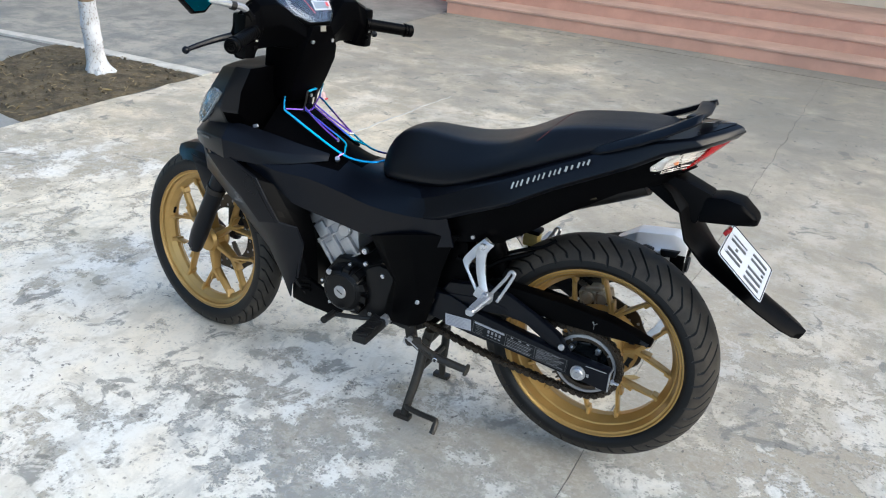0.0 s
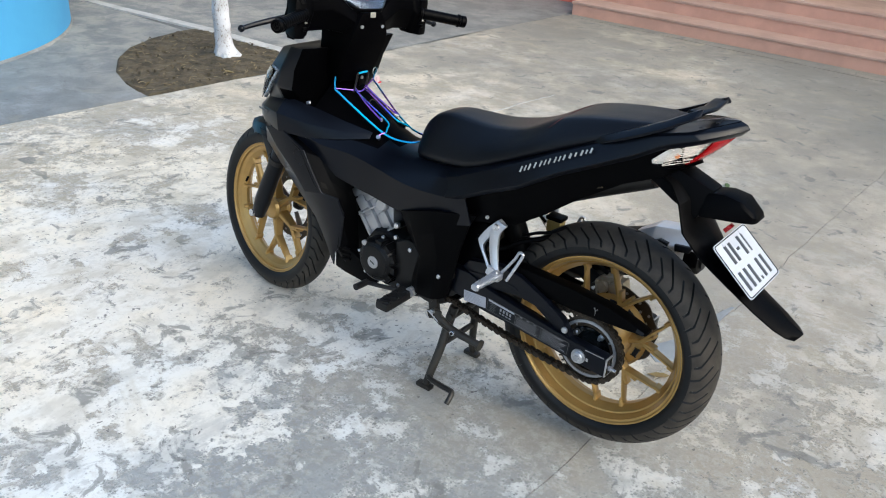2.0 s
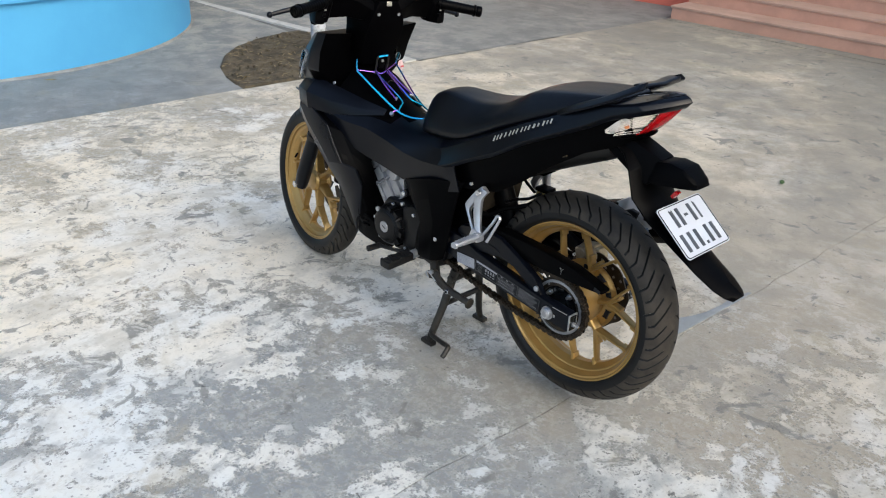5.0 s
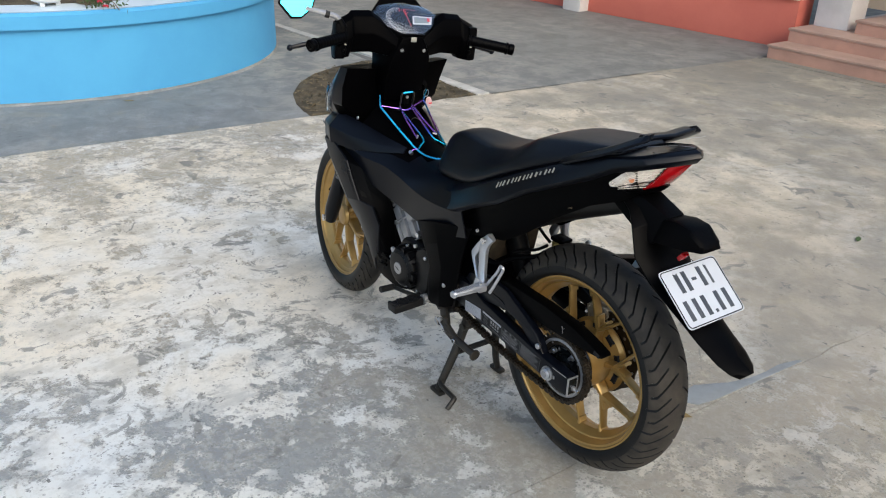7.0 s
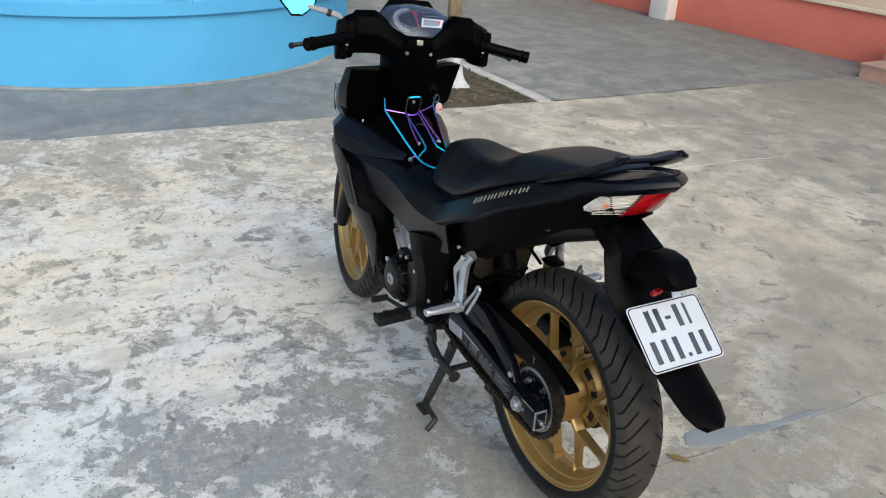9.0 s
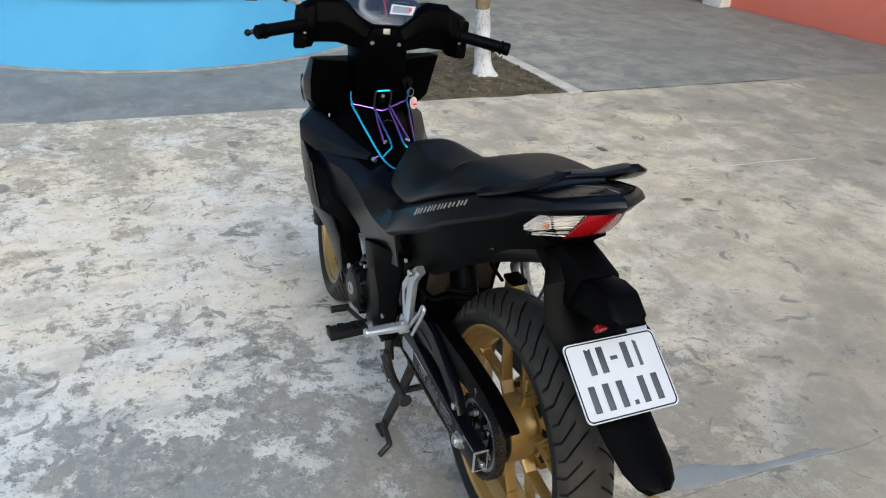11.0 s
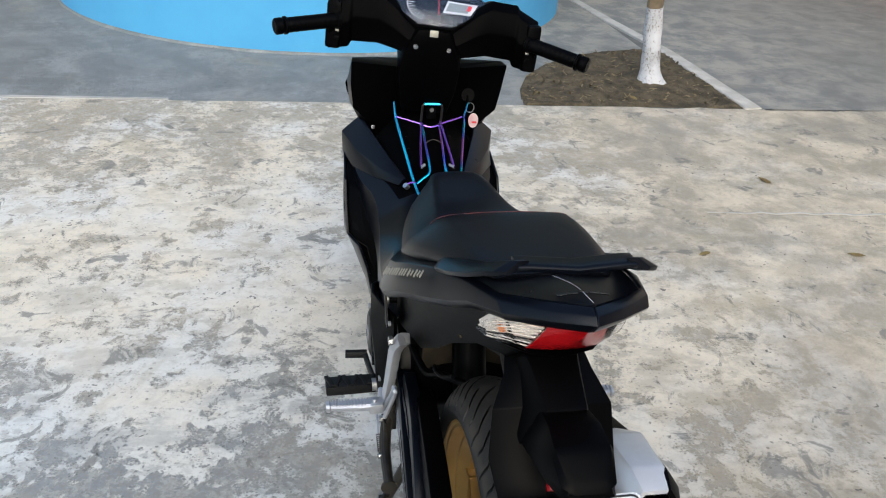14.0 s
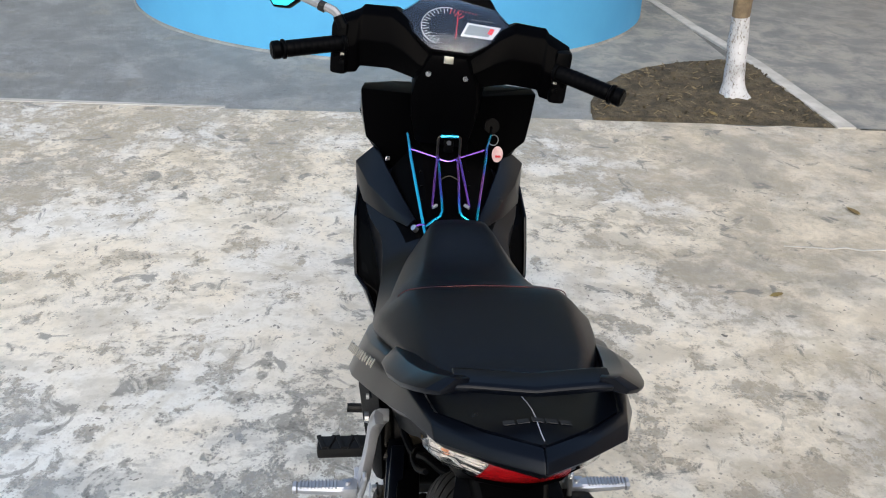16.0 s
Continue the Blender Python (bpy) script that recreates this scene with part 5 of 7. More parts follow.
both("front_side_cover", [[(1.150, 0.110, 0.655), (1.090, 0.162, 0.650), (1.000, 0.180, 0.662)],
                          [(1.120, 0.130, 0.590), (1.030, 0.176, 0.605), (0.912, 0.184, 0.627)],
                          [(1.040, 0.150, 0.545), (0.960, 0.184, 0.560), (0.878, 0.184, 0.572)],
                          [(0.958, 0.158, 0.485), (0.905, 0.184, 0.505), (0.842, 0.182, 0.518)],
                          [(0.910, 0.136, 0.410), (0.865, 0.164, 0.470), (0.802, 0.158, 0.505)],
                          [(0.886, 0.116, 0.330), (0.852, 0.134, 0.390), (0.795, 0.138, 0.445)],
                          [(0.864, 0.102, 0.250), (0.852, 0.112, 0.300), (0.828, 0.116, 0.330)]], 0.006, MATT, BIKE, "matt black leg shield panel", 0.0025)
both("leg_shield", [[(1.000, 0.184, 0.650), (0.960, 0.150, 0.648), (0.880, 0.130, 0.630)],
                    [(0.926, 0.189, 0.620), (0.885, 0.150, 0.602), (0.820, 0.122, 0.575)],
                    [(0.891, 0.190, 0.566), (0.846, 0.148, 0.545), (0.805, 0.105, 0.530)],
                    [(0.855, 0.187, 0.512), (0.822, 0.140, 0.490), (0.800, 0.090, 0.480)],
                    [(0.815, 0.163, 0.496), (0.803, 0.126, 0.440), (0.795, 0.085, 0.430)],
                    [(0.808, 0.142, 0.438), (0.806, 0.110, 0.360), (0.795, 0.075, 0.340)],
                    [(0.838, 0.120, 0.328), (0.812, 0.096, 0.262), (0.795, 0.070, 0.260)]], 0.004, PLASTIC, BIKE, "black plastic leg shield inside", 0.002)
both("belly_cover", [[(0.855, 0.110, 0.345), (0.862, 0.100, 0.246)], [(0.826, 0.117, 0.345), (0.820, 0.100, 0.238)], [(0.735, 0.110, 0.302), (0.742, 0.100, 0.233)], [(0.690, 0.100, 0.285), (0.698, 0.092, 0.245)]], 0.012, PLASTIC, BIKE, "", 0.003)
for i in range(3):
    part("vent_slat", box((0.035, 0.006, 0.008), Matrix.Translation((0.808, 0.113, 0.326 - 0.016 * i)) @ Matrix.Rotation(radians(12), 4, "Y"), 0.002), PLASTIC, BIKE)
# grey wing mark on the panel, as plain slanting bars
for i in range(4):
    part("badge_feather", box((0.034 - 0.005 * i, 0.0015, 0.006), Matrix.Translation((0.985 - 0.004 * i, 0.1830 + 0.0008 * i, 0.592 - 0.010 * i)) @ Matrix.Rotation(radians(4), 4, "Z") @ Matrix.Rotation(radians(38), 4, "Y")), GREYDECAL, BIKE)
part("badge_name_bar", box((0.044, 0.0015, 0.008), Matrix.Translation((0.965, 0.1845, 0.548)) @ Matrix.Rotation(radians(3), 4, "Z")), GREYDECAL, BIKE)
part("badge_model_bar", box((0.070, 0.0015, 0.006), Matrix.Translation((1.115, 0.1545, 0.690)) @ Matrix.Rotation(radians(-22), 4, "Z") @ Matrix.Rotation(radians(6), 4, "Y")), GREYDECAL, BIKE)
# a pale spot on the shoulder, built as a small block
part("clip", box((0.024, 0.004, 0.009), Matrix.Translation((0.966, 0.118, 0.7385)) @ Matrix.Rotation(radians(-20), 4, "Z") @ Matrix.Rotation(radians(20), 4, "Y"), 0.002), PAPER, BIKE)

# front cowl with head lamps
def cowl_ring(z, pts):
    return [(x, y, z + dz) for x, y, dz in pts] + [(x, -y, z + dz) for x, y, dz in pts[::-1]]


bm = loft([cowl_ring(0.902, [(0.935, 0.06, -0.008), (0.921, 0.181, 0.006), (0.975, 0.176, 0.002), (1.065, 0.126, -0.022), (1.110, 0.04, -0.036)]),
           cowl_ring(0.840, [(0.945, 0.06, 0.0), (0.958, 0.180, 0.0), (1.005, 0.187, 0.0), (1.085, 0.150, -0.010), (1.165, 0.04, -0.02)]),
           cowl_ring(0.780, [(0.945, 0.06, 0.0), (0.976, 0.173, 0.0), (1.030, 0.180, 0.0), (1.110, 0.150, 0.0), (1.205, 0.03, 0.0)]),
           cowl_ring(0.720, [(0.960, 0.06, 0.02), (0.980, 0.125, 0.015), (1.030, 0.150, 0.0), (1.120, 0.132, -0.01), (1.215, 0.03, -0.02)]),
           cowl_ring(0.670, [(1.000, 0.05, 0.0), (1.010, 0.100, 0.0), (1.040, 0.130, 0.0), (1.120, 0.110, -0.01), (1.200, 0.02, -0.02)])], 0.006)
COWL = Matrix.Translation((1.0, -0.008, 0)) @ Matrix.Rotation(radians(-2.5), 4, "Z") @ Matrix.Translation((-1.0, 0, 0))
cowl = part("front_cowl", bm, MATT, BIKE, "matt black front cowl", COWL)
# its black plastic rider's side and its top get a deeper black for shade
cowl.data.materials.append(SATIN)
for face in cowl.data.polygons:
    face.material_index = int(face.normal.x < -0.30 or face.normal.z > 0.75)
for s in (1, -1):
    rows = [[(1.020, 0.185, 0.828), (1.040, 0.180, 0.832), (1.058, 0.170, 0.834)], [(1.044, 0.181, 0.800), (1.070, 0.172, 0.806), (1.090, 0.156, 0.810)], [(1.088, 0.165, 0.752), (1.114, 0.151, 0.760), (1.134, 0.132, 0.766)], [(1.142, 0.137, 0.712), (1.162, 0.120, 0.718), (1.178, 0.102, 0.722)]]
    part("head_lamp", skin(rows, 0.010, 0.002, s), LAMPGREY, cowl, "chrome head lamp", COWL)
    lens_ob = part("head_lamp_lens", skin([[(x + 0.004, y + 0.005, z) for x, y, z in r] for r in rows], 0.002, 0.001, s), CLEAR, cowl, "clear head lamp lens", COWL)
    lens_ob.visible_shadow = False

# handlebar cover, meter, bar, grips and controls, all turned with the bar
def bar_ring(y, back, top, frontx, low):
    """Outline of the cover at y: rear x, top z, front x, bottom z."""
    h = top - low
    return [(back, y, low + 0.48 * h), (back + 0.014, y, low + 0.88 * h), (back + 0.040, y, top), (frontx - 0.02, y, top - 0.12 * h), (frontx, y, low + 0.45 * h), (frontx - 0.02, y, low), (back + 0.024, y, low)]


wing = ((0.030, (0.838, 1.001, 1.020, 0.936)), (0.058, (0.840, 1.020, 1.015, 0.940)), (0.092, (0.848, 1.052, 1.000, 0.946)), (0.120, (0.856, 1.069, 0.985, 0.950)), (0.178, (0.861, 1.066, 0.945, 0.946)), (0.184, (0.856, 1.058, 0.940, 0.934)), (0.228, (0.853, 1.038, 0.925, 0.926)))
bm = loft([bar_ring(-y, *v) for y, v in wing[::-1]] + [bar_ring(y, *v) for y, v in wing], 0.004)
hcover = part("handlebar_cover", bm, SATIN, BIKE, "matt black handlebar cover", STEER)
bm = loft([[(0.833, 0.034, 1.003), (0.833, -0.034, 1.003), (0.960, -0.060, 1.000), (0.960, 0.060, 1.000)],
           [(0.832, 0.047, 0.978), (0.832, -0.047, 0.978), (0.960, -0.080, 0.975), (0.960, 0.080, 0.975)],
           [(0.834, 0.060, 0.948), (0.834, -0.060, 0.948), (0.955, -0.080, 0.944), (0.955, 0.080, 0.944)],
           [(0.843, 0.066, 0.915), (0.843, -0.066, 0.915), (0.962, -0.074, 0.915), (0.962, 0.074, 0.915)],
           [(0.866, 0.064, 0.860), (0.866, -0.064, 0.860), (0.970, -0.070, 0.860), (0.970, 0.070, 0.860)],
           [(0.890, 0.052, 0.800), (0.890, -0.052, 0.800), (0.980, -0.060, 0.800), (0.980, 0.060, 0.800)]], 0.007)
part("steering_neck_cover", bm, SATIN, BIKE, "", STEER)
for y in (0.036, -0.036):
    part("cover_screw", disc((0.836, y, 0.966), 0.0052, -0.007, (1, 0, 0.1), 14, 0.0), STEEL, hcover, "bright cover screw", STEER)
part("cover_badge", box((0.003, 0.018, 0.014), Matrix.Translation((0.8315, 0, 0.997)) @ Matrix.Rotation(radians(4), 4, "Y"), 0.001), DECAL, hcover, "small silver badge", STEER)

# meter: local x across to the right, y up the face, z out of it
ME = STEER @ Matrix.Translation((0.892, 0, 1.042)) @ Matrix(((0, 0.82, -0.57, 0), (-1, 0, 0, 0), (0, 0.57, 0.82, 0), (0, 0, 0, 1))) @ Matrix.Diagonal((1.22, 1.22, 1, 1))
shape = [(-0.030, -0.046), (0.030, -0.046), (0.072, -0.010), (0.086, 0.016), (0.060, 0.044), (0.0, 0.056), (-0.060, 0.044), (-0.086, 0.016), (-0.072, -0.010)]
meter = part("meter", flat([(x * 1.08, y * 1.08) for x, y in shape], -0.030, 0.000, None, 0.004), PLASTIC, BIKE, "dark instrument meter with a round dial", ME)
part("meter_face", flat(shape, 0.0005, 0.002), DARKGLASS, meter, "", ME)
for i in range(23):
    a = radians(255 - 9.6 * i)
    r0 = 0.0265 if i % 2 == 0 else 0.0310
    p = Vector((-0.014 + 0.5 * (r0 + 0.037) * math.cos(a), 0.002 + 0.5 * (r0 + 0.037) * math.sin(a), 0.0026))
    part("dial_mark", box((0.037 - r0, 0.0009, 0.0006), Matrix.Translation(p) @ Matrix.Rotation(a, 4, "Z")), REDPRINT if i > 17 else WHITE, meter, "", ME)
arc = tube([(-0.014 + 0.0385 * math.cos(a), 0.002 + 0.0385 * math.sin(a), 0.0026) for a in np.linspace(radians(255), radians(80), 18)], 0.0006, 5, 1)
part("dial_arc", arc, WHITE, meter, "", ME)
part("needle", box((0.0012, 0.056, 0.0008), Matrix.Translation((0.004, 0.006, 0.0030)) @ Matrix.Rotation(radians(3), 4, "Z")), REDPRINT, meter, "red needle", ME)
lcd = [(0.012, -0.014), (0.062, -0.014), (0.074, 0.012), (0.020, 0.014)]
part("display_frame", flat(lcd, 0.0021, 0.0034), WHITE, meter, "white display frame", ME)
part("display", flat([(0.017, -0.010), (0.056, -0.010), (0.064, 0.008), (0.023, 0.010)], 0.0035, 0.0040), LCD, meter, "", ME)
rows = []
for f in (1.0, 0.86, 0.62, 0.32, 0.02):
    ring = [(x * 1.05 * f, y * 1.05 * f, 0.005 + 0.017 * (1 - f ** 2.4)) for x, y in shape]
    rows.append(ring + ring[:1])
dome = part("meter_lens", skin(rows, 0.0015, 0), METERGLASS, meter, "clear domed meter lens", ME, 40)
dome.visible_shadow = False
for i in range(6):
    part("small_print_bar", box((0.0042, 0.0014, 0.0006), Matrix.Translation((0.028 + 0.006 * i, 0.022, 0.0026))), GREYDECAL, meter, "", ME)
    part("warning_mark", box((0.0032, 0.0030, 0.0006), Matrix.Translation((0.004 + 0.0055 * i, 0.037 - 0.0006 * i, 0.0026))), DARKRED, meter, "", ME)
part("display_mark", box((0.0070, 0.012, 0.0006), Matrix.Translation((0.0590, 0.001, 0.0043)) @ Matrix.Rotation(radians(-18), 4, "Z")), REDPRINT, meter, "", ME)
bm = loft([[(0.935, -0.105, 1.045), (1.000, -0.085, 1.030), (1.000, 0.085, 1.030), (0.935, 0.105, 1.045)], [(0.962, -0.062, 1.098), (0.985, -0.050, 1.090), (0.985, 0.050, 1.090), (0.962, 0.062, 1.098)]], 0.008)
part("meter_visor", bm, SATIN, BIKE, "", STEER)

for s in (1, -1):
    a, b = Vector((0.868, s * 0.205, 0.994)), Vector((0.800, s * 0.335, 0.978))
    d = (b - a).normalized()
    barob = part("handlebar", bar(a - d * 0.03, b, 0.011, segs=14), DARKSTEEL, BIKE, "", STEER)
    ln = (b - a).length
    prof = [(0.014, 0.0), (0.019, 0.002), (0.019, 0.008), (0.0155, 0.010)]
    for k in range(9):
        h = 0.014 + k * (ln - 0.045) / 9
        prof += [(0.0158, h), (0.0160, h + 0.001), (0.0160, h + 0.008), (0.0158, h + 0.009)]
    prof += [(0.0155, ln - 0.028), (0.019, ln - 0.026), (0.019, ln - 0.021), (0.0155, ln - 0.019), (0.0175, ln - 0.015), (0.0175, ln - 0.003), (0.014, ln)]
    part("grip", lathe(prof, a, d, 24), PLASTIC, barob, "black ribbed rubber grip", STEER)
    part("switch_box", box((0.060, 0.034, 0.104), Matrix.Translation((0.889, s * 0.214, 0.982)) @ Matrix.Rotation(radians(-s * 10), 4, "Z"), 0.010), PLASTIC, hcover, "", STEER)
    for z in (1.000, 0.975, 0.958):
        part("switch_button", box((0.010, 0.012, 0.010), Matrix.Translation((0.857, s * 0.208, z)) @ Matrix.Rotation(radians(-s * 10), 4, "Z"), 0.003), PLASTIC, hcover, "", STEER)
    part("switch_mark", box((0.002, 0.007, 0.004), Matrix.Translation((0.8515, s * 0.208, 0.975))), DECAL, hcover, "", STEER)
    lever = tube([(0.912, s * 0.205, 0.980), (0.934, s * 0.250, 0.968), (0.942, s * 0.300, 0.956), (0.943, s * 0.340, 0.946)], [0.010, 0.008, 0.007, 0.006], 8, 4)
    lev = part("brake_lever" if s < 0 else "clutch_lever", lever, MATT, BIKE, "black lever", STEER)
    ball = bmesh.new()
    bmesh.ops.create_uvsphere(ball, u_segments=12, v_segments=8, radius=0.0095, matrix=Matrix.Translation((0.943, s * 0.343, 0.9455)))
    part("lever_end", ball, MATT, lev, "", STEER)

for s in (1, -1):
    part("lever_perch", box((0.034, 0.040, 0.030), Matrix.Translation((0.912, s * 0.198, 0.985)), 0.006), PLASTIC, hcover, "", STEER)

# left mirror on a bare alloy stem; there is none on the other side
ms = part("mirror_stem", tube([(0.903, 0.214, 1.050), (0.908, 0.226, 1.066), (0.926, 0.264, 1.077), (0.945, 0.302, 1.087)], [0.007, 0.0085, 0.0085, 0.006], 8, 3), ALLOY, BIKE, "bare alloy mirror stem")
part("stem_base", bar((0.900, 0.209, 1.036), (0.905, 0.219, 1.058), 0.013, 0.010, 10), PLASTIC, ms)
part("stem_collar", bar((0.916, 0.243, 1.070), (0.921, 0.254, 1.0735), 0.0105, 0.0105, 10), DARKSTEEL, ms)
MM = look((0.955, 0.330, 1.092), (-1.2, 0.9, 1.75)) @ Matrix.Rotation(radians(8), 4, "Z")
mshape = [(0.048, 0.004), (0.044, 0.026), (-0.030, 0.040), (-0.056, 0.030), (-0.050, 0.000), (-0.020, -0.030), (0.010, -0.034)]
mh = part("mirror_housing", flat(mshape, -0.002, 0.016, None, 0.004), PLASTIC, BIKE, "angular rear-view mirror with blue glass", MM)
part("mirror_glass", flat([(x * 0.90, y * 0.88 + 0.001) for x, y in mshape], -0.0032, -0.0024), MIRROR, mh, "blue tinted mirror glass", MM)

# tinted chrome luggage rack between the knees
def rod(name, pts, r, mat, parent, label=""):
    return part(name, tube(pts, r, 8, 3), mat, parent, label)


rack = rod("centre_rack", [(0.899, 0.079, 0.823), (0.906, 0.073, 0.787), (0.890, 0.071, 0.775), (0.800, 0.057, 0.722), (0.735, 0.048, 0.690), (0.690, 0.043, 0.683), (0.648, 0.036, 0.686), (0.636, 0.020, 0.687)], [0.0020, 0.0026, 0.0031, 0.0031, 0.0031, 0.0031, 0.0030, 0.0027], CYANMETAL, BIKE, "cyan and purple tinted chrome luggage rack")
rod("rack_rod", [(0.899, -0.095, 0.823), (0.906, -0.089, 0.787), (0.890, -0.087, 0.775), (0.800, -0.068, 0.722), (0.735, -0.056, 0.692), (0.690, -0.050, 0.683), (0.648, -0.044, 0.686), (0.636, -0.028, 0.687)], [0.0020, 0.0025, 0.0028, 0.0028, 0.0028, 0.0028, 0.0027, 0.0026], RAINBOW, rack)
rod("rack_rod", [(0.636, 0.020, 0.687), (0.630, -0.004, 0.687), (0.636, -0.028, 0.687)], 0.0030, CYANMETAL, rack)
C = -0.0065
for s in (1, -1):
    rod("rack_rod", [(0.904, C + s * 0.077, 0.786), (0.884, C + s * 0.024, 0.776)], 0.0024, PURPLE, rack)
    rod("rack_rod", [(0.884, C + s * 0.022, 0.784), (0.830, C + s * 0.030, 0.750), (0.764, C + s * 0.037, 0.718)], 0.0026, PURPLE, rack)
    rod("rack_rod", [(0.884, C + s * 0.020, 0.776), (0.820, C + s * 0.019, 0.744), (0.757, C + s * 0.018, 0.712), (0.744, C + s * 0.034, 0.700), (0.736, C + s * 0.050, 0.690)], 0.0028, RAINBOW, rack)
    rod("rack_rod", [(0.764, C + s * 0.037, 0.718), (0.772, C + s * 0.028, 0.720)], 0.0036, ALLOY, rack)
    rod("rack_rod", [(0.886, C + s * 0.023, 0.770), (0.878, C + s * 0.023, 0.800), (0.874, C + s * 0.0225, 0.822), (0.874, C + s * 0.018, 0.8265)], 0.0030, DARKSTEEL, rack)
rod("rack_rod", [(0.874, C + 0.018, 0.8265), (0.874, C, 0.827), (0.874, C - 0.018, 0.8265)], 0.0034, CYANMETAL, rack)
rod("rack_rod", [(0.884, C + 0.022, 0.774), (0.878, C, 0.770), (0.884, C - 0.022, 0.774)], 0.0026, PURPLE, rack)
rod("rack_rod", [(0.830, C + 0.020, 0.748), (0.836, C, 0.756), (0.830, C - 0.020, 0.748)], 0.0012, DARKSTEEL, rack)
rod("rack_stay", [(0.736, 0.046, 0.693), (0.742, 0.056, 0.690), (0.744, 0.066, 0.684)], 0.0026, PURPLE, rack)
part("rack_bolt", disc((0.744, 0.062, 0.678), 0.0065, 0.010, (-0.3, 0.6, 0.7), 12), STEEL, rack)
part("bag_hook", box((0.012, 0.020, 0.028), Matrix.Translation((0.884, -0.006, 0.802)), 0.004), PLASTIC, BIKE, "black bag hook with a bright rivet")
part("hook_rivet", disc((0.8775, -0.006, 0.812), 0.0048, -0.003, (1, 0, 0), 12), STEEL, BIKE)
part("ignition_switch", disc((0.948, -0.100, 0.825), 0.016, -0.02, (1, 0, -0.3), 20, 0.0), PLASTIC, BIKE)
part("key", box((0.022, 0.004, 0.018), Matrix.Translation((0.925, -0.098, 0.822)), 0.002), PLASTIC, BIKE, "ignition key left in its lock")
ring = tube([(0.912, -0.103 + 0.010 * math.cos(a), 0.806 + 0.012 * math.sin(a)) for a in np.linspace(0, 6.0, 12)], 0.001, 6, 1, closed=True)
key_ring = thing("key_tag", (0.912, -0.113, 0.77), "oval pink and white key tag hanging from the ignition key", "key tag")
part("split_ring", ring, STEEL, key_ring)
bm = disc((0.910, -0.113, 0.775), 1.0, 0.003, (-1, 0, 0.1), 28)
for v in bm.verts:
    v.co = Vector((0.910 + (v.co.x - 0.910) * 0.02 - 0.0, -0.113 + (v.co.y + 0.113) * 0.0120, 0.775 + (v.co.z - 0.775) * 0.0175))
tag = part("tag", bm, TAGPINK, key_ring)
part("tag_print_bar", box((0.003, 0.011, 0.0036), Matrix.Translation((0.900, -0.113, 0.774))), REDPRINT, tag)

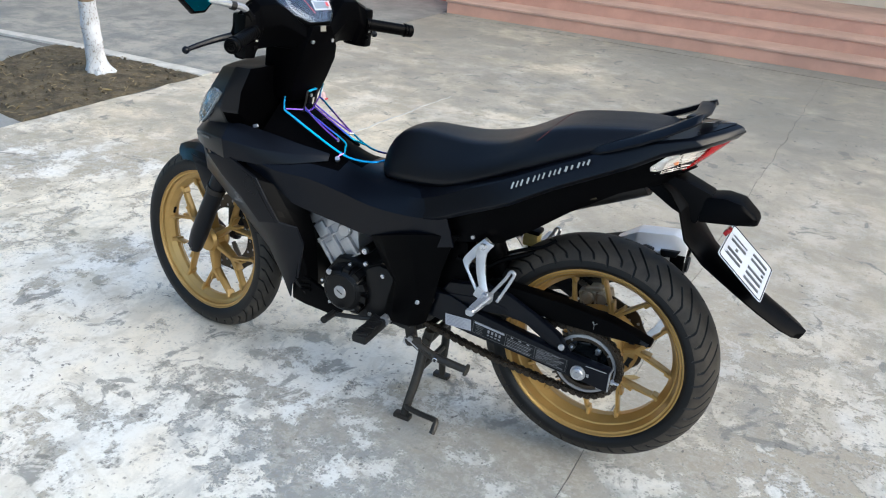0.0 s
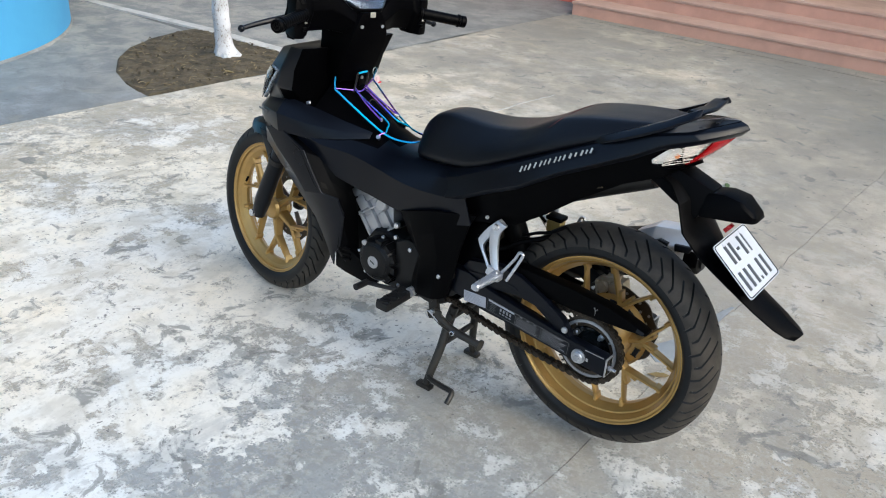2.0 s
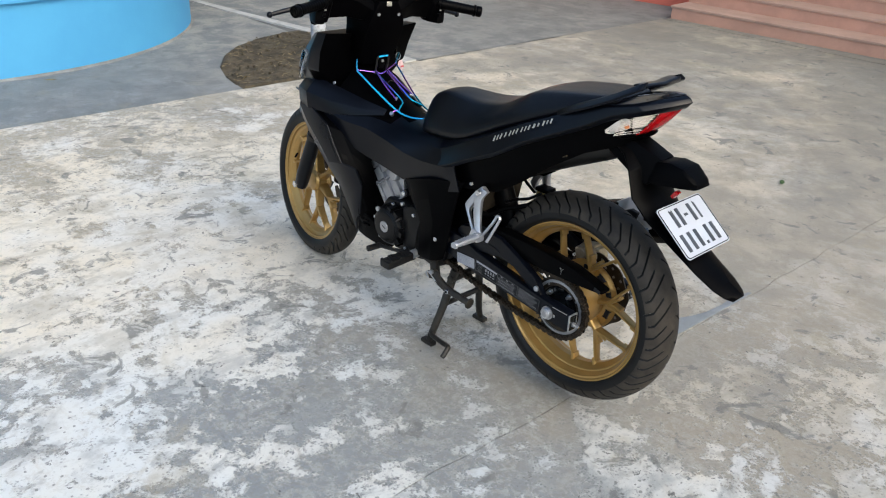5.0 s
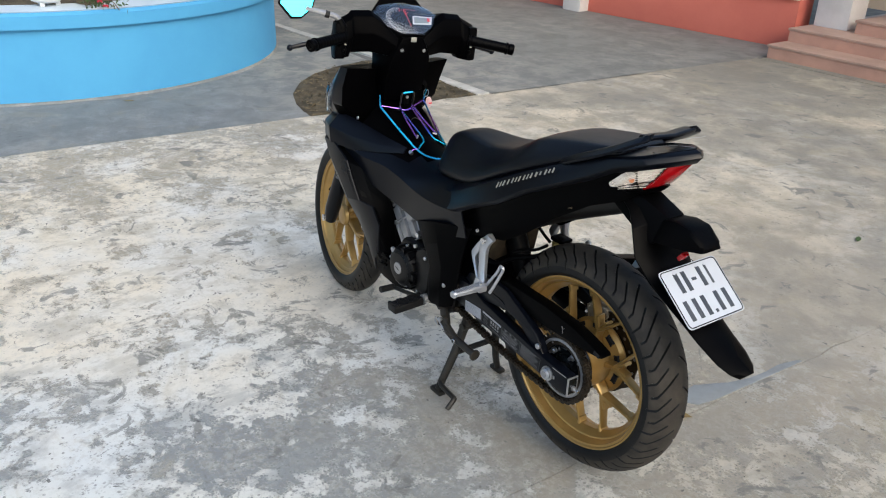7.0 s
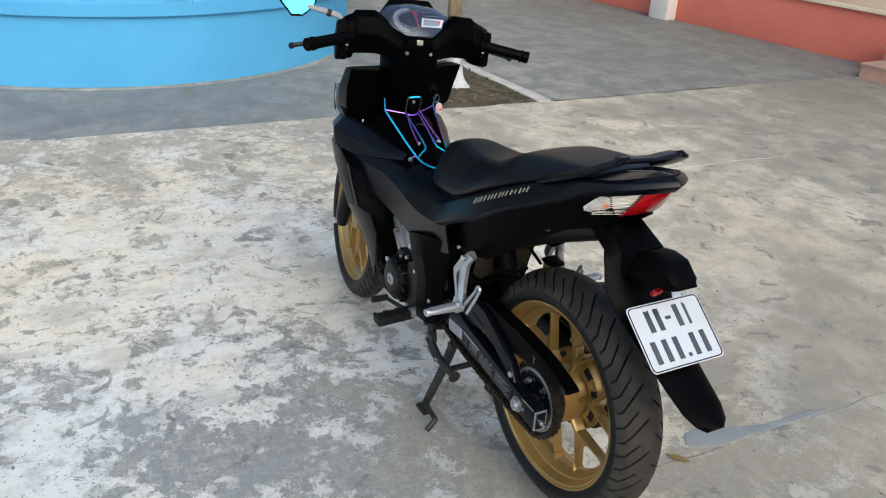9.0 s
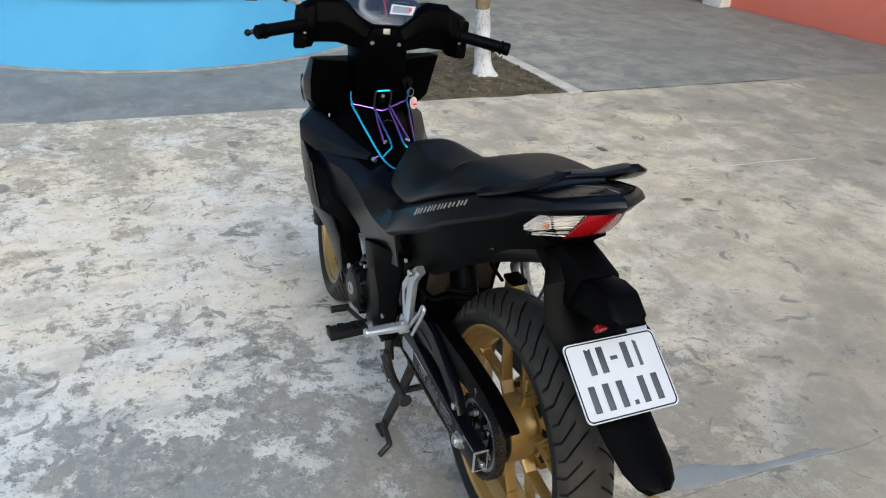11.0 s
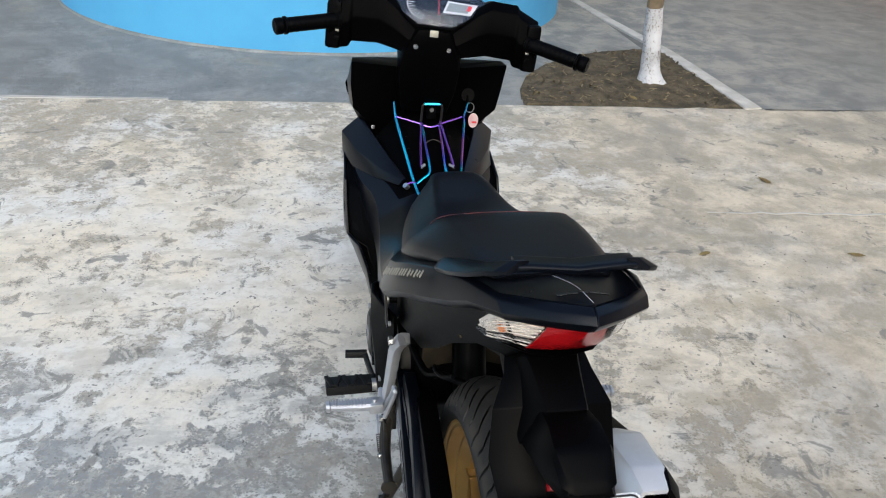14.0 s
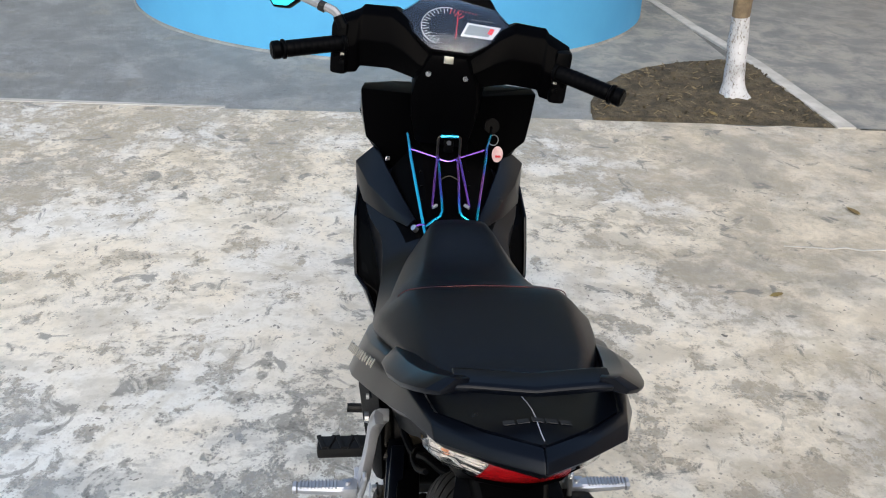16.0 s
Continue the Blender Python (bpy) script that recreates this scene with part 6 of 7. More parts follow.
# foot pegs, levers and stands
for s in (1, -1):
    step = part("front_foot_peg", box((0.042, 0.112, 0.024), Matrix.Translation((0.545, s * 0.198, 0.296)) @ Matrix.Rotation(radians(-s * 2), 4, "X"), 0.006), RUBBER, BIKE, "black rubber foot peg")
    for k in range(6):
        part("peg_rib", box((0.038, 0.010, 0.006), Matrix.Translation((0.545, s * (0.153 + 0.0185 * k), 0.308)) @ Matrix.Rotation(radians(20 if k % 2 else -20), 4, "Z"), 0.002), RUBBER, step)
    part("peg_bar", bar((0.545, s * 0.10, 0.290), (0.548, s * 0.165, 0.295), 0.012), DARKSTEEL, step)
    part("peg_support", tube([(0.545, s * 0.105, 0.290), (0.48, s * 0.105, 0.282), (0.44, s * 0.10, 0.30)], 0.011, 10, 3), DARKSTEEL, step)
    # pillion peg: an open triangular bracket and a ribbed folding peg
    top = [(0.262, 0.140, 0.604), (0.276, 0.148, 0.580), (0.274, 0.153, 0.545), (0.264, 0.160, 0.510), (0.250, 0.168, 0.480)]
    brk = part("pillion_bracket", skin([[(x - 0.014, y, z - 0.005), (x, y + 0.003, z), (x + 0.013, y, z + 0.004)] for x, y, z in top], 0.016, 0.003, s, (3, 1)), ALLOYBRIGHT, BIKE, "bare alloy pillion foot peg bracket")
    arm = [(0.268, 0.136, 0.602), (0.292, 0.142, 0.576), (0.312, 0.148, 0.545), (0.312, 0.151, 0.532), (0.290, 0.158, 0.503), (0.270, 0.164, 0.476)]
    part("bracket_arm", skin([[(x - 0.0085, y, z - 0.006), (x + 0.0085, y, z + 0.006)] for x, y, z in arm], 0.018, 0.003, s, (3, 1)), ALLOYBRIGHT, brk)
    part("bracket_foot", box((0.034, 0.014, 0.026), Matrix.Translation((0.258, s * 0.166, 0.478)) @ Matrix.Rotation(radians(-20), 4, "Y"), 0.003), ALLOYBRIGHT, brk)
    part("heel_guard", tube([(0.240, s * 0.164, 0.476), (0.205, s * 0.156, 0.530), (0.196, s * 0.155, 0.550), (0.188, s * 0.155, 0.552), (0.186, s * 0.155, 0.540), (0.216, s * 0.166, 0.470)], 0.0042, 8, 3), ALLOYBRIGHT, brk)
    part("bracket_bolt", disc((0.272, s * 0.150, 0.594), 0.0085, s * 0.007, segs=8), STEEL, brk)
    peg_rings = []
    for f, w, h in ((0.0, 0.0115, 0.0075), (0.15, 0.0125, 0.0080), (0.75, 0.0105, 0.0065), (0.90, 0.0085, 0.0060), (0.93, 0.0105, 0.0085), (1.0, 0.0095, 0.0075)):
        c = Vector((0.236 + 0.006 * f, s * (0.188 + 0.080 * f), 0.483 - 0.004 * f))
        peg_rings.append([c + Vector((w * p, 0, h * q)) for p, q in ((-1, -0.5), (-0.6, -1), (0.6, -1), (1, -0.5), (1, 0.5), (0.6, 1), (-0.6, 1), (-1, 0.5))][::s])
    peg = part("pillion_peg", loft(peg_rings), ALLOYBRIGHT, brk, "ribbed alloy peg")
    for k in range(11):
        part("peg_tooth", box((0.019 - 0.0003 * k, 0.0026, 0.0032), Matrix.Translation((0.2368 + 0.0004 * k, s * (0.200 + 0.0056 * k), 0.4905 - 0.0003 * k)), 0.0006), ALLOYBRIGHT, brk)
    part("peg_hinge", box((0.026, 0.026, 0.020), Matrix.Translation((0.238, s * 0.180, 0.480)), 0.004), ALLOYBRIGHT, brk)
    part("hinge_pin", bar((0.238, s * 0.182, 0.466), (0.238, s * 0.182, 0.496), 0.0045), STEEL, brk)
gear = part("gear_lever", tube([(0.53, 0.142, 0.305), (0.60, 0.150, 0.290), (0.686, 0.154, 0.276)], 0.0065, 8, 3), DARKSTEEL, BIKE, "dark steel gear lever")
part("lever_rubber", bar((0.688, 0.150, 0.276), (0.688, 0.200, 0.278), 0.010), RUBBER, gear)
part("lever_boss", disc((0.53, 0.128, 0.305), 0.014, 0.026), ALLOY, gear)

stand = part("centre_stand", tube([(0.446, 0.045, 0.250), (0.454, 0.056, 0.200), (0.454, 0.084, 0.130), (0.463, 0.114, 0.050), (0.468, 0.124, 0.014)], [0.0145, 0.0142, 0.0130, 0.0118, 0.011], 12, 3), STAND, BIKE, "worn black centre stand with rust and dirt")
part("stand_leg", tube([(0.446, -0.060, 0.245), (0.452, -0.075, 0.150), (0.465, -0.095, 0.060), (0.470, -0.110, 0.014)], [0.013, 0.012, 0.011, 0.010], 12, 3), STAND, stand)
part("stand_cross_tube", bar((0.448, -0.066, 0.222), (0.448, 0.066, 0.222), 0.012), STAND, stand)
part("stand_brace", bar((0.456, -0.080, 0.135), (0.456, 0.082, 0.135), 0.009), STAND, stand)
for s, y in ((1, 0.124), (-1, -0.112)):
    part("stand_foot", box((0.050, 0.024, 0.014), Matrix.Translation((0.472, y, 0.0072)), 0.004), STAND, stand)
part("stand_lever", tube([(0.464, 0.116, 0.044), (0.455, 0.128, 0.042), (0.410, 0.138, 0.045), (0.368, 0.146, 0.050), (0.356, 0.152, 0.050), (0.354, 0.168, 0.036), (0.355, 0.176, 0.026)], 0.0080, 8, 4), STAND, stand, "bent foot lever")
side = part("side_stand", tube([(0.462, 0.126, 0.268), (0.440, 0.132, 0.256), (0.400, 0.138, 0.244), (0.374, 0.140, 0.240), (0.330, 0.141, 0.237), (0.288, 0.142, 0.235)], [0.012, 0.0125, 0.012, 0.0115, 0.0105, 0.0100], 12, 3), STAND, BIKE, "folded black side stand")
part("side_stand_foot", disc((0.290, 0.142, 0.235), 0.0165, 0.005, (-1, 0, -0.10), 16), STAND, side)
part("side_stand_bracket", box((0.030, 0.016, 0.060), Matrix.Translation((0.466, 0.116, 0.272)) @ Matrix.Rotation(radians(12), 4, "Y"), 0.004), DARKSTEEL, side)
part("side_stand_fork", box((0.050, 0.006, 0.026), Matrix.Translation((0.448, 0.136, 0.262)) @ Matrix.Rotation(radians(16), 4, "Y"), 0.003), STAND, side)
part("side_stand_bolt", disc((0.455, 0.136, 0.270), 0.0075, 0.010, segs=8, edge=0.001), STEEL, side)
part("spring_post", disc((0.374, 0.146, 0.240), 0.0075, 0.009, segs=14, edge=0.001), STEEL, side)
part("post_hole", disc((0.374, 0.1552, 0.240), 0.0040, 0.001, segs=12), PRINT, side)
part("spring_hook", tube([(0.462, 0.146, 0.250), (0.470, 0.149, 0.262), (0.466, 0.149, 0.273), (0.456, 0.149, 0.270), (0.424, 0.150, 0.252)], 0.0016, 6, 4), STEEL, side, "bright hook of the stand spring")
spring = [(0.424 - 0.050 * t, 0.150 + 0.0042 * math.cos(t * 62), 0.252 - 0.012 * t + 0.0042 * math.sin(t * 62)) for t in np.linspace(0, 1, 110)]
part("stand_spring", tube(spring, 0.0011, 5, 1), DARKSTEEL, side)

# exhaust silencer on the far side, brake fluid cup, hoses
bm = loft([[(x, -0.175 + wy * c, z + wz * sn) for c, sn in ((1, 0.35), (0.5, 1), (-0.5, 1), (-1, 0.35), (-1, -0.45), (-0.4, -1), (0.4, -1), (1, -0.45))] for x, z, wy, wz in ((0.42, 0.335, 0.035, 0.040), (0.30, 0.382, 0.045, 0.058), (0.12, 0.464, 0.052, 0.072), (-0.04, 0.535, 0.054, 0.062), (-0.115, 0.556, 0.052, 0.060), (-0.148, 0.556, 0.042, 0.050))], 0.006)
exhaust = part("silencer", bm, PLASTIC, BIKE, "black exhaust silencer with a bright shield")
bm = loft([[(x, -0.172 + wy * c, z + wz * sn) for c, sn in ((1, -0.25), (1, 0.35), (0.5, 1), (-0.5, 1), (-1, 0.35), (-1, -0.25))] for x, z, wy, wz in ((0.04, 0.528, 0.030, 0.036), (-0.02, 0.540, 0.056, 0.064), (-0.110, 0.558, 0.050, 0.060), (-0.148, 0.563, 0.038, 0.044))], 0.005)
part("silencer_shield", bm, SHIELD, exhaust, "bright alloy silencer shield")
bm = prism([(0.000, 0.540), (-0.012, 0.568), (-0.050, 0.588), (-0.074, 0.584), (-0.062, 0.548)], -0.1205, -0.107, 0.003)
part("silencer_inset", bm, PRINT, exhaust, "dark hollow in the shield")
bm = prism([(-0.088, 0.586), (-0.136, 0.592), (-0.128, 0.574), (-0.092, 0.568)], -0.1215, -0.110, 0.002)
part("silencer_inset", bm, PRINT, exhaust)
part("silencer_band", prism([(-0.005, 0.527), (-0.016, 0.512), (-0.108, 0.534), (-0.104, 0.548)], -0.1225, -0.112, 0.003), SHIELDBLUE, exhaust, "blue-grey lower edge of the shield")
part("silencer_outlet", disc((-0.146, -0.172, 0.538), 0.020, -0.008, (1, 0, 0), 24), PRINT, exhaust)
part("exhaust_pipe", tube([(0.80, -0.05, 0.40), (0.82, -0.08, 0.30), (0.72, -0.12, 0.25), (0.55, -0.15, 0.26), (0.42, -0.172, 0.34)], 0.019, 12, 4), DARKSTEEL, exhaust)
cup = part("brake_fluid_cup", box((0.042, 0.034, 0.036), Matrix.Translation((0.240, -0.100, 0.530)), 0.006), FLUID, BIKE, "yellowed brake fluid cup with a black lid")
part("cup_lid", box((0.048, 0.040, 0.012), Matrix.Translation((0.240, -0.100, 0.554)), 0.004), PLASTIC, cup)
part("brake_hose", tube([(0.245, -0.098, 0.512), (0.22, -0.095, 0.485), (0.15, -0.085, 0.50), (0.09, -0.085, 0.47), (0.06, -0.088, 0.455)], 0.006, 8, 4), PLASTIC, BIKE)
part("brake_pipe", tube([(0.262, -0.080, 0.540), (0.285, -0.060, 0.575), (0.300, -0.040, 0.620)], 0.0045, 8, 4), PLASTIC, BIKE)
part("hose_clamp", bar((0.226, -0.096, 0.490), (0.214, -0.0945, 0.4865), 0.0085, segs=12), ALLOY, BIKE)
part("cable_guide", tube([(0.235, 0.078, 0.560), (0.190, 0.085, 0.585), (0.150, 0.080, 0.600), (0.120, 0.070, 0.622)], 0.0042, 8, 4), PLASTIC, BIKE)
part("wiring_hose", tube([(0.36, 0.10, 0.52), (0.30, 0.08, 0.50), (0.25, 0.06, 0.53), (0.18, 0.03, 0.56), (0.13, 0.0, 0.60)], 0.007, 8, 4), PLASTIC, BIKE)
part("cover_screw", disc((0.300, 0.150, 0.612), 0.0045, 0.005, segs=12), ALLOY, BIKE)


# ---------------------------------------------------------------- the yard
def edge_far(y):
    return 3.365 + 0.030 * (y - 0.6)


def edge_near(y):
    return -0.010 + 0.026 * y


ground = tagged(new("ground", finish(flat([(-400, -400), (400, -400), (400, 400), (-400, 400)], -0.30, -0.004), "ground", JOINT)), "bare dusty ground under concrete slabs", "ground", "", "structure")
G = 0.0013


def wavy(a, b, n, amount, seed):
    """Points from a to b with a ragged edge."""
    rnd = random.Random(seed)
    a, b = Vector(a), Vector(b)
    side = Vector((-(b - a).y, (b - a).x)).normalized()
    return [tuple(a + (b - a) * (i / n) + side * (amount * (rnd.random() - 0.5) if 0 < i < n else 0)) for i in range(n + 1)]


soil_curve = [(3.395, -0.955), (3.60, -1.00), (3.85, -1.10), (4.10, -1.28), (4.30, -1.50), (4.44, -1.78), (4.52, -2.10)]
slab_specs = [
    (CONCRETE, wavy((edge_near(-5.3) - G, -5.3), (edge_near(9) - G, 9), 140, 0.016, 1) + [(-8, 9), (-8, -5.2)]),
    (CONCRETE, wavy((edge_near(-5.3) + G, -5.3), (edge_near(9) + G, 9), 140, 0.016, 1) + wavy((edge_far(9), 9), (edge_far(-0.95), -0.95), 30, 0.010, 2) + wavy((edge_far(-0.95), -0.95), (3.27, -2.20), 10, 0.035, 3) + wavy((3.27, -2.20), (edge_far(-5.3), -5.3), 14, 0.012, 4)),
    (CONCRETE_GREY, [(edge_far(-0.955) + 0.004, -0.950)] + soil_curve[1:] + [(5.36, -2.10), (6.20, -2.04), (9.0, -1.96), (14, -1.90), (14, 9)] + wavy((edge_far(9) + 0.004, 9), (edge_far(-0.9) + 0.004, -0.9), 30, 0.010, 2)),
    (CONCRETE_GREY, [(edge_far(-5.3) + 0.004, -5.25)] + wavy((edge_far(-5.25) + 0.004, -5.25), (3.245, -2.335), 14, 0.012, 4)[1:] + [(4.46, -2.282), (5.36, -2.172), (6.20, -2.108), (9.0, -2.028), (14, -1.91), (14, -6.6), (3.3, -6.6)]),
    (CONCRETE, [(-8, -5.32), (-8, -6.6), (3.1, -6.6), (3.16, -5.32)]),
    (CONCRETE_GREY, [(-8.02, -6.6), (-8.02, 9), (-30, 9), (-30, -6.6)]),
    (CONCRETE_GREY, [(-30, 9.02), (14, 9.02), (14, 24), (-30, 24)]),
]
for material, outline in slab_specs:
    bm = flat(outline, -0.10, 0.0)
    slab = new("concrete_slab", finish(bm, "concrete_slab", material))
    slab.parent = ground
strip = part("edge_strip", flat([(3.255, -2.315), (3.255, -2.215), (4.46, -2.195), (5.36, -2.095), (6.20, -2.035), (9.0, -1.95), (9.0, -2.03), (6.20, -2.110), (5.36, -2.175), (4.46, -2.285)], -0.05, 0.012, None, 0.004), CONCRETE_PALE, ground, "pale concrete edging strip")

part("edge_strip", flat([(edge_far(0.9) + 0.004, 0.9), (edge_far(2.6) + 0.004, 2.6), (edge_far(2.6) + 0.05, 2.6), (edge_far(0.9) + 0.03, 0.9)], -0.05, 0.004), CONCRETE_PALE, ground)

bm = flat([(0.020, -0.49), (-0.012, -0.515), (-0.023, -0.585), (-0.027, -0.70), (-0.031, -0.82), (-0.034, -0.92), (-0.036, -1.03), (-0.024, -1.02), (-0.006, -0.935), (-0.010, -0.86), (-0.004, -0.78), (0.016, -0.70), (0.040, -0.65), (0.066, -0.59), (0.060, -0.52)], -0.02, 0.0025, None, 0.0012)
part("cement_smear", bm, SLURRY, ground, "smooth grey cement smear along the slab joint")

ridge = wavy((1.965, -1.38), (1.845, -2.90), 26, 0.020, 9)
bm = flat(ridge + [(x + 0.004 + 0.008 * math.sin(math.pi * k / 26), y) for k, (x, y) in enumerate(ridge)][::-1], -0.02, 0.0022)
part("cement_ridge", bm, CONCRETE_PALE, ground, "thin pale cement line on the slab")

# bare soil round the tree, between the slab's edge, the round kerb line and the strip
def soil_span(y):
    """Where the soil begins and ends along x, at y."""
    return 3.3185 - 0.0388 * (-0.95 - y) + 0.004, float(np.interp(-y, [-p[1] for p in soil_curve], [p[0] for p in soil_curve])) - 0.004


def inside(x, y):
    return -2.20 < y < -0.97 and soil_span(y)[0] + 0.02 < x < min(soil_span(y)[1], 4.45) - 0.03


bm = bmesh.new()
rnd = random.Random(5)
nx, ny = 56, 60
rows = []
for j in range(ny + 1):
    y = -2.222 + (2.222 - 0.958) * j / ny
    x0, x1 = soil_span(y)
    row = []
    for i in range(nx + 1):
        x = x0 + (x1 - x0) * i / nx
        z = 0.006 + 0.014 * noise.noise(Vector((x * 5, y * 5, 0))) + 0.012 * noise.noise(Vector((x * 19, y * 19, 3))) + 0.008 * noise.noise(Vector((x * 47, y * 47, 7)))
        z += 0.030 * math.exp(-(math.hypot(x - 3.72, y + 1.83) / 0.16) ** 2)
        if i in (0, nx) or j in (0, ny):
            z = -0.001
        row.append(bm.verts.new((x, y, max(min(z, 0.05), -0.002))))
    rows.append(row)
for p, q in zip(rows, rows[1:]):
    for i in range(nx):
        bm.faces.new((p[i], p[i + 1], q[i + 1], q[i]))
soil = solid("soil_patch", bm, SOIL, "bare brown soil patch around the tree", "soil", "stuff")
bm = bmesh.new()
for k in range(620):
    x, y = 3.28 + 1.20 * rnd.random(), -2.20 + 1.23 * rnd.random()
    if inside(x, y):
        s = 0.003 + 0.011 * rnd.random() ** 3
        m = Matrix.Translation((x, y, 0.010)) @ Euler((rnd.random() * 6, rnd.random() * 6, rnd.random() * 6)).to_matrix().to_4x4() @ Matrix.Diagonal((s, s * 0.8, s * 0.6, 1))
        bmesh.ops.create_icosphere(bm, subdivisions=1, radius=1, matrix=m)
solid("soil_clods", bm, SOIL, "small clods and pebbles on the bare soil", "clods", "stuff")


bm = bmesh.new()
for k in range(320):
    x, y = 3.28 + 1.20 * rnd.random(), -2.20 + 1.23 * rnd.random()
    if inside(x, y):
        m = Matrix.Translation((x, y, 0.016 + 0.008 * rnd.random())) @ Euler((rnd.gauss(0, 0.3), rnd.gauss(0, 0.3), rnd.random() * 6)).to_matrix().to_4x4()
        a, b = 0.006 + 0.016 * rnd.random(), 0.0015 + 0.003 * rnd.random()
        box((2 * a, 2 * b, 0.0012), m, 0, bm)
solid("leaf_litter", bm, LITTER, "dry twigs and leaf bits scattered over the soil", "litter", "stuff")


# the tree: whitewashed below, bare bark above
tree = thing("tree", (3.72, -1.83, 0), "young tree with a whitewashed trunk in bare soil", "tree")
def trunk_mesh(pts, radii, segs=22, rough=0.12):
    bm = tube(pts, radii, segs, 6)
    for v in bm.verts:
        c = Vector((3.72, -1.80, v.co.z))
        d = v.co - c
        d.z = 0
        v.co += d * rough * noise.noise(v.co * 14)
        if v.co.z < 0.09:
            v.co += d * (0.09 - v.co.z) * 8.0 * (0.5 + 0.5 * math.sin(5 * math.atan2(d.y, d.x)))
    return bm
white = part("whitewashed_trunk", trunk_mesh([(3.715, -1.835, -0.03), (3.715, -1.822, 0.06), (3.712, -1.805, 0.20), (3.706, -1.785, 0.36), (3.70, -1.772, 0.46)], [0.070, 0.060, 0.054, 0.051, 0.049]), LIME, tree, "whitewashed lower trunk")
trunk = part("trunk", trunk_mesh([(3.70, -1.772, 0.455), (3.70, -1.765, 0.8), (3.72, -1.74, 1.4), (3.70, -1.72, 2.1), (3.74, -1.70, 2.8)], [0.047, 0.046, 0.042, 0.035, 0.022]), BARK, tree, "brown bark")
rnd = random.Random(11)
tips = []
for k in range(9):
    a, h = k * 2.4, 1.7 + 0.12 * k
    s = Vector((3.71, -1.73, h))
    e = s + Vector((math.cos(a) * 0.8, math.sin(a) * 0.8, 0.5 + 0.3 * rnd.random()))
    part("limb", tube([s, (s + e) / 2 + Vector((0, 0, 0.1)), e], [0.022, 0.014, 0.006], 7, 3), BARK, tree)
    tips += [s + (e - s) * t for t in (0.5, 0.7, 0.85, 1.0)]
bm = bmesh.new()
for k in range(1500):
    p = rnd.choice(tips) + Vector((rnd.gauss(0, 0.17), rnd.gauss(0, 0.17), rnd.gauss(0, 0.14)))
    m = Matrix.Translation(p) @ Euler((rnd.random() * 6, rnd.random() * 6, rnd.random() * 6)).to_matrix().to_4x4()
    vs = [bm.verts.new(m @ Vector(c)) for c in ((0, 0, 0), (0.035, 0.016, 0.006), (0.08, 0, -0.004), (0.035, -0.016, 0.006))]
    bm.faces.new(vs)
part("crown", bm, LEAF, tree, "loose crown of small green leaves")

# round blue planter
PC, PR = Vector((6.19, 0.03, 0)), 1.935
planter = thing("planter", PC, "large round sky-blue painted planter with a pale rim", "planter")
part("planter_wall", lathe([(PR, 0), (PR - 0.012, 0.445), (PR - 0.22, 0.445), (PR - 0.22, 0.0)], PC, (0, 0, 1), 128, closed=True), BLUE, planter, "sky-blue painted wall")
part("planter_rim", lathe([(PR - 0.004, 0.449), (PR + 0.028, 0.452), (PR + 0.030, 0.530), (PR + 0.018, 0.548), (PR - 0.235, 0.550), (PR - 0.24, 0.449)], PC, (0, 0, 1), 128, closed=True), BLUE, planter, "sky-blue rim")
part("planter_rim_top", lathe([(PR + 0.004, 0.5485), (PR + 0.010, 0.556), (PR - 0.23, 0.557), (PR - 0.235, 0.5485)], PC, (0, 0, 1), 128, closed=True), BLUETOP, planter, "pale painted top of the rim")
part("planter_soil", lathe([(PR - 0.225, 0.30), (PR - 0.225, 0.46), (0.6, 0.50), (0.01, 0.50)], PC, (0, 0, 1), 64), SOIL, planter, "dark soil filling")

bm = bmesh.new()
rnd = random.Random(21)
seg = 220
ring = [[], [], []]
for k in range(seg):
    a = 2 * math.pi * k / seg
    w = 0.006 + 0.024 * abs(noise.noise(Vector((math.cos(a) * 9, math.sin(a) * 9, 0.5)))) + 0.008 * rnd.random()
    for q, (r, z) in enumerate(((PR - 0.02, 0.016), (PR + 0.35 * w, 0.012), (PR + w, 0.0))):
        ring[q].append(bm.verts.new((PC.x + r * math.cos(a), PC.y + r * math.sin(a), z)))
for p, q in zip(ring, ring[1:]):
    for k in range(seg):
        bm.faces.new((p[k], p[(k + 1) % seg], q[(k + 1) % seg], q[k]))
part("mortar_footing", bm, CONCRETE_GREY, planter, "ragged grey mortar at the foot of the wall")

pot = thing("flower_pot", (4.46, 0.23, 0.557), "round white flower pot on small feet", "flower pot")
part("pot_bowl", lathe([(0.055, 0.018), (0.085, 0.030), (0.115, 0.08), (0.120, 0.13), (0.108, 0.16), (0.112, 0.17), (0.100, 0.17), (0.095, 0.14)], (4.46, 0.23, 0.557), (0, 0, 1), 32), POT, pot)
for k in range(3):
    a = 2.1 * k + 0.4
    part("pot_foot", box((0.03, 0.03, 0.024), Matrix.Translation((4.46 + 0.062 * math.cos(a), 0.23 + 0.062 * math.sin(a), 0.569)), 0.005), POT, pot)
part("pot_earth", disc((4.46, 0.23, 0.690), 0.098, 0.006, (0, 0, 1)), SOIL, pot)

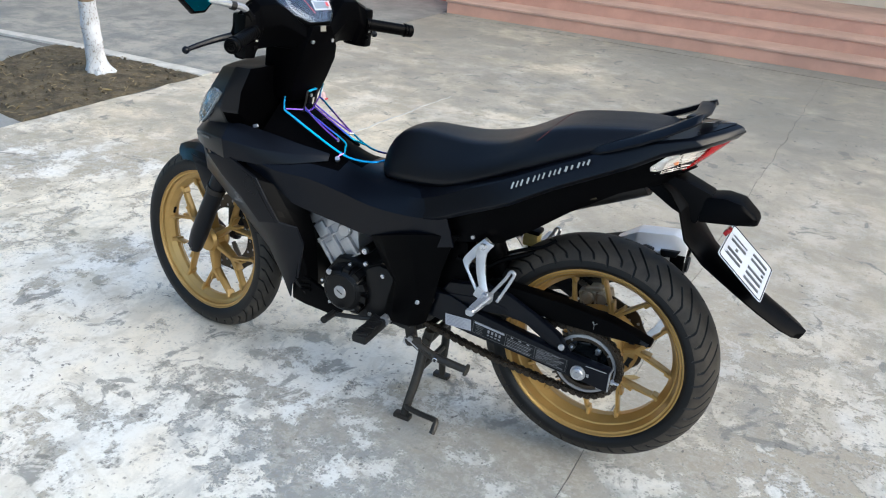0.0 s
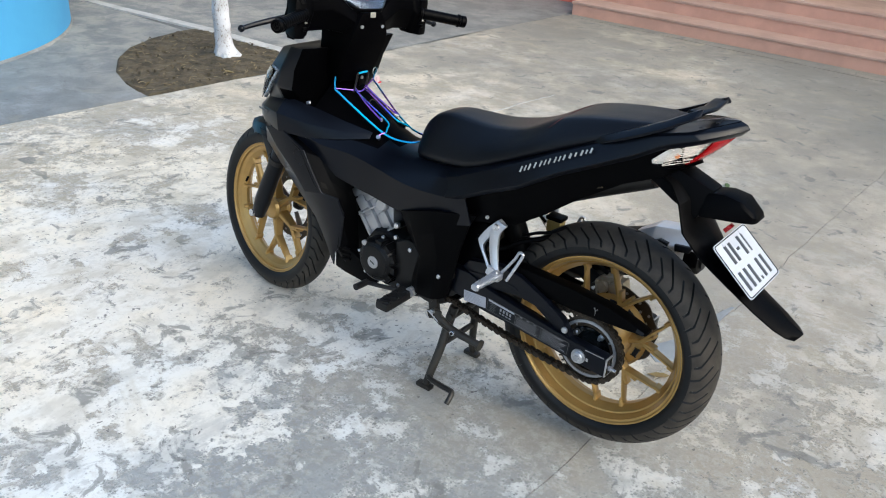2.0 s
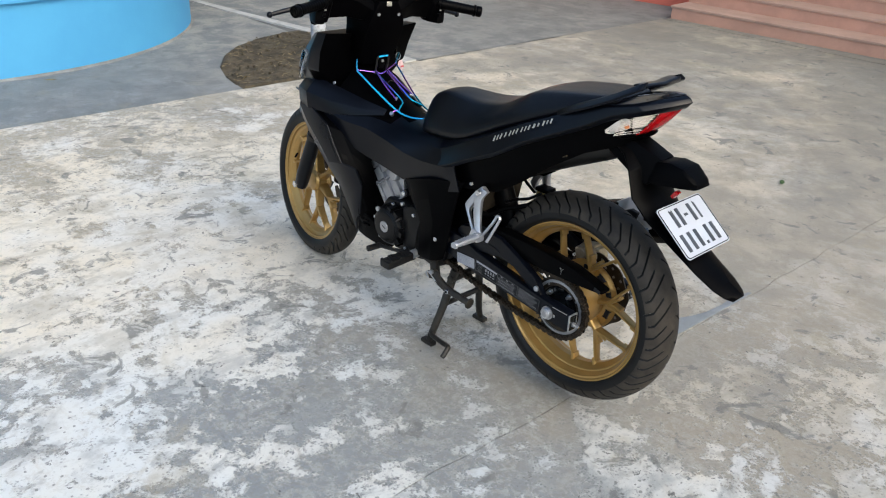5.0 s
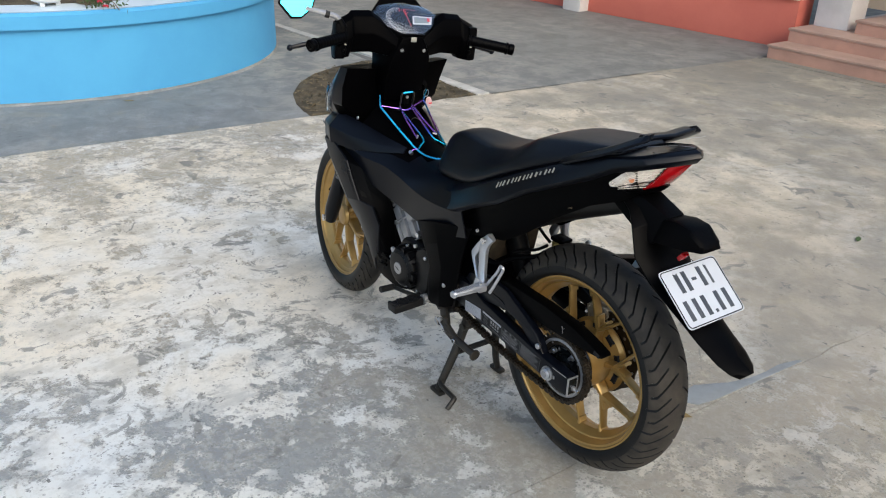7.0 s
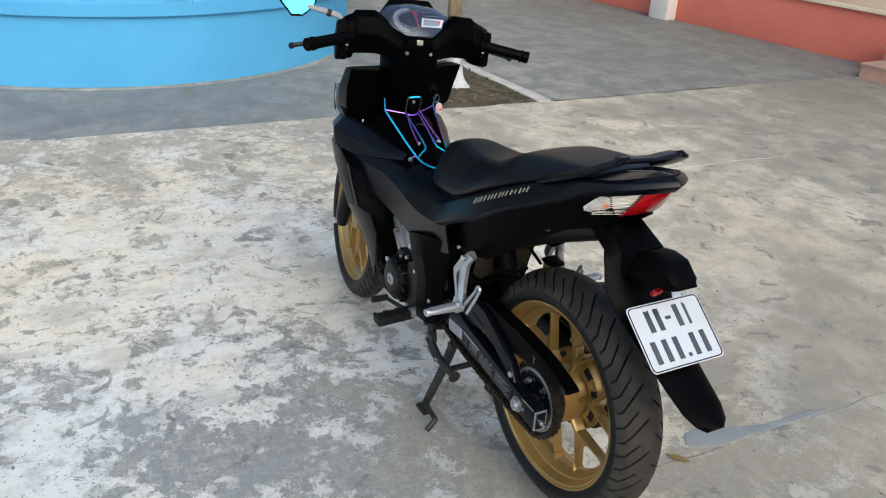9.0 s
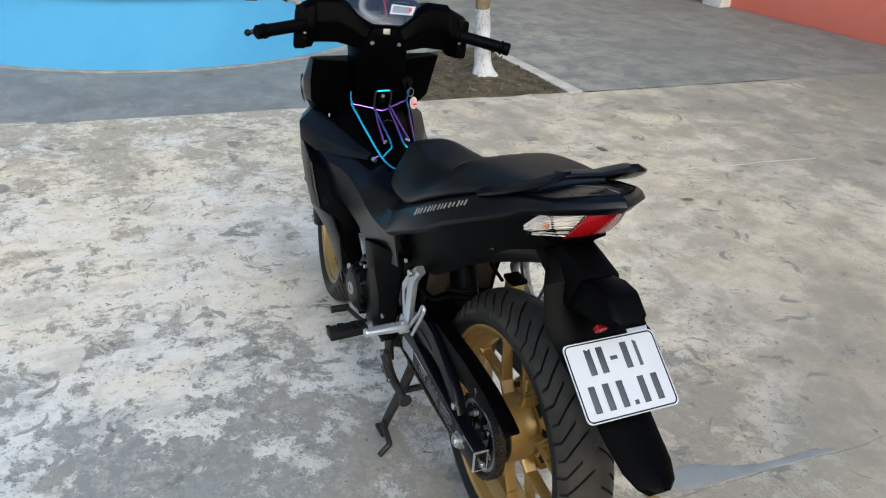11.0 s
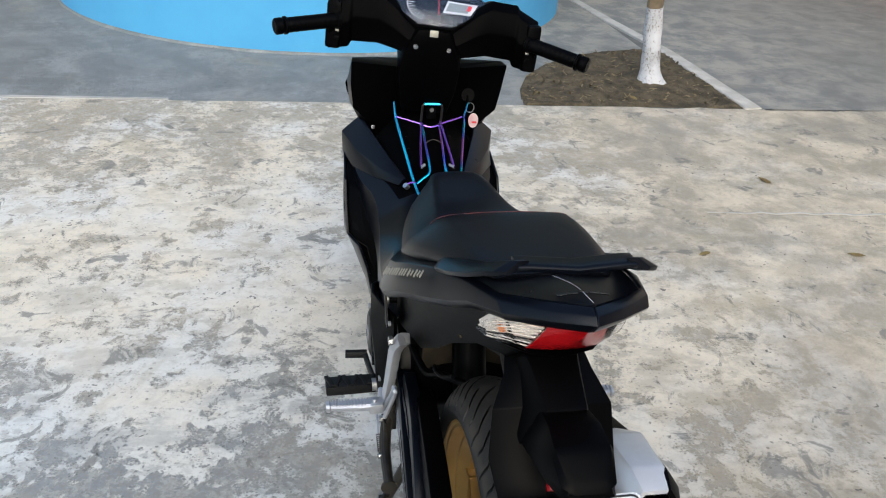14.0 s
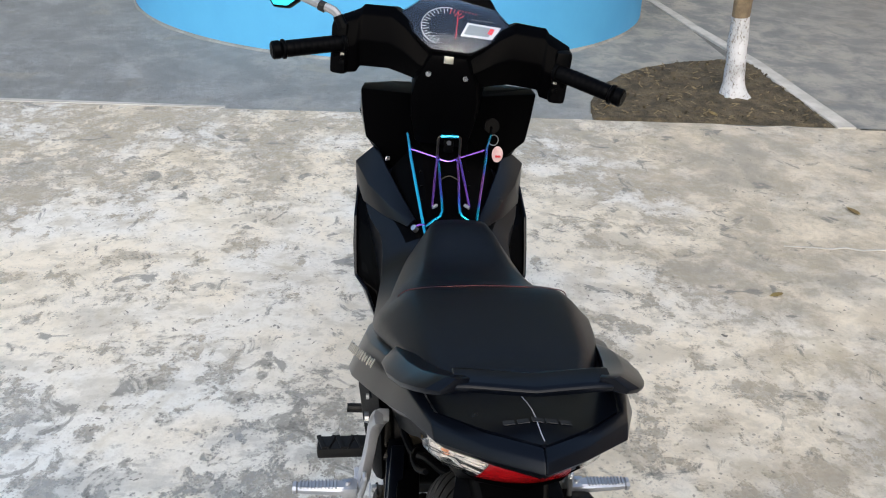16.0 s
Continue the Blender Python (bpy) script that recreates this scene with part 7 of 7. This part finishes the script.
plant = thing("flowering_plant", (4.42, -0.02, 0.557), "trailing plant with red flowers hanging over the planter rim", "plant")
rnd = random.Random(3)
part("basket", lathe([(0.07, 0), (0.10, 0.05), (0.11, 0.10), (0.09, 0.10)], (4.46, -0.02, 0.557), (0, 0, 1), 20), BARK, plant)
for k in range(7):
    a = 2.4 + 0.25 * k
    part("stem", tube([(4.46, -0.02, 0.65), (4.40 + 0.02 * math.cos(k), -0.03 - 0.02 * k + 0.05, 0.67), (4.30 + 0.015 * k, -0.10 + 0.02 * k, 0.60 - 0.012 * (k % 3)), (4.22 + 0.012 * k, -0.13 + 0.028 * k, 0.545 + 0.02 * (k % 2))], 0.003, 6, 3), BARK, plant)
bm = bmesh.new()
for k in range(150):
    p = Vector((4.30 + rnd.gauss(0, 0.05), -0.05 + rnd.gauss(0, 0.065), 0.60 + rnd.gauss(0, 0.03)))
    m = Matrix.Translation(p) @ Euler((rnd.random() * 6, rnd.random() * 6, rnd.random() * 6)).to_matrix().to_4x4()
    bm.faces.new([bm.verts.new(m @ Vector(c)) for c in ((0, 0, 0), (0.014, 0.007, 0.002), (0.030, 0, -0.002), (0.014, -0.007, 0.002))])
part("leaves", bm, LEAF, plant)
for k, (x, y, z) in enumerate(((4.20, -0.045, 0.585), (4.22, -0.02, 0.610), (4.24, -0.07, 0.62))):
    bm = bmesh.new()
    for i in range(9):
        a, t = i * 2.4, 0.3 + 0.07 * i
        m = Matrix.Translation((x, y, z)) @ Matrix.Rotation(a, 4, "Z") @ Matrix.Rotation(t, 4, "Y")
        bm.faces.new([bm.verts.new(m @ Vector(c)) for c in ((0, 0, 0), (0.012, 0.010, 0.004), (0.024, 0, 0.001), (0.012, -0.010, 0.004))])
    part("flower", bm, PETAL, plant, "red flower")

# fallen leaves
def fallen(x, y, size, turn, green=False):
    bm = bmesh.new()
    pts = [(-1, 0), (-0.5, 0.32), (0.2, 0.36), (1, 0.0), (0.2, -0.34), (-0.5, -0.30)]
    top = [bm.verts.new((size * a, size * b, 0.004 + size * 0.35 * abs(b) + size * 0.10 * a * a)) for a, b in pts]
    low = [bm.verts.new(v.co - Vector((0, 0, 0.0012))) for v in top]
    bm.faces.new(top), bm.faces.new(low[::-1])
    for i in range(6):
        bm.faces.new((top[i], low[i], low[(i + 1) % 6], top[(i + 1) % 6]))
    bm.transform(Matrix.Translation((x, y, 0)) @ Matrix.Rotation(turn, 4, "Z"))
    return solid("fallen_leaf", bm, LEAF if green else DRYLEAF, "curled green fallen leaf on the ground" if green else "curled yellow-brown fallen leaf on the ground", "leaf", "", "fallen leaves")


for x, y, size, turn in ((2.27, -1.80, 0.040, 0.3), (1.565, -1.80, 0.034, 1.2), (0.44, -2.20, 0.034, 2.0), (-0.02, -0.42, 0.035, 0.6), (1.61, -1.20, 0.030, 1.9), (3.44, -1.62, 0.045, 0.2), (4.12, -0.10, 0.035, 1.0)):
    fallen(x, y, size, turn, x == 0.44)

# the building: steps, coral plinth, cream wall and columns
house = thing("building", (1.5, -7.0, 0), "cream building with a coral plinth and pink terrazzo steps", "building")
STEPS = Matrix.Translation((3.16, -5.40, 0)) @ Matrix.Rotation(radians(3.0), 4, "Z")
for i in range(3):
    h = 0.118
    left = 0.44 if i == 2 else 0.0
    stp = part("step", box((13.2 - left, 3.0, h - 0.022), Matrix.Translation((-6.6 - left / 2, -1.5 - 0.30 * i, h * i + (h - 0.022) / 2 - 0.001))), PINK, house, "pink terrazzo step", STEPS)
    part("tread", box((13.23 - left, 3.015, 0.024), Matrix.Translation((-6.6 - left / 2, -1.5 - 0.30 * i, h * (i + 1) - 0.011)), 0.007), PINKTOP, stp, "worn pale pink tread", STEPS)
part("porch_wall", box((13.2, 0.20, 3.2), Matrix.Translation((-6.6, -1.55, 0.354 + 1.6))), CREAM, house, "cream painted wall", STEPS)
part("column", box((0.32, 0.30, 3.0), Matrix.Translation((-0.18, -0.80, 0.236 + 1.50)), 0.01), COLUMN, house, "white painted column", STEPS)
for x in (-1.72, -6.0):
    part("column", box((0.26, 0.26, 2.9), Matrix.Translation((x, -0.80, 0.354 + 1.45)), 0.01), COLUMN, house, "white painted column", STEPS)
WALL = Matrix.Translation((3.30, -5.965, 0)) @ Matrix.Rotation(radians(8.0), 4, "Z")
part("plinth", box((6.5, 0.30, 0.44), Matrix.Translation((3.25, -0.15, 0.22)), 0.006), CORAL, house, "coral painted plinth", WALL)
part("wall", box((6.5, 0.24, 3.0), Matrix.Translation((3.25, -0.18, 0.44 + 1.5))), CREAM, house, "cream painted wall", WALL)
part("plinth_cap", box((6.5, 0.03, 0.035), Matrix.Translation((3.25, 0.012, 0.4575)), 0.006), CREAM, house, "", WALL)
for x in (2.48, 5.6):
    part("pilaster", box((0.24, 0.16, 3.3), Matrix.Translation((x, 0.075, 1.65)), 0.012), COLUMN, house, "white painted pilaster", WALL)
part("roof", box((18.0, 4.0, 0.16), Matrix.Translation((2.0, -8.2, 3.60))), ROOF, house, "flat grey roof slab")

# plain unseen walls, added behind the camera to darken reflections and close the yard
for name, y0, y1, h in (("wall_1", -9.0, -1.2, 6.5), ("wall_2", -1.2, 16.0, 3.2)):
    wall = tagged(new(name, finish(box((0.3, y1 - y0, h), Matrix.Translation((-13.0, (y0 + y1) / 2, h / 2 - 0.01))), name, ADDEDBACKWALL)), "unseen grey-brown wall added behind the camera to darken reflections", "wall", "", "structure")
# and one added out of view beyond the planter, so the seat reflects dark
tagged(new("wall_3", finish(box((0.3, 30.0, 8.0), Matrix.Translation((14.3, 3.0, 3.99))), "wall_3", ADDEDFARWALL)), "tall unseen dark wall added beyond the planter to darken reflections", "wall", "", "structure")
